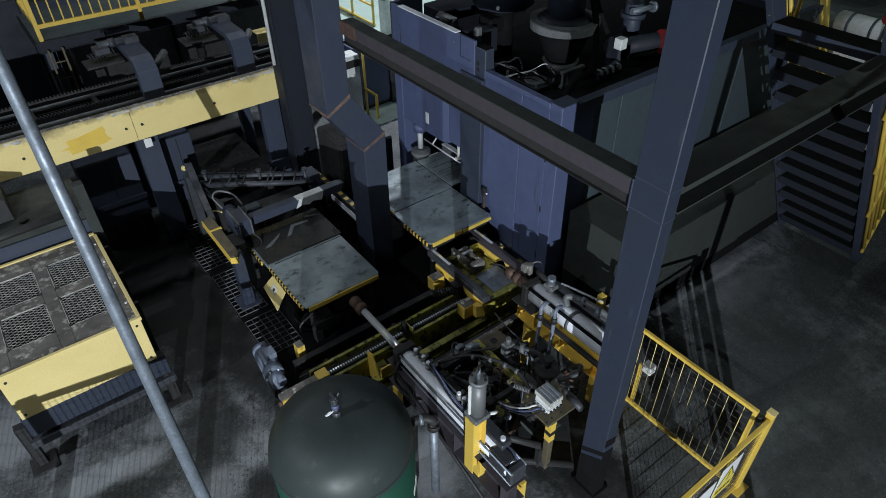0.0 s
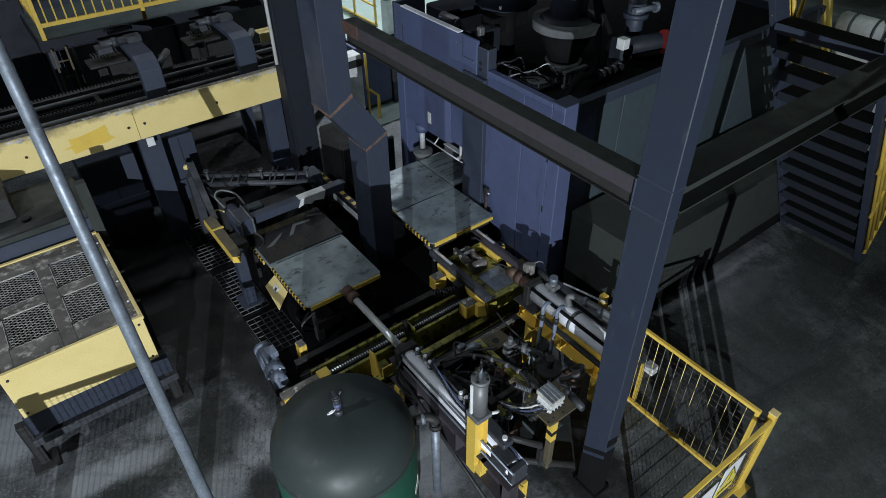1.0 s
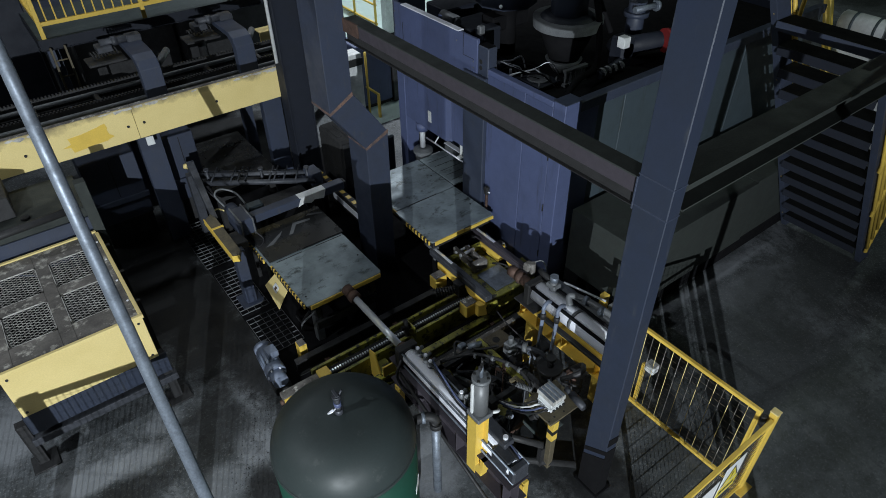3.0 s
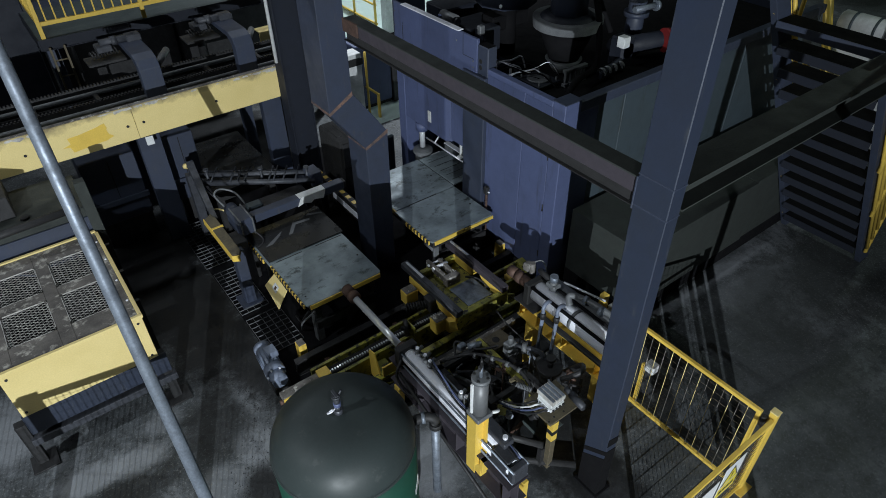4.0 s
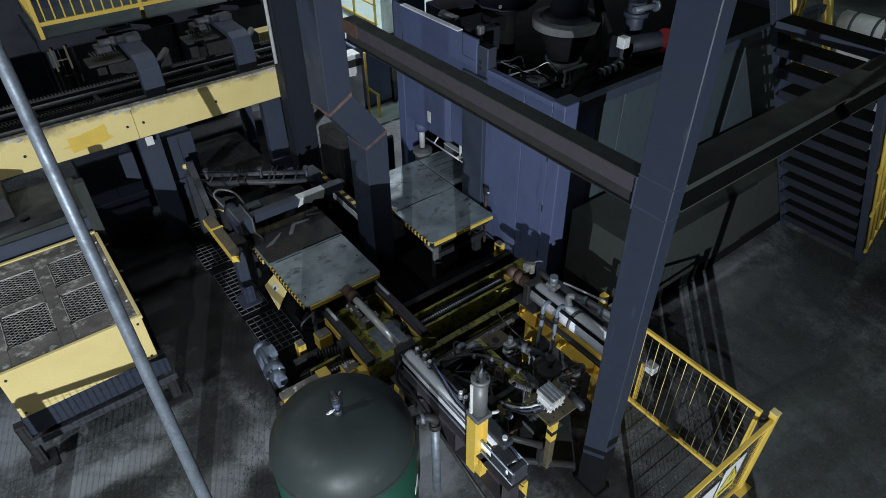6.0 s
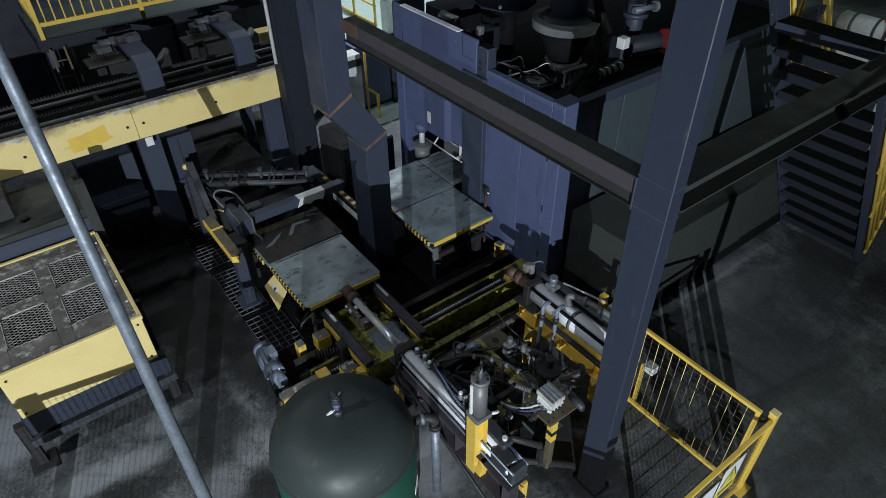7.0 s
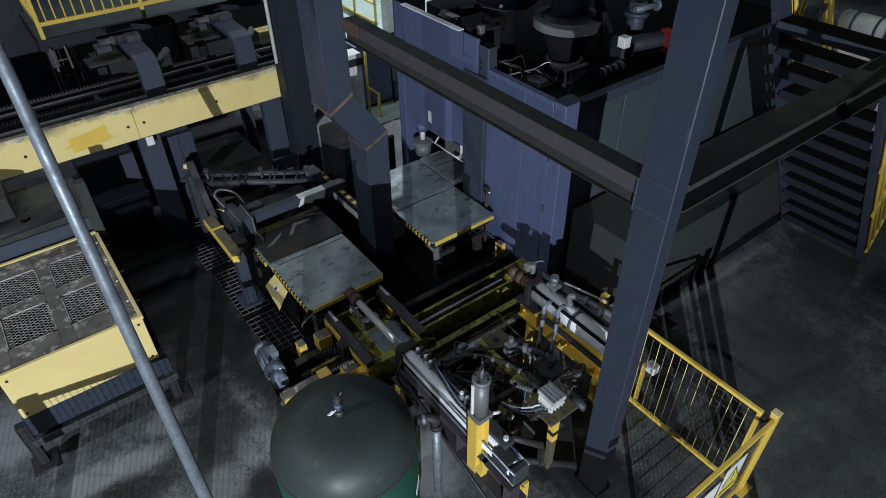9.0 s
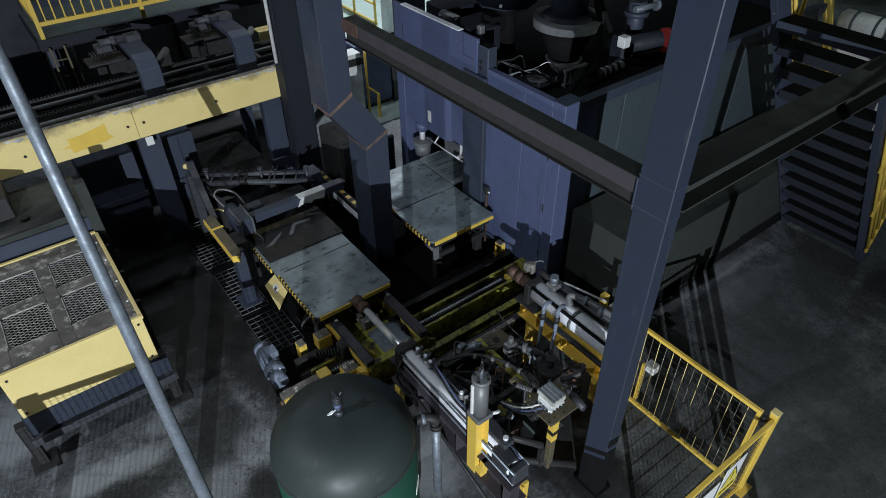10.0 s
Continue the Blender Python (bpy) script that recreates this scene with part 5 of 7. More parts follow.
def table_a():
    t = thing("sliding_table", (2.42, 6.2, 0.55), "worn steel sliding table with yellow striped edge", "table")
    part("front_plate", rounded_plate(1.89, 2.93, 5.28, 6.245, 0.8, 0.025), STEEL, t, "scuffed bare steel plate")
    part("rear_plate", box((1.86, 6.25, 0.775), (2.93, 7.02, 0.798), 0.004), STEEL, t)
    for x0, x1 in ((1.96, 2.32), (2.52, 2.90)):
        part("slot", box((x0, 6.243, 0.7985), (x1, 6.258, 0.8015), 0), BLACK, t)
    part("edge_strip", box((1.93, 5.262, 0.735), (2.90, 5.279, 0.796), 0.003), YELLOW, t, "yellow front edge")
    striped_edge(1.888, 5.32, 6.24, 0.8, t)
    striped_edge(1.858, 6.40, 7.02, 0.798, t)
    part("under_frame", box((1.95, 5.32, 0.66), (2.88, 7.0, 0.774), 0.006), DARK, t)
    for x, y in ((2.86, 5.75), (1.96, 5.45)):
        part("bolt", rod((x, y, 0.8), (x, y, 0.806), 0.012, 8), DARK, t)
    for x in (2.0, 2.76):
        part("runner", box((x, 5.32, 0.58), (x + 0.08, 7.0, 0.66), 0.004), DARK, t)
    return t


def table_b():
    t = thing("press_table", (4.3, 6.2, 0.0), "worn steel table with yellow edge before the press", "table")
    part("front_plate", rounded_plate(3.77, 4.83, 5.36, 6.245, 0.8, 0.025), STEEL, t, "scuffed bare steel plate")
    part("rear_plate", box((3.80, 6.26, 0.775), (4.84, 7.22, 0.798), 0.004), STEEL, t)
    part("side_plate", box((4.86, 6.30, 0.775), (5.35, 7.2, 0.798), 0.004), STEEL, t)
    for i in range(5):
        part("groove", box((4.92, 6.42 + i * 0.15, 0.7975), (5.30, 6.428 + i * 0.15, 0.7995), 0), DARK, t)
    part("slot", box((4.02, 6.243, 0.7985), (4.5, 6.262, 0.8015), 0), BLACK, t)
    part("edge_strip", box((3.81, 5.342, 0.735), (4.30, 5.359, 0.798), 0.003), YELLOW, t, "yellow front edge")
    part("edge_strip", box((4.31, 5.342, 0.735), (4.82, 5.359, 0.785), 0.003), YELLOW, t)
    striped_edge(3.768, 5.40, 5.95, 0.8, t)
    part("edge_strip", box((3.778, 6.22, 0.74), (3.80, 6.34, 0.80), 0.003), YELLOW, t)
    part("under_frame", box((3.82, 5.40, 0.64), (4.80, 7.18, 0.774), 0.006), DARK, t)
    for x in (3.9, 4.62):
        for y in (5.46, 7.05):
            part("leg", box((x, y, 0.012), (x + 0.10, y + 0.10, 0.64), 0.004), DARK, t)
    part("roller", Build().rod((3.86, 5.40, 0.6), (3.86, 5.62, 0.6), 0.04, 12).box((3.82, 5.38, 0.45), (3.9, 5.42, 0.66), 0.006), GREY, t)
    part("cross_rail", box((3.86, 5.42, 0.42), (4.76, 5.48, 0.50), 0.004), DARK, t)
    for x, y in ((4.73, 5.75), (4.73, 6.7)):
        part("bolt", rod((x, y, 0.8), (x, y, 0.806), 0.014, 8), DARK, t)
    s = thing("limit_switch", (4.92, 5.62, 0.0), "small dark limit switch on a post", "switch")
    part("post", rod((4.90, 5.60, 0.0), (4.90, 5.60, 0.98), 0.02, 10), RUST, s)
    part("head", box((4.87, 5.56, 0.98), (4.93, 5.64, 1.10), 0.012), DARK, s)
    part("tip", rod((4.89, 5.555, 1.04), (4.89, 5.53, 1.04), 0.012, 8), ALU, s)
    return t




def cover_plate():
    c = thing("cover_plate", (2.4, 6.7, 0.60), "dark greasy cover plate with modelled pale reflection streaks", "cover plate")
    part("plate", box((1.88, 6.29, 0.806), (2.96, 7.04, 0.816), 0.003), GLOSS, c)
    # reflections on the glossy plate, laid on as thin pale strips
    for pts in ([(1.98, 6.60), (2.08, 6.60), (2.24, 6.72), (2.30, 6.80), (2.20, 6.74)], [(2.34, 6.66), (2.40, 6.66), (2.52, 6.82), (2.72, 6.80), (2.74, 6.84), (2.50, 6.88)], [(2.72, 6.92), (2.94, 6.84), (2.94, 6.87), (2.76, 6.95)]):
        part("reflection_streak", Build().plate([(x, y, 0.8165) for x, y in pts], (0, 0, 0.001)), SILVER, c, "pale strip standing in for a reflection")
    for x in (1.92, 2.9):
        part("stay", box((x, 7.0, 0.40), (x + 0.05, 7.04, 0.806), 0.003), DARK, c)
    part("stay_bar", box((1.92, 7.045, 0.012), (1.97, 7.09, 0.8), 0.003), DARK, c)
    part("stay_bar", box((2.9, 7.045, 0.012), (2.95, 7.09, 0.8), 0.003), DARK, c)


cover_plate()
TABLE_A = table_a()
TABLE_B = table_b()


def table_stand():
    s = thing("table_stand", (2.4, 6.0, 0.0), "dark steel roller stand under the sliding table", "stand")
    for x in (2.04, 2.80):
        part("side_beam", box((x - 0.02, 5.36, 0.46), (x + 0.06, 7.0, 0.575), 0.004), DARK, s)
        for y in (5.42, 6.8):
            part("leg", box((x - 0.03, y, 0.012), (x + 0.07, y + 0.10, 0.46), 0.005), GREY, s)
    for i in range(6):
        part("roller", rod((2.1, 5.5 + i * 0.28, 0.535), (2.8, 5.5 + i * 0.28, 0.535), 0.035, 12), GREY, s)
    part("front_bar", box((2.0, 5.33, 0.30), (2.86, 5.38, 0.42), 0.004), DARK, s)
    part("cable", Build().tube([(1.98, 5.5, 0.5), (1.92, 5.6, 0.3), (1.95, 5.75, 0.12), (1.98, 6.0, 0.03)], 0.016, 8), RUBBER, s)
    part("cable", Build().tube([(2.02, 5.36, 0.6), (1.9, 5.4, 0.5), (1.88, 5.55, 0.3), (1.92, 5.7, 0.05)], 0.012, 8), GREY, s)
    n = thing("guard_flap", (1.80, 5.95, 0.35), "folded yellow guard flap with a small notice", "guard flap")
    low, far, top, near = Vector((1.75, 5.92, 0.35)), Vector((1.80, 6.45, 0.35)), Vector((1.91, 6.27, 0.63)), Vector((1.89, 5.87, 0.63))
    part("flap", Build().plate([low, far, top, near], (0.008, 0, -0.004), 0.001), CREAM, n)

    def on_flap(u, v):
        return low.lerp(far, u).lerp(near.lerp(top, u), v)

    part("notice", Build().plate([on_flap(0.42, 0.36), on_flap(0.70, 0.36), on_flap(0.70, 0.72), on_flap(0.42, 0.72)], (-0.004, 0, 0.002)), WHITE, n, "small white notice")
    part("mark", Build().plate([on_flap(0.50, 0.44), on_flap(0.60, 0.44), on_flap(0.60, 0.62), on_flap(0.50, 0.62)], (-0.006, 0, 0.003)), RUST, n)
    part("hinge", rod((1.90, 5.87, 0.635), (1.915, 6.27, 0.635), 0.012, 8), DARK, n)
    part("stay", box((1.90, 6.0, 0.5), (2.02, 6.04, 0.54), 0.003), DARK, n)


table_stand()


def manipulator():
    m = thing("swing_manipulator", (1.7, 7.0, 0.0), "dark blue-grey clamp manipulator with long bars", "manipulator")
    part("post", box((1.56, 6.60, 0.012), (1.70, 6.76, 0.92), 0.01), NAVY, m)
    part("foot", box((1.48, 6.54, 0.012), (1.78, 6.84, 0.04), 0.004), NAVY, m)
    part("main_bar", Build().box((1.86, 6.98, 0.96), (3.40, 7.12, 1.08), 0.01), NAVY, m, "long blue-grey box bar")
    hd = part("drive_head", Build().box((1.76, 6.86, 0.90), (2.0, 7.26, 1.14), 0.03).rod((1.88, 7.24, 1.02), (1.88, 7.44, 1.02), 0.09, 18), NAVY, m, "blue-grey drive head")
    for x in (1.80, 1.96):
        part("strap", box((x, 6.85, 0.9), (x + 0.02, 7.27, 1.15), 0.004), GREY, hd)
    part("hose", Build().tube([(1.80, 7.40, 1.10), (1.74, 7.52, 1.24), (1.84, 7.58, 1.27), (2.0, 7.50, 1.20), (2.05, 7.3, 1.1)], 0.014, 8), GREY, hd)
    part("hose", Build().tube([(1.95, 6.88, 0.95), (2.02, 6.78, 0.85), (1.98, 6.70, 0.82), (1.9, 6.66, 0.82)], 0.012, 8), RUBBER, hd)
    g = part("guard", Build().plate([(1.49, 6.42, 0.99), (1.49, 7.36, 0.99), (1.60, 7.44, 0.99), (1.63, 7.30, 0.99), (1.62, 6.46, 0.99), (1.57, 6.38, 0.99)], (0, 0, 0.06), 0.008), GRIME, m, "grimy yellow rounded guard")
    part("guard_rim", Build().plate([(1.478, 6.40, 0.955), (1.478, 7.38, 0.955), (1.492, 7.38, 0.955), (1.492, 6.41, 0.955), (1.57, 6.368, 0.955), (1.56, 6.355, 0.955)], (0, 0, 0.09), 0.003), YELLOW, g)
    part("guard_band", box((1.48, 7.06, 0.985), (1.64, 7.10, 1.055), 0.003), YELLOW, g)
    part("arm", Build().box((1.60, 6.70, 0.86), (1.80, 7.0, 0.96), 0.01), DARK, m)
    # white torn wrap on the bar
    part("wrap", Build().plate([(2.66, 6.972, 0.955), (2.76, 6.972, 0.985), (2.86, 6.972, 0.95), (2.92, 6.972, 0.985), (3.06, 6.972, 0.95), (3.10, 6.972, 1.08), (2.72, 6.972, 1.08)], (0, 0.004, 0)).box((2.70, 6.974, 1.081), (3.10, 7.10, 1.086), 0.001), WHITE, m, "torn white plastic wrap")
    part("cap", box((3.40, 6.99, 0.97), (3.44, 7.11, 1.07), 0.006), DARK, m)
    part("end_stay", box((3.18, 7.04, 0.8), (3.24, 7.10, 0.96), 0.004), DARK, m)
    # twin lattice bars swung at an angle
    a, b = Vector((1.76, 8.40, 1.02)), Vector((3.18, 7.42, 1.02))
    s = Vector((0.56, 0.83, 0)).normalized() * 0.13
    for off, z in ((s * 0.8, 0.02), (s * -0.6, 0.0)):
        part("twin_bar", Build().rod(a + off + Vector((0, 0, z)), b + off + Vector((0, 0, z)), 0.045, 6), ARM, m, "grey twin bar")
    part("thin_rod", Build().rod(a + s * 1.9, b + s * 1.6, 0.014, 8), ARM, m)
    for f in (0.14, 0.30, 0.36, 0.42, 0.62, 0.66, 0.74, 0.84):
        p = a.lerp(b, f)
        part("cross_rod", Build().rod(p - s * 0.9 + Vector((0, 0, 0.05)), p + s * 2.1 + Vector((0, 0, 0.05)), 0.012, 6), ARM, m)
    for f in (0.1, 0.55, 0.93):
        p = a.lerp(b, f)
        part("clamp_post", Build().rod(p + Vector((0, 0, -0.12)), p + Vector((0, 0, 0.16)), 0.022, 8).rod(p + Vector((0, 0, 0.16)), p + Vector((0, 0, 0.19)), 0.04, 8), ARM, m)
    part("twin_end", box((3.08, 7.36, 0.92), (3.26, 7.62, 1.12), 0.01), NAVY, m)
    part("support", box((3.12, 7.4, 0.012), (3.2, 7.5, 0.92), 0.004), DARK, m)
    part("side_frame", Build().plate([(1.60, 7.42, 0.86), (1.68, 7.42, 0.86), (1.84, 8.62, 1.12), (1.74, 8.66, 1.12)], (0, 0, 0.10), 0.004).box((1.66, 8.45, 0.012), (1.78, 8.57, 1.10), 0.004), ARM, m, "grey upright side frame")
    part("tie_rod", Build().rod((1.76, 8.2, 1.02), (1.86, 7.4, 1.02), 0.012, 6), ARM, m)
    part("lower_plate", box((1.95, 7.2, 0.86), (3.0, 7.62, 0.88), 0.004), DARK, m)
    part("motor_block", Build().box((2.08, 7.3, 0.88), (2.3, 7.46, 1.0), 0.02), GREEN, m)
    part("chain_tail", Build().tube([(1.70, 8.0, 1.0), (1.72, 7.85, 0.85), (1.78, 7.7, 0.9), (1.80, 7.5, 0.98)], 0.012, 6), CREAM, m)
    part("end_cap", rod((1.76, 8.70, 1.12), (1.72, 8.74, 1.12), 0.04, 10), CREAM, m)


manipulator()


# ---- transfer cart ----


def cart():
    c = thing("transfer_cart", (4.2, 4.8, 0.30), "oily yellow transfer cart with two dark rail bars", "cart")
    part("deck", Build().box((3.90, 4.36, 0.34), (4.52, 5.30, 0.40), 0.006), OILY, c)
    part("front_beam", Build().box((3.82, 4.26, 0.305), (4.62, 4.34, 0.52), 0.01).box((3.82, 4.34, 0.40), (4.62, 4.42, 0.44), 0.004), OILY, c, "oily yellow front beam")
    part("rear_beam", box((3.82, 5.22, 0.305), (4.62, 5.30, 0.50), 0.01), OILY, c)
    for x in (3.84, 4.57):
        bar = part("rail_bar", Build().box((x - 0.055, 4.26, 0.53), (x + 0.055, 5.46, 0.62), 0.012).box((x - 0.035, 4.25, 0.62), (x + 0.035, 5.44, 0.635), 0.004), (ARM if x < 4 else PRIMER), c, "grimy grey rail bar" if x < 4 else "brown rail bar")
        part("wear_strip", box((x - 0.018, 5.02, 0.635), (x + 0.018, 5.40, 0.645), 0.003), CHROME, bar)
        part("bar_seat", Build().plate([(x - 0.05, 4.28, 0.42), (x - 0.05, 4.62, 0.42), (x - 0.05, 4.72, 0.53), (x - 0.05, 4.28, 0.53)], (0.10, 0, 0), 0.004), YELLOW, c, "yellow bar seat")
        part("bar_seat", box((x - 0.065, 4.86, 0.42), (x + 0.05, 5.26, 0.53), 0.006), YELLOW, c)
    for y in (4.36, 5.0):
        lug = part("side_lug", Build().box((3.56, y, 0.31), (3.74, y + 0.15, 0.50), 0.01), YELLOW, c, "yellow side lug")
        part("lug_cap", box((3.57, y + 0.01, 0.50), (3.73, y + 0.14, 0.51), 0.003), SANDY, lug)
    part("lug_plate", Build().plate([(3.70, 4.30, 0.31), (3.70, 4.30, 0.50), (3.78, 4.26, 0.50), (3.82, 4.26, 0.31)], (0.0, 0.10, 0), 0.003), YELLOW, c)
    sp = part("buffer_spring", Build().spring((3.46, 4.90, 0.42), (3.72, 4.78, 0.42), 0.05, 0.012, 8), DARK, c, "dark buffer spring")
    part("spring_rod", rod((3.42, 4.92, 0.42), (3.78, 4.75, 0.42), 0.028, 10), DARK, sp)
    part("spring_block", box((3.70, 4.68, 0.34), (3.82, 4.84, 0.54), 0.015), DARK, c)
    for x in (3.72, 4.68):
        for y in (4.40, 5.1):
            w = part("wheel", Build().rod((x, y - 0.03, 0.36), (x, y + 0.03, 0.36), 0.06, 20), RUST, c)
            part("axle", rod((x, y - 0.05, 0.36), (x, y + 0.05, 0.36), 0.02, 10), DARK, w)
    la = part("latch", Build().box((4.12, 4.88, 0.40), (4.34, 4.98, 0.54), 0.01).box((4.12, 4.98, 0.44), (4.17, 5.36, 0.56), 0.008).box((4.26, 4.98, 0.44), (4.31, 5.30, 0.55), 0.008), SANDY, c, "sand-dusted latch block")
    part("latch_rod", rod((4.10, 5.18, 0.53), (4.34, 5.18, 0.53), 0.025, 10), ALU, la)
    part("latch_rod", rod((4.10, 5.28, 0.52), (4.34, 5.28, 0.52), 0.02, 10), ALU, la)
    part("tray", Build().box((4.12, 4.42, 0.402), (4.50, 4.84, 0.412), 0.002).box((4.12, 4.42, 0.412), (4.50, 4.43, 0.44), 0.002), GALV, c, "pale scraped steel plate")
    part("hose", Build().tube([(4.52, 4.5, 0.44), (4.48, 4.7, 0.50), (4.40, 4.86, 0.46)], 0.012, 6), RUBBER, c)
    part("nose", Build().plate([(4.60, 4.24, 0.31), (4.60, 4.24, 0.50), (4.72, 4.24, 0.42), (4.72, 4.24, 0.31)], (0, 0.03, 0), 0.003), OILY, c)
    return c


CART = cart()

# ---- push cylinders ----


def push_cylinder_a():
    x, z, r = 2.40, 0.84, 0.085
    y0, y1 = 2.19, 3.90
    c = thing("slim_push_cylinder", (x, 3.0, 0.0), "long slim silver push cylinder on a brown beam", "hydraulic cylinder", "push cylinders")
    part("barrel", rod((x, y0, z), (x, y1, z), r, 32), ALU, c)
    for dx, dz in ((-1, -1), (-1, 1), (1, -1), (1, 1)):
        part("tie_rod", rod((x + dx * 0.088, y0 - 0.06, z + dz * 0.082), (x + dx * 0.088, y1 + 0.05, z + dz * 0.082), 0.011, 8), GALV, c)
    hd = part("head_block", box((x - 0.12, y1, z - 0.12), (x + 0.12, y1 + 0.10, z + 0.12), 0.01), DARK, c, "dark head block")
    part("gland", rod((x, y1 + 0.10, z), (x, y1 + 0.16, z), 0.07, 20), RUST, hd)
    part("end_block", Build().box((x - 0.095, y0 - 0.07, z - 0.095), (x + 0.095, y0 + 0.02, z + 0.095), 0.02), ARM, c)
    part("tail_cover", Build().box((x - 0.092, y0 + 0.02, z - 0.09), (x + 0.092, 2.46, z + 0.092), 0.03), ARM, c, "grimy grey cover over the barrel end")
    pl = part("terminal_cover", Build().box((x + 0.0, 2.36, z + 0.09), (x + 0.12, 2.72, z + 0.16), 0.01), ARM, c, "grey cover on the barrel")
    part("lug", rod((x + 0.06, 2.42, z + 0.16), (x + 0.06, 2.42, z + 0.19), 0.025, 10), ALU, pl)
    for k, (dy, dz) in enumerate(((3.80, 0.12), (3.66, 0.14), (3.58, 0.12), (3.06, 0.14), (2.98, 0.15), (2.90, 0.13))):
        v = part("fitting", Build().rod((x + 0.05, dy, z + 0.07), (x + 0.05, dy, z + dz + 0.04), 0.03, 10).rod((x + 0.05, dy, z + dz), (x + 0.13, dy + 0.03, z + dz), 0.022, 8), GREY, c)
        part("nut", rod((x + 0.05, dy, z + dz + 0.03), (x + 0.05, dy, z + dz + 0.06), 0.02, 6), ALU, v)
    for o, mm in ((0.0, RUBBER), (0.03, BLUE)):
        part("hose", Build().tube([(x + 0.06 + o, 3.60, z + 0.14), (x + 0.02 + o, 3.35, z + 0.13), (x - 0.02 + o, 3.05, z + 0.11), (x + o, 2.75, z + 0.10), (x + 0.05 + o, 2.45, z + 0.10), (x + 0.02 + o, 2.2, z + 0.12)], 0.011, 8, 5), mm, c)
    part("hose", Build().tube([(x - 0.1, 3.9, z), (x - 0.2, 3.85, z - 0.15), (x - 0.17, 3.7, z - 0.3), (x - 0.12, 3.6, z - 0.32)], 0.016, 8, 5), RUBBER, c)
    be = part("support_beam", Build().ibeam((x - 0.02, 2.12, 0.72), (x - 0.02, 4.1, 0.72), 0.24, 0.34), PRIMER, c, "brown primed support beam")
    for y in (2.2, 2.9, 3.6):
        part("stiffener", box((x - 0.135, y, 0.40), (x - 0.03, y + 0.012, 0.70), 0.002), PRIMER, be)
    for y in (2.22, 3.9):
        for dx in ((0.0, 0.16) if y < 3 else (-0.16, 0.08)):
            part("leg", box((x + dx, y, 0.0), (x + dx + 0.07, y + 0.10, 0.38), 0.004), YELLOW, c, "yellow leg")
    part("brace", Build().rod((x - 0.14, 3.9, 0.66), (x - 0.14, 2.2, 0.10), 0.02, 6), DARK, c)
    ro = part("piston_rod", Build().rod((x, 3.55, z), (x, 5.02, z), 0.042, 28), CHROME, c, "polished chrome piston rod")
    part("knuckle", Build().rod((x, 5.0, z), (x, 5.10, z), 0.075, 22, bevel=0.01).rod((x, 5.11, z), (x, 5.24, z), 0.07, 22, bevel=0.012), RUST, ro, "rust-brown rod knuckle")
    return ro


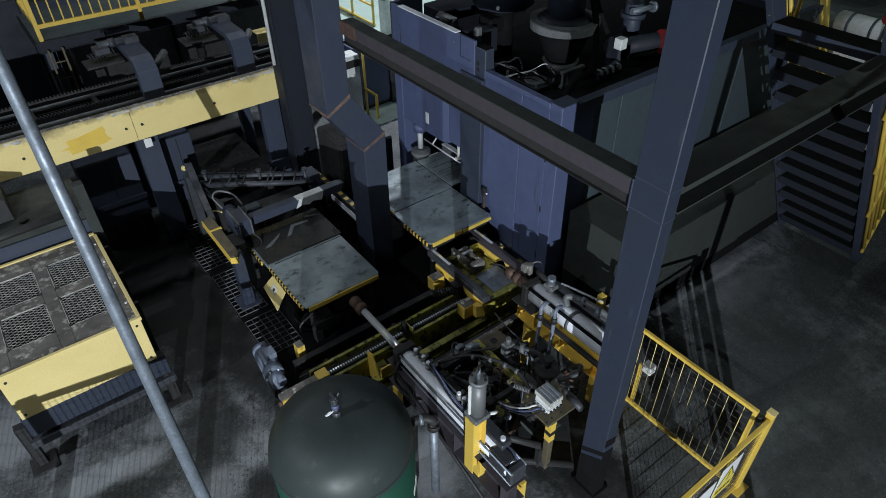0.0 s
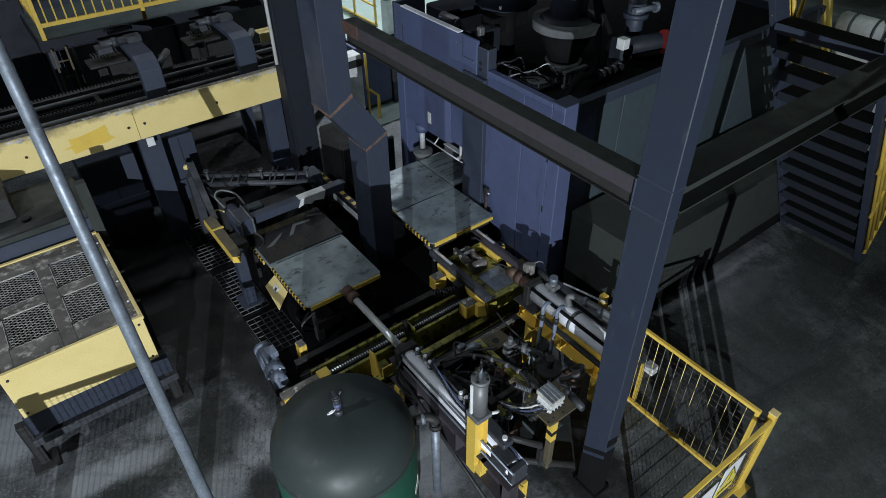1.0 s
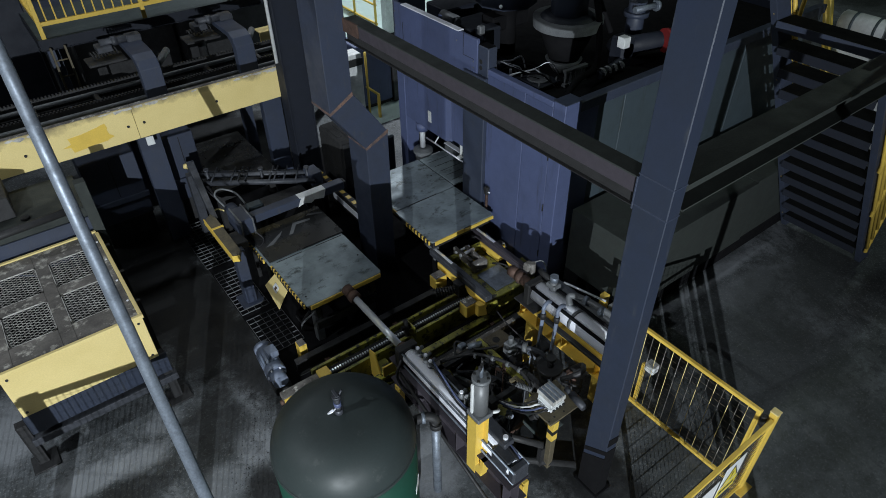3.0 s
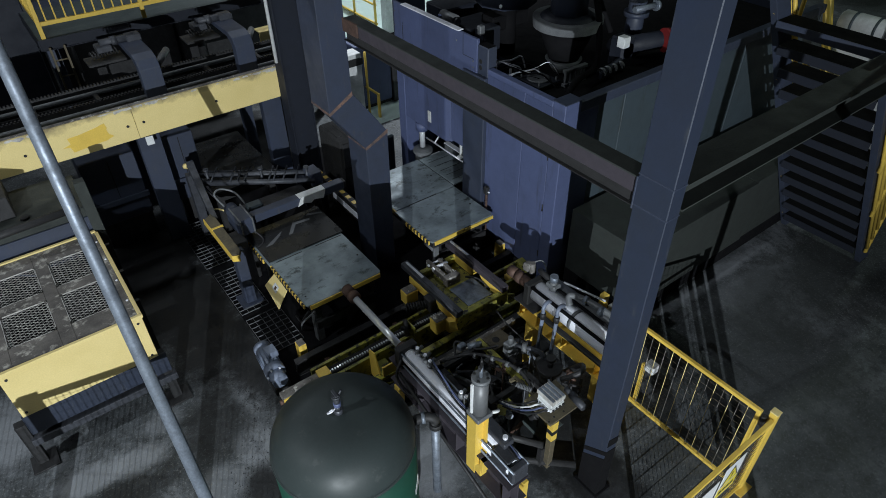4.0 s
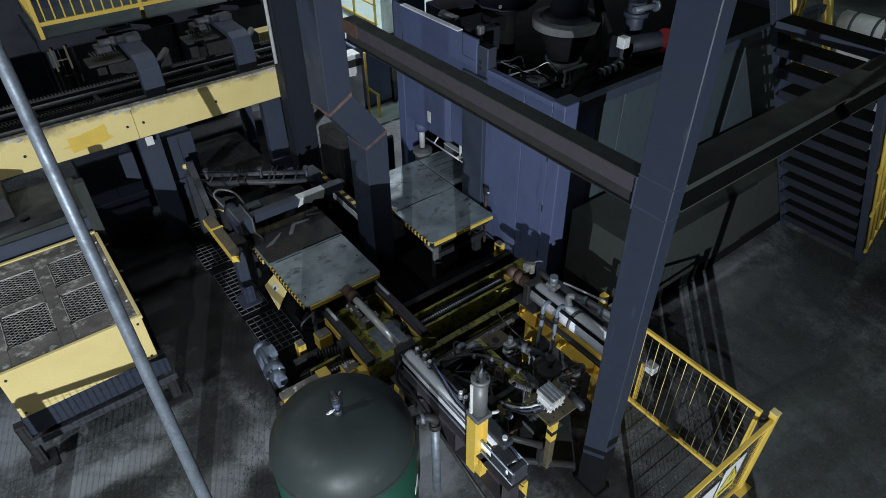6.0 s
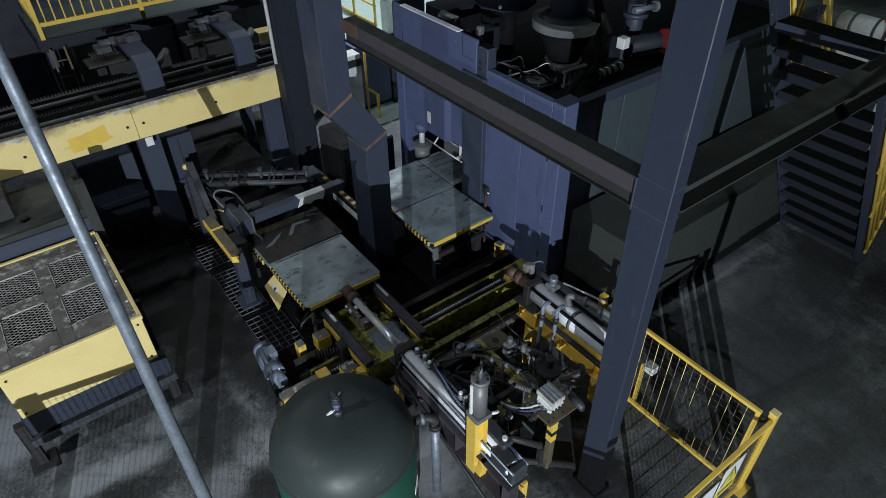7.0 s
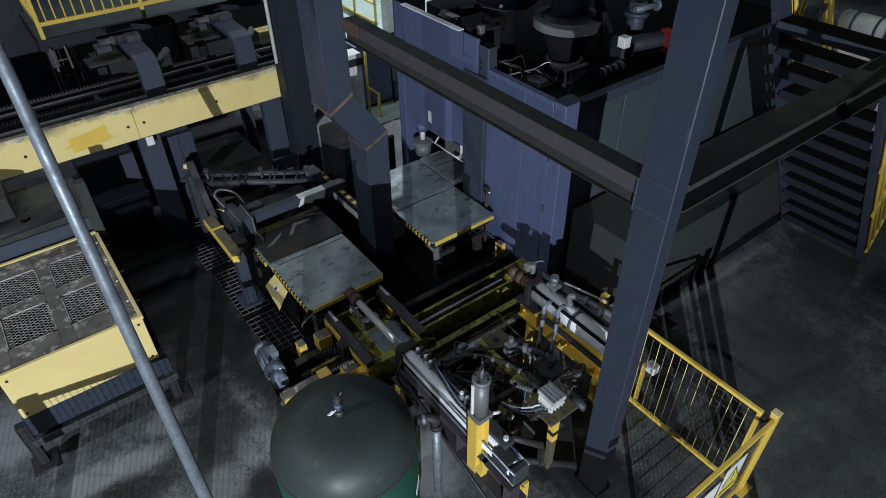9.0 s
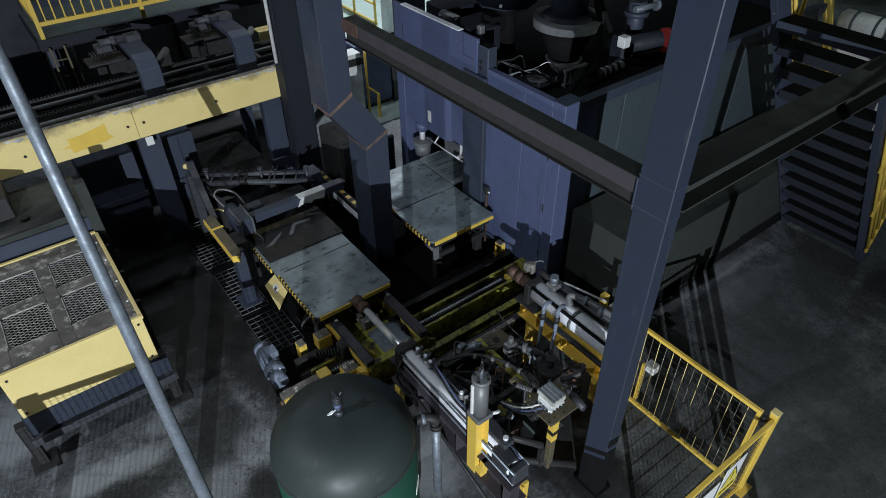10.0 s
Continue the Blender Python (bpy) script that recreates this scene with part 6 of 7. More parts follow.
def push_cylinder_b():
    x, z, r = 4.20, 0.84, 0.125
    y0, y1 = 2.55, 3.80
    c = thing("thick_push_cylinder", (x, 3.0, 0.0), "thick silver push cylinder on a yellow stand", "hydraulic cylinder", "push cylinders")
    part("barrel", rod((x, y0, z), (x, y1, z), r, 40), ALU, c, "scuffed silver barrel")
    part("barrel_band", rod((x, 3.16, z), (x, 3.20, z), r + 0.006, 40), GREY, c)
    part("side_tube", rod((x + 0.17, y0, z + 0.05), (x + 0.17, y1 - 0.1, z + 0.05), 0.10, 28), GREY, c)
    for dx, dz in ((-0.9, 0.95), (0.6, 1.2)):
        part("tie_rod", rod((x + dx * r, y0, z + dz * r), (x + dx * r, y1 + 0.02, z + dz * r), 0.02, 8), TAR, c)
    hd = part("head_block", box((x - 0.16, y1, z - 0.16), (x + 0.18, y1 + 0.09, z + 0.15), 0.012), BLACK, c, "black head block")
    part("gland", rod((x, y1 + 0.09, z), (x, y1 + 0.13, z), 0.09, 20), DARK, hd)
    part("rod_knuckle", Build().rod((x, 3.9, z), (x, 4.06, z), 0.07, 22).rod((x, 4.06, z), (x, 4.16, z), 0.078, 22, bevel=0.01).rod((x, 4.17, z), (x, 4.30, z), 0.072, 22, bevel=0.014), RUST, c, "rust-brown rod knuckle")
    va = part("top_valve", Build().rod((x + 0.05, 3.62, z + 0.12), (x + 0.05, 3.62, z + 0.26), 0.045, 14).box((x - 0.01, 3.55, z + 0.16), (x + 0.12, 3.70, z + 0.22), 0.02), GREY, c)
    part("valve_cap", Build().rod((x + 0.05, 3.62, z + 0.26), (x + 0.05, 3.62, z + 0.33), 0.05, 10), GALV, va, "dusty valve cap")
    part("air_pipe", Build().tube([(x + 0.08, 3.70, z + 0.2), (x + 0.08, 3.82, z + 0.22), (x + 0.14, 3.92, z + 0.16)], 0.035, 10), DARK, c)
    part("sensor", Build().box((x + 0.02, 4.02, 0.95), (x + 0.13, 4.12, 1.06), 0.02).rod((x + 0.08, 4.0, 0.94), (x + 0.08, 4.0, 1.1), 0.035, 10), SANDY, c, "dusty sensor head")
    part("sensor_wire", Build().tube([(x + 0.13, 4.07, 1.02), (x + 0.24, 4.0, 1.05), (x + 0.24, 3.9, 0.9), (x + 0.15, 3.88, 0.8)], 0.009, 6), GREY, c)
    part("manifold", Build().tube([(x + 0.0, 3.30, z + 0.14), (x + 0.05, 3.36, z + 0.22), (x + 0.14, 3.2, z + 0.22), (x + 0.20, 2.9, z + 0.20), (x + 0.20, 2.6, z + 0.2)], 0.038, 12, 5), GREY, c)
    for y in (3.22, 3.0, 2.76):
        part("union", rod((x + 0.14, y, z + 0.21), (x + 0.15, y - 0.05, z + 0.21), 0.055, 12), GALV, c)
    part("bypass_pipe", Build().rod((x + 0.16, 3.56, z + 0.22), (x + 0.30, 3.05, z + 0.22), 0.013, 8), CHROME, c)
    for dx, y in ((-0.13, 3.48), (-0.05, 3.34)):
        el = part("drop_pipe", Build().tube([(x + dx, y, z + 0.14), (x + dx - 0.06, y - 0.01, z + 0.17), (x + dx - 0.12, y - 0.02, z + 0.13), (x + dx - 0.13, y - 0.03, z), (x + dx - 0.19, y - 0.06, 0.35)], 0.023, 12, 4), MOTOR, c, "grey drop pipe")
        part("nut", rod((x + dx - 0.13, y - 0.03, z - 0.02), (x + dx - 0.13, y - 0.03, z + 0.06), 0.034, 8), DARK, el)
    st = part("stand_beam", Build().ibeam((x - 0.02, y0 - 0.1, 0.68), (x - 0.02, y1 + 0.14, 0.68), 0.32, 0.22), YELLOW, c, "yellow stand beam")
    part("stand_plate", box((x - 0.2, y1 - 0.15, 0.683), (x + 0.16, y1 + 0.2, 0.70), 0.003), DARK, st)
    for y in (3.9, 3.62, 3.2, 2.7):
        part("gusset", box((x - 0.17, y, 0.47), (x - 0.03, y + 0.012, 0.66), 0.002), YELLOW, st)
    part("cover_bar", box((x - 0.19, y0, 0.683), (x - 0.13, y1 - 0.2, 0.72), 0.004), BLACK, c)
    for y in (2.62, 3.7):
        part("leg", box((x - 0.14, y, 0.0), (x - 0.02, y + 0.12, 0.46), 0.005), YELLOW, c, "yellow leg")
    part("foot", box((x - 0.22, 3.55, 0.0), (x + 0.1, 3.95, 0.02), 0.003), DARK, c)
    p = thing("yellow_post", (4.62, 3.16, 0.0), "short bright yellow post behind the cylinder", "post")
    part("post", box((4.58, 3.12, 0.0), (4.66, 3.20, 1.02), 0.005), YELLOW, p)
    part("box", box((4.66, 2.98, 0.7), (4.80, 3.12, 0.86), 0.01), WHITE, p, "small pale box")


ROD_A = push_cylinder_a()
push_cylinder_b()


def bottle_cylinder():
    s = thing("upright_cylinder", (2.2, 2.6, 0.0), "grey upright air cylinder on a bright yellow post", "air cylinder")
    x, y = 2.28, 2.585
    post = part("post", Build().plate([(x - 0.09, y - 0.06, 0.56), (x - 0.09, y + 0.06, 0.56), (x - 0.082, y + 0.06, 0.56), (x - 0.082, y + 0.005, 0.56), (x + 0.05, y + 0.005, 0.56), (x + 0.05, y + 0.06, 0.56), (x + 0.058, y + 0.06, 0.56), (x + 0.058, y - 0.06, 0.56), (x + 0.05, y - 0.06, 0.56), (x + 0.05, y - 0.005, 0.56), (x - 0.082, y - 0.005, 0.56), (x - 0.082, y - 0.06, 0.56)], (0, 0, 0.77)), YELLOW, s, "bright yellow H-section post")
    part("lower_stub", box((x - 0.03, y - 0.11, 0.56), (x + 0.06, y - 0.06, 0.72), 0.003), YELLOW, post)
    part("bracket", box((x + 0.0, y - 0.05, 0.38), (x + 0.08, y + 0.05, 0.58), 0.004), YELLOW, s)
    part("seat", box((x - 0.085, y - 0.085, 1.33), (x + 0.085, y + 0.085, 1.38), 0.006), GREY, s)
    part("barrel", Build().rod((x, y, 1.38), (x, y, 1.80), 0.070, 32, bevel=0.006), SILVER, s)
    part("lid", Build().rod((x, y, 1.80), (x, y, 1.845), 0.083, 32, bevel=0.006), GREY, s)
    part("sensor_rail", box((x - 0.088, y + 0.005, 1.40), (x - 0.068, y + 0.03, 1.78), 0.003), WHITE, s, "white sensor rail")
    for k in range(4):
        a = k * math.pi / 2 + 0.5
        part("screw", rod((x + 0.062 * math.cos(a), y + 0.062 * math.sin(a), 1.845), (x + 0.062 * math.cos(a), y + 0.062 * math.sin(a), 1.855), 0.014, 8), BLACK, s)
    st = part("stem", rod((x, y, 1.845), (x, y, 1.97), 0.017, 14), GALV, s)
    part("stem_cap", Build().rod((x - 0.04, y - 0.02, 1.965), (x + 0.045, y + 0.03, 1.98), 0.016, 8).rod((x + 0.02, y + 0.02, 1.98), (x + 0.02, y + 0.02, 2.02), 0.011, 8).rod((x - 0.03, y - 0.02, 1.98), (x - 0.04, y - 0.02, 2.01), 0.012, 8), DARK, st)
    part("elbow", Build().tube([(x + 0.09, y - 0.06, 1.35), (x + 0.13, y - 0.08, 1.35), (x + 0.16, y - 0.07, 1.33)], 0.016, 10), WHITE, s)


bottle_cylinder()


def valve_bench():
    b = thing("valve_bench", (3.2, 2.6, 0.0), "small sand-brown steel bench on a yellow leg", "bench")
    part("top", box((3.0, 2.36, 0.775), (3.44, 2.74, 0.80), 0.004), GRIME, b)
    leg = part("leg", box((3.05, 2.36, 0.0), (3.12, 2.43, 0.775), 0.004), GRIME, b, "grimy leg, yellow and black near the top")
    part("yellow_band", box((3.048, 2.358, 0.48), (3.122, 2.432, 0.77), 0.001), YELLOW, leg)
    part("band", box((3.046, 2.356, 0.58), (3.124, 2.434, 0.64), 0.001), BLACK, leg)
    part("leg", box((3.36, 2.66, 0.0), (3.43, 2.73, 0.775), 0.004), YELLOW, b)
    part("side_rail", Build().box((3.12, 2.74, 0.76), (3.155, 3.03, 0.80), 0.003).box((3.06, 2.995, 0.76), (3.12, 3.03, 0.80), 0.003), GRIME, b)
    for x, y in ((3.02, 2.40), (3.1, 2.41), (3.22, 2.40), (3.40, 2.45)):
        part("hole", rod((x, y, 0.80), (x, y, 0.802), 0.012, 8), BLACK, b)
    v = thing("valve_island", (3.2, 2.56, 0.80), "white pneumatic valve island with grey solenoids", "valve island")
    part("base", Build().box((3.10, 2.46, 0.80), (3.29, 2.66, 0.845), 0.006), WHITE, v)
    part("body", Build().box((3.105, 2.465, 0.85), (3.285, 2.66, 0.895), 0.008), WHITE, v)
    for i in range(4):
        so = part("solenoid", box((3.108 + i * 0.045, 2.45, 0.90), (3.148 + i * 0.045, 2.68, 0.955), 0.005), SCREEN, v, "pale solenoid block")
        part("cap", box((3.112 + i * 0.045, 2.46, 0.955), (3.144 + i * 0.045, 2.67, 0.960), 0.002), GALV, so)
        part("port", Build().rod((3.128 + i * 0.045, 2.46, 0.825), (3.128 + i * 0.045, 2.445, 0.825), 0.013, 8), BLACK, v)
        part("port", Build().rod((3.10, 2.49 + i * 0.045, 0.825), (3.08, 2.49 + i * 0.045, 0.825), 0.014, 8), ALU, v)
    for i in range(4):
        part("hose", Build().tube([(3.09, 2.49 + i * 0.045, 0.825), (3.03, 2.50 + i * 0.05, 0.85), (3.0, 2.56 + i * 0.05, 0.78), (2.98, 2.75 + i * 0.05, 0.60), (2.92, 2.95 + i * 0.05, 0.55)], 0.010, 8, 5), (RUBBER, BLUE, WHITE, RUBBER)[i], v)
    part("spring_hose", Build().spring((3.12, 2.76, 0.85), (3.06, 2.92, 0.83), 0.024, 0.006, 10), GREY, v)
    part("silencer", Build().rod((3.41, 2.56, 0.85), (3.40, 2.47, 0.85), 0.032, 16).rod((3.40, 2.48, 0.85), (3.38, 2.28, 0.85), 0.042, 18, bevel=0.006), ARM, v)
    # air preparation pipes behind the bench
    a = thing("air_manifold", (3.3, 3.1, 0.0), "grey dusty air pipes with unions and a valve", "pipework")
    part("main_pipe", Build().tube([(2.72, 3.78, 0.62), (3.0, 3.62, 0.70), (3.15, 3.30, 0.80), (3.2, 3.0, 0.84), (3.15, 2.8, 0.84)], 0.020, 12, 5), DARK, a)
    for x, y, z in ((3.03, 3.56, 0.71), (3.12, 3.38, 0.77), (3.17, 3.2, 0.81), (3.2, 3.05, 0.83)):
        part("union", Build().rod((x, y, z), (x + 0.008, y - 0.035, z + 0.005), 0.031, 10), GREY, a)
    part("elbow", Build().tube([(3.42, 3.42, 0.30), (3.42, 3.42, 0.66), (3.46, 3.36, 0.74), (3.56, 3.22, 0.76), (3.64, 3.10, 0.70), (3.66, 3.06, 0.50), (3.66, 3.06, 0.0)], 0.028, 12, 4), ARM, a, "grey swept elbow")
    part("flange", rod((3.50, 3.30, 0.75), (3.53, 3.26, 0.755), 0.065, 18), GREY, a)
    vb = part("ball_valve", Build().rod((3.62, 2.98, 0.42), (3.62, 2.98, 0.60), 0.10, 20).rod((3.62, 2.98, 0.60), (3.62, 2.98, 0.66), 0.14, 24).rod((3.62, 2.98, 0.66), (3.62, 2.98, 0.76), 0.035, 10).rod((3.62, 2.98, 0.76), (3.62, 2.98, 0.80), 0.055, 12), DARK, a)
    part("stem_foot", rod((3.62, 2.98, 0.0), (3.62, 2.98, 0.42), 0.05, 12), DARK, vb)
    part("tee", Build().box((3.36, 3.36, 0.62), (3.50, 3.48, 0.78), 0.02).rod((3.43, 3.42, 0.78), (3.43, 3.42, 0.86), 0.03, 10), GREY, a)
    part("pale_valve", Build().rod((3.08, 3.74, 0.66), (3.22, 3.66, 0.69), 0.036, 14).box((2.98, 3.75, 0.62), (3.08, 3.82, 0.70), 0.015), GALV, a, "pale green-grey valve body")
    for k in range(5):
        q = Vector((2.62 + k * 0.13, 3.55 - k * 0.05, 0.05))
        part("floor_bar", Build().box(q, q + Vector((0.05, 0.7, 0.08)), 0.004, Matrix.Rotation(radians(-30 + k * 17), 3, "Z")), (DARK, RUST, DARK, GREY, DARK)[k], a)
    part("cradle", Build().box((2.8, 3.0, 0.0), (2.9, 3.1, 0.62), 0.004).box((2.62, 3.02, 0.50), (3.3, 3.08, 0.58), 0.004), DARK, a)
    part("thick_hose", Build().tube([(3.55, 2.75, 0.70), (3.68, 2.62, 0.84), (3.80, 2.70, 0.80), (3.86, 2.9, 0.5), (3.8, 3.1, 0.2), (3.6, 3.3, 0.06)], 0.03, 10, 5), RUBBER, a)
    part("plate", box((2.94, 2.98, 0.288), (3.18, 3.24, 0.30), 0.003), OILY, a, "oily olive drip plate")
    part("plate_leg", box((3.04, 3.08, 0.0), (3.08, 3.12, 0.288), 0.003), DARK, a)
    rnd = random.Random(21)
    for k in range(9):
        p = Vector((rnd.uniform(2.65, 3.8), rnd.uniform(2.75, 3.75), rnd.uniform(0.25, 0.7)))
        q = [p]
        for _ in range(3):
            q.append(q[-1] + Vector((rnd.uniform(-0.25, 0.25), rnd.uniform(-0.3, 0.3), rnd.uniform(-0.12, 0.12))))
        for v in q:
            v.z = max(0.05, v.z)
        part("thin_hose", Build().tube(q, rnd.choice((0.007, 0.010, 0.014)), 6, 5), rnd.choice((RUBBER, RUBBER, DARK, DARK, ARM)), a)
    for k in range(24):
        p = Vector((rnd.uniform(2.62, 3.85), rnd.uniform(2.7, 3.8), 0))
        h = rnd.uniform(0.25, 0.72)
        d = Vector((rnd.uniform(-1, 1), rnd.uniform(-1, 1), rnd.uniform(-0.3, 0.3))).normalized() * rnd.uniform(0.05, 0.13)
        c = p + Vector((0, 0, h))
        r = rnd.uniform(0.014, 0.034)
        b2 = Build().rod(c - d, c + d, r, 10).rod(c + d * 0.3, c + d * 0.55, r * 1.5, 8)
        b2.rod(p, c, 0.010, 6)
        part("fitting", b2, rnd.choice((DARK, GREY, DARK, DARK, RUST, ARM, GALV)), a)
    for k in range(10):
        p = Vector((rnd.uniform(2.6, 3.7), rnd.uniform(2.7, 3.7), 0))
        e = Vector((rnd.uniform(-0.4, 0.4), rnd.uniform(-0.4, 0.4), 0))
        z = rnd.uniform(0.05, 0.45)
        part("angle_bar", Build().rod(p + Vector((0, 0, z)), p + e + Vector((0, 0, z)), rnd.uniform(0.015, 0.03), 4).rod(p, p + Vector((0, 0, z)), 0.015, 4), rnd.choice((DARK, DARK, OILY, RUST)), a)
    fr = thing("bench_frame", (3.3, 3.3, 0.0), "oily dark olive angle-iron frame behind the bench", "frame")
    for x0, y0, x1, y1, z in ((3.30, 2.98, 3.36, 3.86, 0.52), (2.74, 3.14, 2.80, 3.86, 0.44), (2.74, 3.80, 3.36, 3.86, 0.44), (2.86, 3.36, 3.60, 3.42, 0.36), (3.52, 2.86, 3.58, 3.60, 0.34)):
        part("angle_bar", Build().box((x0, y0, z), (x1, y1, z + 0.008), 0).box((x0, y0, z - 0.06), (x0 + 0.008, y1, z), 0) if y1 - y0 > x1 - x0 else Build().box((x0, y0, z), (x1, y1, z + 0.008), 0).box((x0, y0, z - 0.06), (x1, y0 + 0.008, z), 0), OILY if z > 0.5 else DARK, fr)
        for x, y in ((x0 + 0.01, y0 + 0.01), (x1 - 0.045, y1 - 0.045)):
            part("foot", box((x, y, 0.0), (x + 0.035, y + 0.035, z - 0.001), 0.002), DARK, fr)
    part("drip_tray", Build().box((3.18, 2.60, 0.10), (3.52, 2.98, 0.11), 0.002).box((3.18, 2.60, 0.11), (3.19, 2.98, 0.15), 0), TREADPLATE, fr, "grimy grey-green tray")
    part("tray_leg", box((3.30, 2.74, 0.0), (3.36, 2.80, 0.10), 0.002), DARK, fr)
    # yellow plate behind, next to the track
    y = thing("gusset_frame", (3.65, 3.75, 0.0), "oily green-yellow gusset plate beside the track", "bracket")
    part("plate", Build().plate([(3.46, 3.70, 0.36), (3.72, 3.70, 0.36), (3.76, 3.76, 0.36), (3.74, 3.93, 0.36), (3.46, 3.93, 0.36)], (0, 0, 0.02), 0.003), GRIME, y)
    part("hole_pad", rod((3.58, 3.82, 0.38), (3.58, 3.82, 0.384), 0.045, 14), BLACK, y)
    part("leg", box((3.47, 3.71, 0.0), (3.53, 3.77, 0.36), 0.003), OILY, y)
    part("leg", box((3.66, 3.85, 0.0), (3.72, 3.91, 0.36), 0.003), OILY, y)
    part("rail", box((2.55, 3.93, 0.30), (4.0, 3.99, 0.37), 0.004), SANDY, y)
    w = thing("curved_bracket", (3.86, 3.55, 0.0), "yellow hooked bracket plate", "bracket")
    part("hook", Build().plate([(3.80, 3.56, 0.02), (3.80, 3.56, 0.50), (3.86, 3.56, 0.56), (3.96, 3.56, 0.54), (3.96, 3.56, 0.46), (3.90, 3.56, 0.42), (3.92, 3.56, 0.02)], (0, 0.015, 0), 0.002), YELLOW, w)
    # junk beams on the floor under the bench
    f = thing("floor_frame", (2.9, 2.6, 0.0), "dark welded angle-iron frame on the floor", "frame")
    for p, q in (((2.55, 2.9, 0.05), (3.3, 2.2, 0.05)), ((2.62, 3.05, 0.32), (3.05, 2.45, 0.32)), ((2.55, 2.5, 0.18), (3.2, 2.95, 0.18))):
        part("angle_bar", Build().rod(p, q, 0.045, 4), DARK, f)
    part("foot", box((2.58, 2.85, 0.0), (2.66, 2.93, 0.3), 0.003), DARK, f)
    part("foot", box((3.0, 2.42, 0.0), (3.06, 2.48, 0.3), 0.003), DARK, f)


valve_bench()

# ---- safety fence ----


def fence():
    f = thing("safety_fence", (4.4, 1.8, 0), "yellow framed wire mesh safety fence panel", "fence", "safety fence panels")
    x, y0, y1, zt = 4.40, 1.12, 2.62, 1.21
    part("top_rail", box((x - 0.02, y0, zt - 0.04), (x + 0.02, y1, zt), 0.003), YELLOW, f)
    part("bottom_rail", box((x - 0.02, y0, 0.05), (x + 0.02, y1, 0.09), 0.003), YELLOW, f)
    part("end_bar", box((x - 0.02, y0, 0.09), (x + 0.02, y0 + 0.04, zt - 0.04), 0.003), YELLOW, f)
    part("end_bar", box((x - 0.02, y1 - 0.04, 0.0), (x + 0.02, y1, zt - 0.04), 0.003), YELLOW, f)
    for i in range(1, 17):
        y = y0 + 0.04 + i * 0.0835
        part("wire", rod((x, y, 0.09), (x, y, zt - 0.04), 0.0030, 5), CREAM if i % 2 else SANDY, f)
    for i in range(1, 13):
        z = 0.09 + i * 0.085
        part("cross_wire", rod((x + 0.005, y0 + 0.04, z), (x + 0.005, y1 - 0.04, z), 0.0018, 5), GRIME, f)
    for k in range(2):
        part("hinge", rod((x, y0 - 0.03, 0.3 + k * 0.75), (x, y0 - 0.03, 0.42 + k * 0.75), 0.025, 10), DARK, f)
    p = thing("fence_post", (4.47, 1.04, 0), "square yellow fence post with capped top", "post")
    part("post", box((4.435, 1.0, 0.01), (4.505, 1.07, 1.22), 0.004), YELLOW, p)
    part("cap", box((4.43, 0.995, 1.22), (4.51, 1.075, 1.235), 0.004), CREAM, p)
    part("base_plate", box((4.37, 0.94, 0), (4.57, 1.13, 0.01), 0.002), YELLOW, p)
    part("hinge_pin", Build().rod((4.42, 1.08, 1.0), (4.42, 1.08, 1.16), 0.02, 10), DARK, p)
    g = thing("safety_gate", (3.8, 1.02, 0), "yellow framed wire mesh gate with a warning sign", "gate", "safety fence panels")
    yg, xa, xb, z0, z1 = 1.02, 2.95, 4.42, 0.08, 1.17
    part("top_rail", box((xa, yg - 0.02, z1 - 0.04), (xb, yg + 0.02, z1), 0.003), YELLOW, g)
    part("bottom_rail", box((xa, yg - 0.02, z0), (xb, yg + 0.02, z0 + 0.04), 0.003), YELLOW, g)
    part("stile", box((xa, yg - 0.02, z0 + 0.04), (xa + 0.04, yg + 0.02, z1 - 0.04), 0.003), YELLOW, g)
    part("stile", box((xb - 0.04, yg - 0.02, z0 + 0.04), (xb, yg + 0.02, z1 - 0.04), 0.003), YELLOW, g)
    part("foot", box((xa, yg - 0.03, 0.0), (xa + 0.04, yg + 0.03, z0), 0.003), YELLOW, g)
    n = 24
    for i in range(1, n):
        x = xa + 0.04 + (xb - xa - 0.08) * i / n
        part("mesh_wire", rod((x, yg + 0.003, z0 + 0.04), (x, yg + 0.003, z1 - 0.04), 0.0026, 5), SANDY, g)
    for i in range(1, 17):
        z = z0 + 0.04 + (z1 - z0 - 0.08) * i / 17
        part("cross_wire", rod((xa + 0.04, yg - 0.003, z), (xb - 0.04, yg - 0.003, z), 0.0026, 5), SANDY, g)
    # warning sign: white board, yellow triangle, plain bars for the small writing
    sx, sz = 3.90, 0.80
    sg = part("sign", box((sx - 0.15, yg - 0.028, sz - 0.27), (sx + 0.15, yg - 0.022, sz + 0.24), 0.002), SIGN, g, "white warning sign with yellow triangle")
    tri = [(sx - 0.13, yg - 0.029, sz - 0.06), (sx + 0.13, yg - 0.029, sz - 0.06), (sx, yg - 0.029, sz + 0.19)]
    part("triangle_border", Build().plate(tri, (0, -0.001, 0)), BLACK, sg)
    mid = Vector((sx, yg - 0.031, sz + 0.023))
    part("triangle", Build().plate([mid + (Vector(q) - mid) * 0.78 for q in [(a, yg - 0.031, c) for a, b, c in tri]], (0, -0.001, 0)), SIGNY, sg)
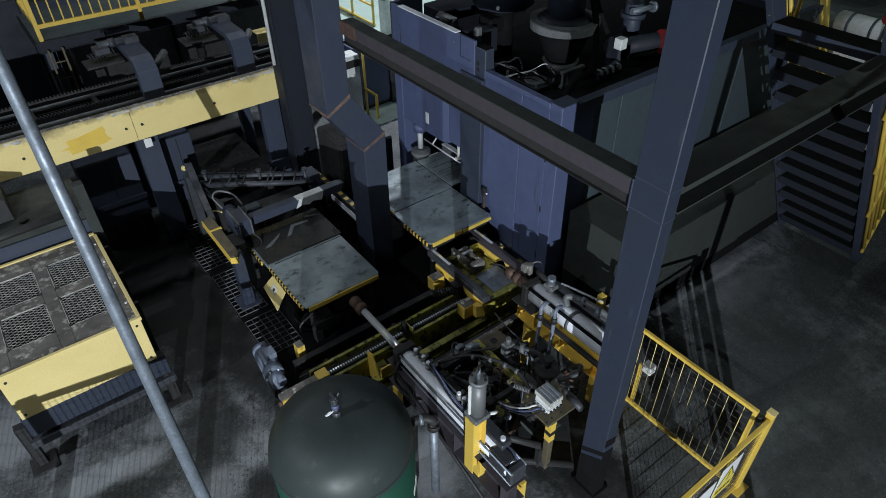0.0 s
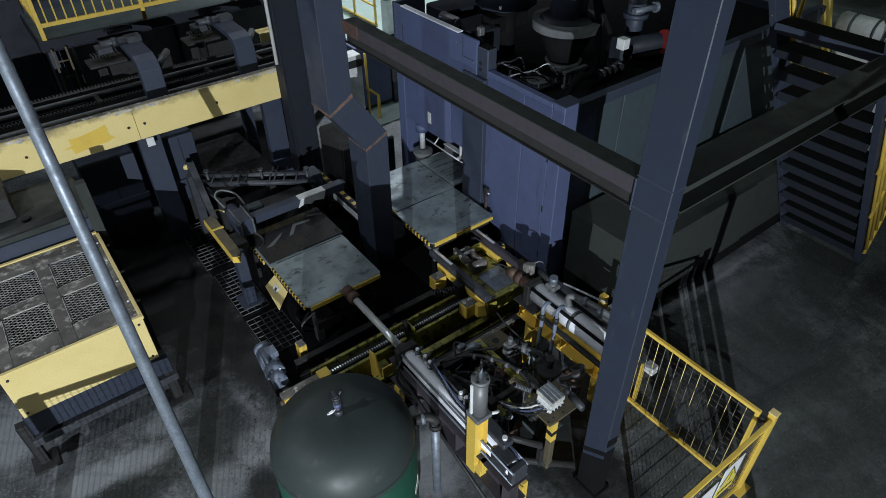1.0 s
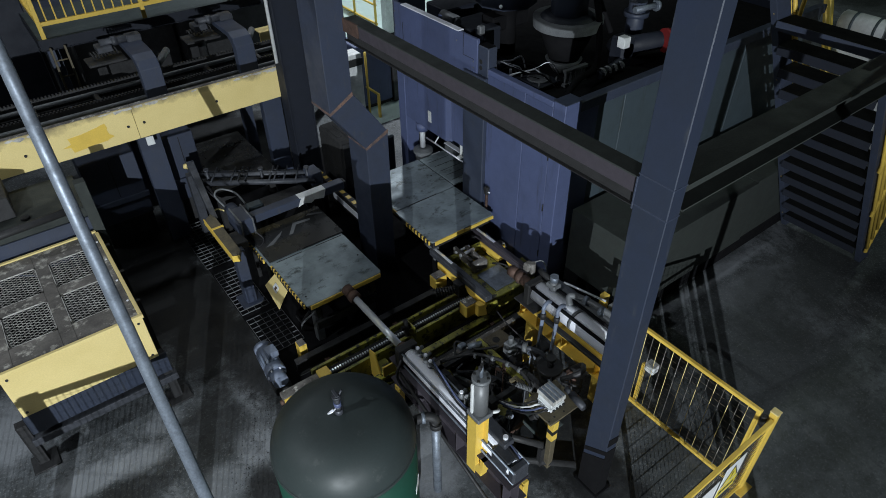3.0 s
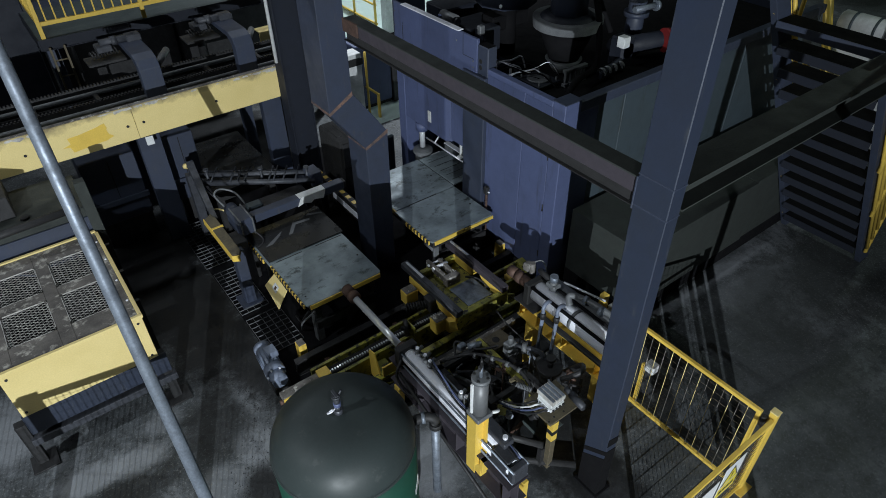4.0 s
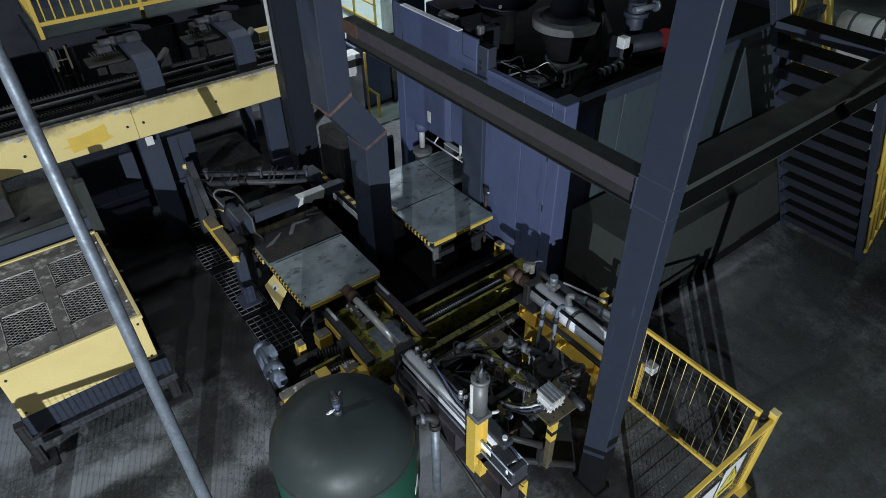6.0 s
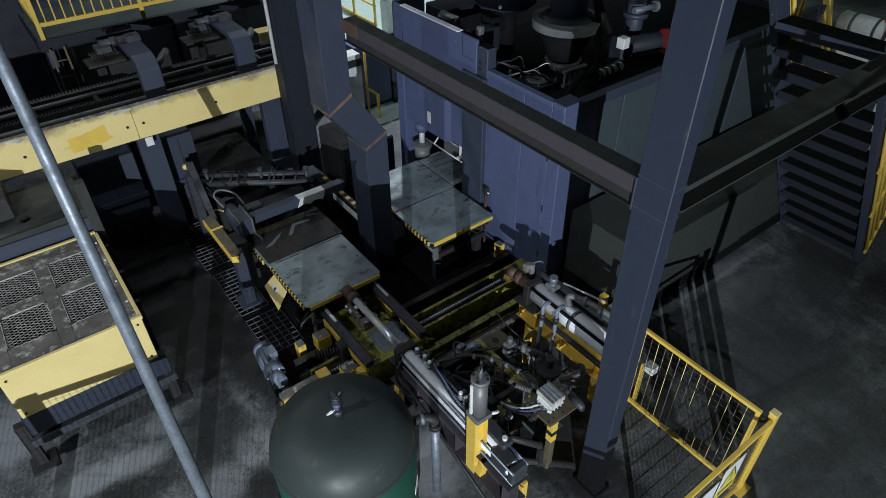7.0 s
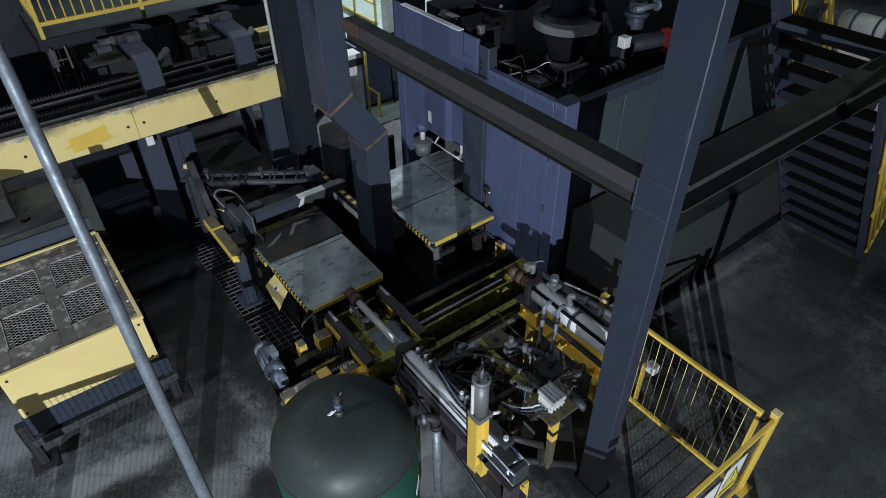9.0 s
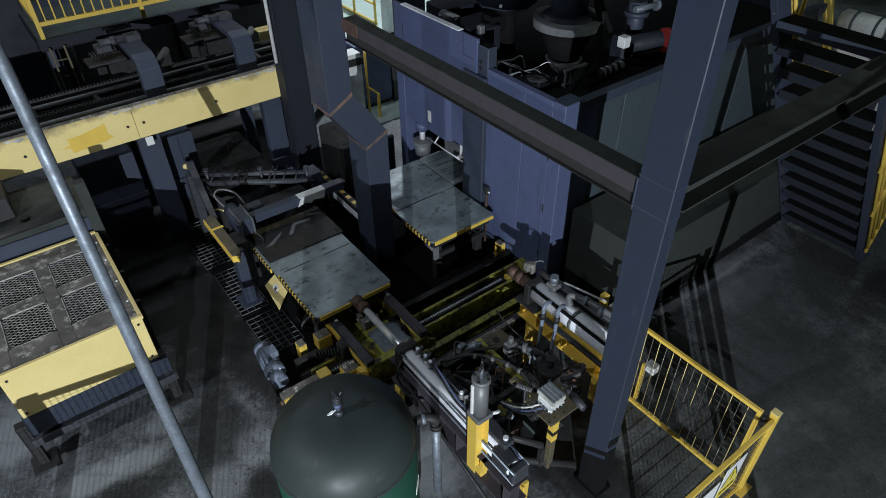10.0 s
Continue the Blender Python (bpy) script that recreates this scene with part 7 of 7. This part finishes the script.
    part("mark", Build().plate([(sx - 0.006, yg - 0.033, sz + 0.0), (sx + 0.006, yg - 0.033, sz + 0.0), (sx + 0.012, yg - 0.033, sz + 0.09), (sx - 0.012, yg - 0.033, sz + 0.09)], (0, -0.001, 0)).box((sx - 0.008, yg - 0.034, sz - 0.035), (sx + 0.008, yg - 0.033, sz - 0.018), 0), BLACK, sg)
    part("band", box((sx - 0.15, yg - 0.030, sz - 0.25), (sx + 0.15, yg - 0.0285, sz - 0.09), 0), SIGNY, sg)
    for i in range(4):
        part("text_bar", box((sx - 0.115 + i * 0.06, yg - 0.032, sz - 0.19), (sx - 0.07 + i * 0.06, yg - 0.0305, sz - 0.145), 0), BLACK, sg)
    part("sign", box((3.42, yg - 0.028, 0.4), (3.70, yg - 0.022, 0.92), 0.002), SIGN, g)
    j = thing("junction_box", (4.42, 2.35, 0.0), "small white junction box on a yellow post", "junction box")
    part("post", box((4.44, 2.36, 0), (4.48, 2.40, 0.66), 0.004), YELLOW, j)
    part("box", box((4.43, 2.24, 0.60), (4.53, 2.358, 0.70), 0.008), WHITE, j)
    part("lid", box((4.433, 2.243, 0.70), (4.527, 2.355, 0.712), 0.004), WHITE, j)


fence()


def side_yard_fence():
    f = thing("safety_fence", (-2.1, 2.0, 0), "yellow wire mesh fence panel beside the sand box", "fence", "safety fence panels")
    y, zt = 2.0, 1.84
    x = -2.1
    part("top_rail", box((x, y - 0.025, zt - 0.06), (x + 1.0, y + 0.025, zt), 0.003), YELLOW, f)
    part("bottom_rail", box((x, y - 0.02, 0.08), (x + 1.0, y + 0.02, 0.13), 0.003), YELLOW, f)
    part("post", box((x - 0.06, y - 0.03, 0), (x, y + 0.03, zt + 0.03), 0.003), YELLOW, f)
    part("post", box((x + 1.0, y - 0.03, 0), (x + 1.06, y + 0.03, zt + 0.03), 0.003), YELLOW, f)
    for i in range(1, 22):
        part("wire", rod((x + i / 22, y, 0.13), (x + i / 22, y, zt - 0.05), 0.0026, 5), CREAM, f)
    for i in range(1, 22):
        part("cross_wire", rod((x, y + 0.005, 0.13 + i * 0.077), (x + 1.0, y + 0.005, 0.13 + i * 0.077), 0.0015, 5), CREAM, f)
    turn = -40.0
    dx, dy = 1.12 * math.cos(radians(turn)), 1.12 * math.sin(radians(turn))
    for k in (-1, 1):
        copy_thing(f, pose(-2.1 + k * dx, 2.0 + k * dy, 0, 0, 0, turn))
    f.rotation_euler = (0, 0, radians(turn))


side_yard_fence()


def pipe_post():
    c = thing("pipe_post", (1.81, -1.50, 0), "slender dark steel pipe post of the hall frame", "post")
    part("pipe", rod((1.81, -1.50, 0.02), (1.81, -1.50, 10.98), 0.035, 16), NAVY, c)
    part("base_plate", box((1.71, -1.60, 0), (1.91, -1.40, 0.02), 0.003), DARK, c)


pipe_post()


def motions():
    # the cart runs over from the press table to the sliding table
    cart = [(0.0, 0.0), (2.9, 0.0), (3.3, -0.03), (3.5, -0.10), (3.8, -0.28), (4.0, -0.46), (4.5, -0.87), (5.0, -1.28), (5.3, -1.49), (5.5, -1.595), (5.7, -1.66), (6.1, -1.71), (6.5, -1.72), (10.0, -1.72)]
    walk(CART, [(t, pose(4.2 + d, 4.8, 0.30)) for t, d in cart])
    # the piston first reaches the table, later draws it out
    ram = [(0.0, -0.22), (0.2, -0.19), (0.4, -0.12), (0.6, -0.05), (0.8, -0.01), (1.0, 0.0), (8.5, 0.0), (8.8, -0.025), (9.0, -0.055), (9.5, -0.14), (10.0, -0.225)]
    walk(ROD_A, [(t, pose(0, d, 0)) for t, d in ram])
    table = [(0.0, 0.0), (8.5, 0.0), (8.8, -0.025), (9.0, -0.055), (9.5, -0.14), (10.0, -0.225)]
    walk(TABLE_A, [(t, pose(2.42, 6.2 + d, 0.55)) for t, d in table])
    # the mould frame lifts
    lift = [(0.0, 0.0), (6.0, 0.0), (6.6, 0.03), (7.0, 0.11), (7.4, 0.15), (7.7, 0.16), (10.0, 0.16)]
    walk(BOLSTER, [(t, pose(4.95, 7.2, 0.80 + d)) for t, d in lift])


motions()
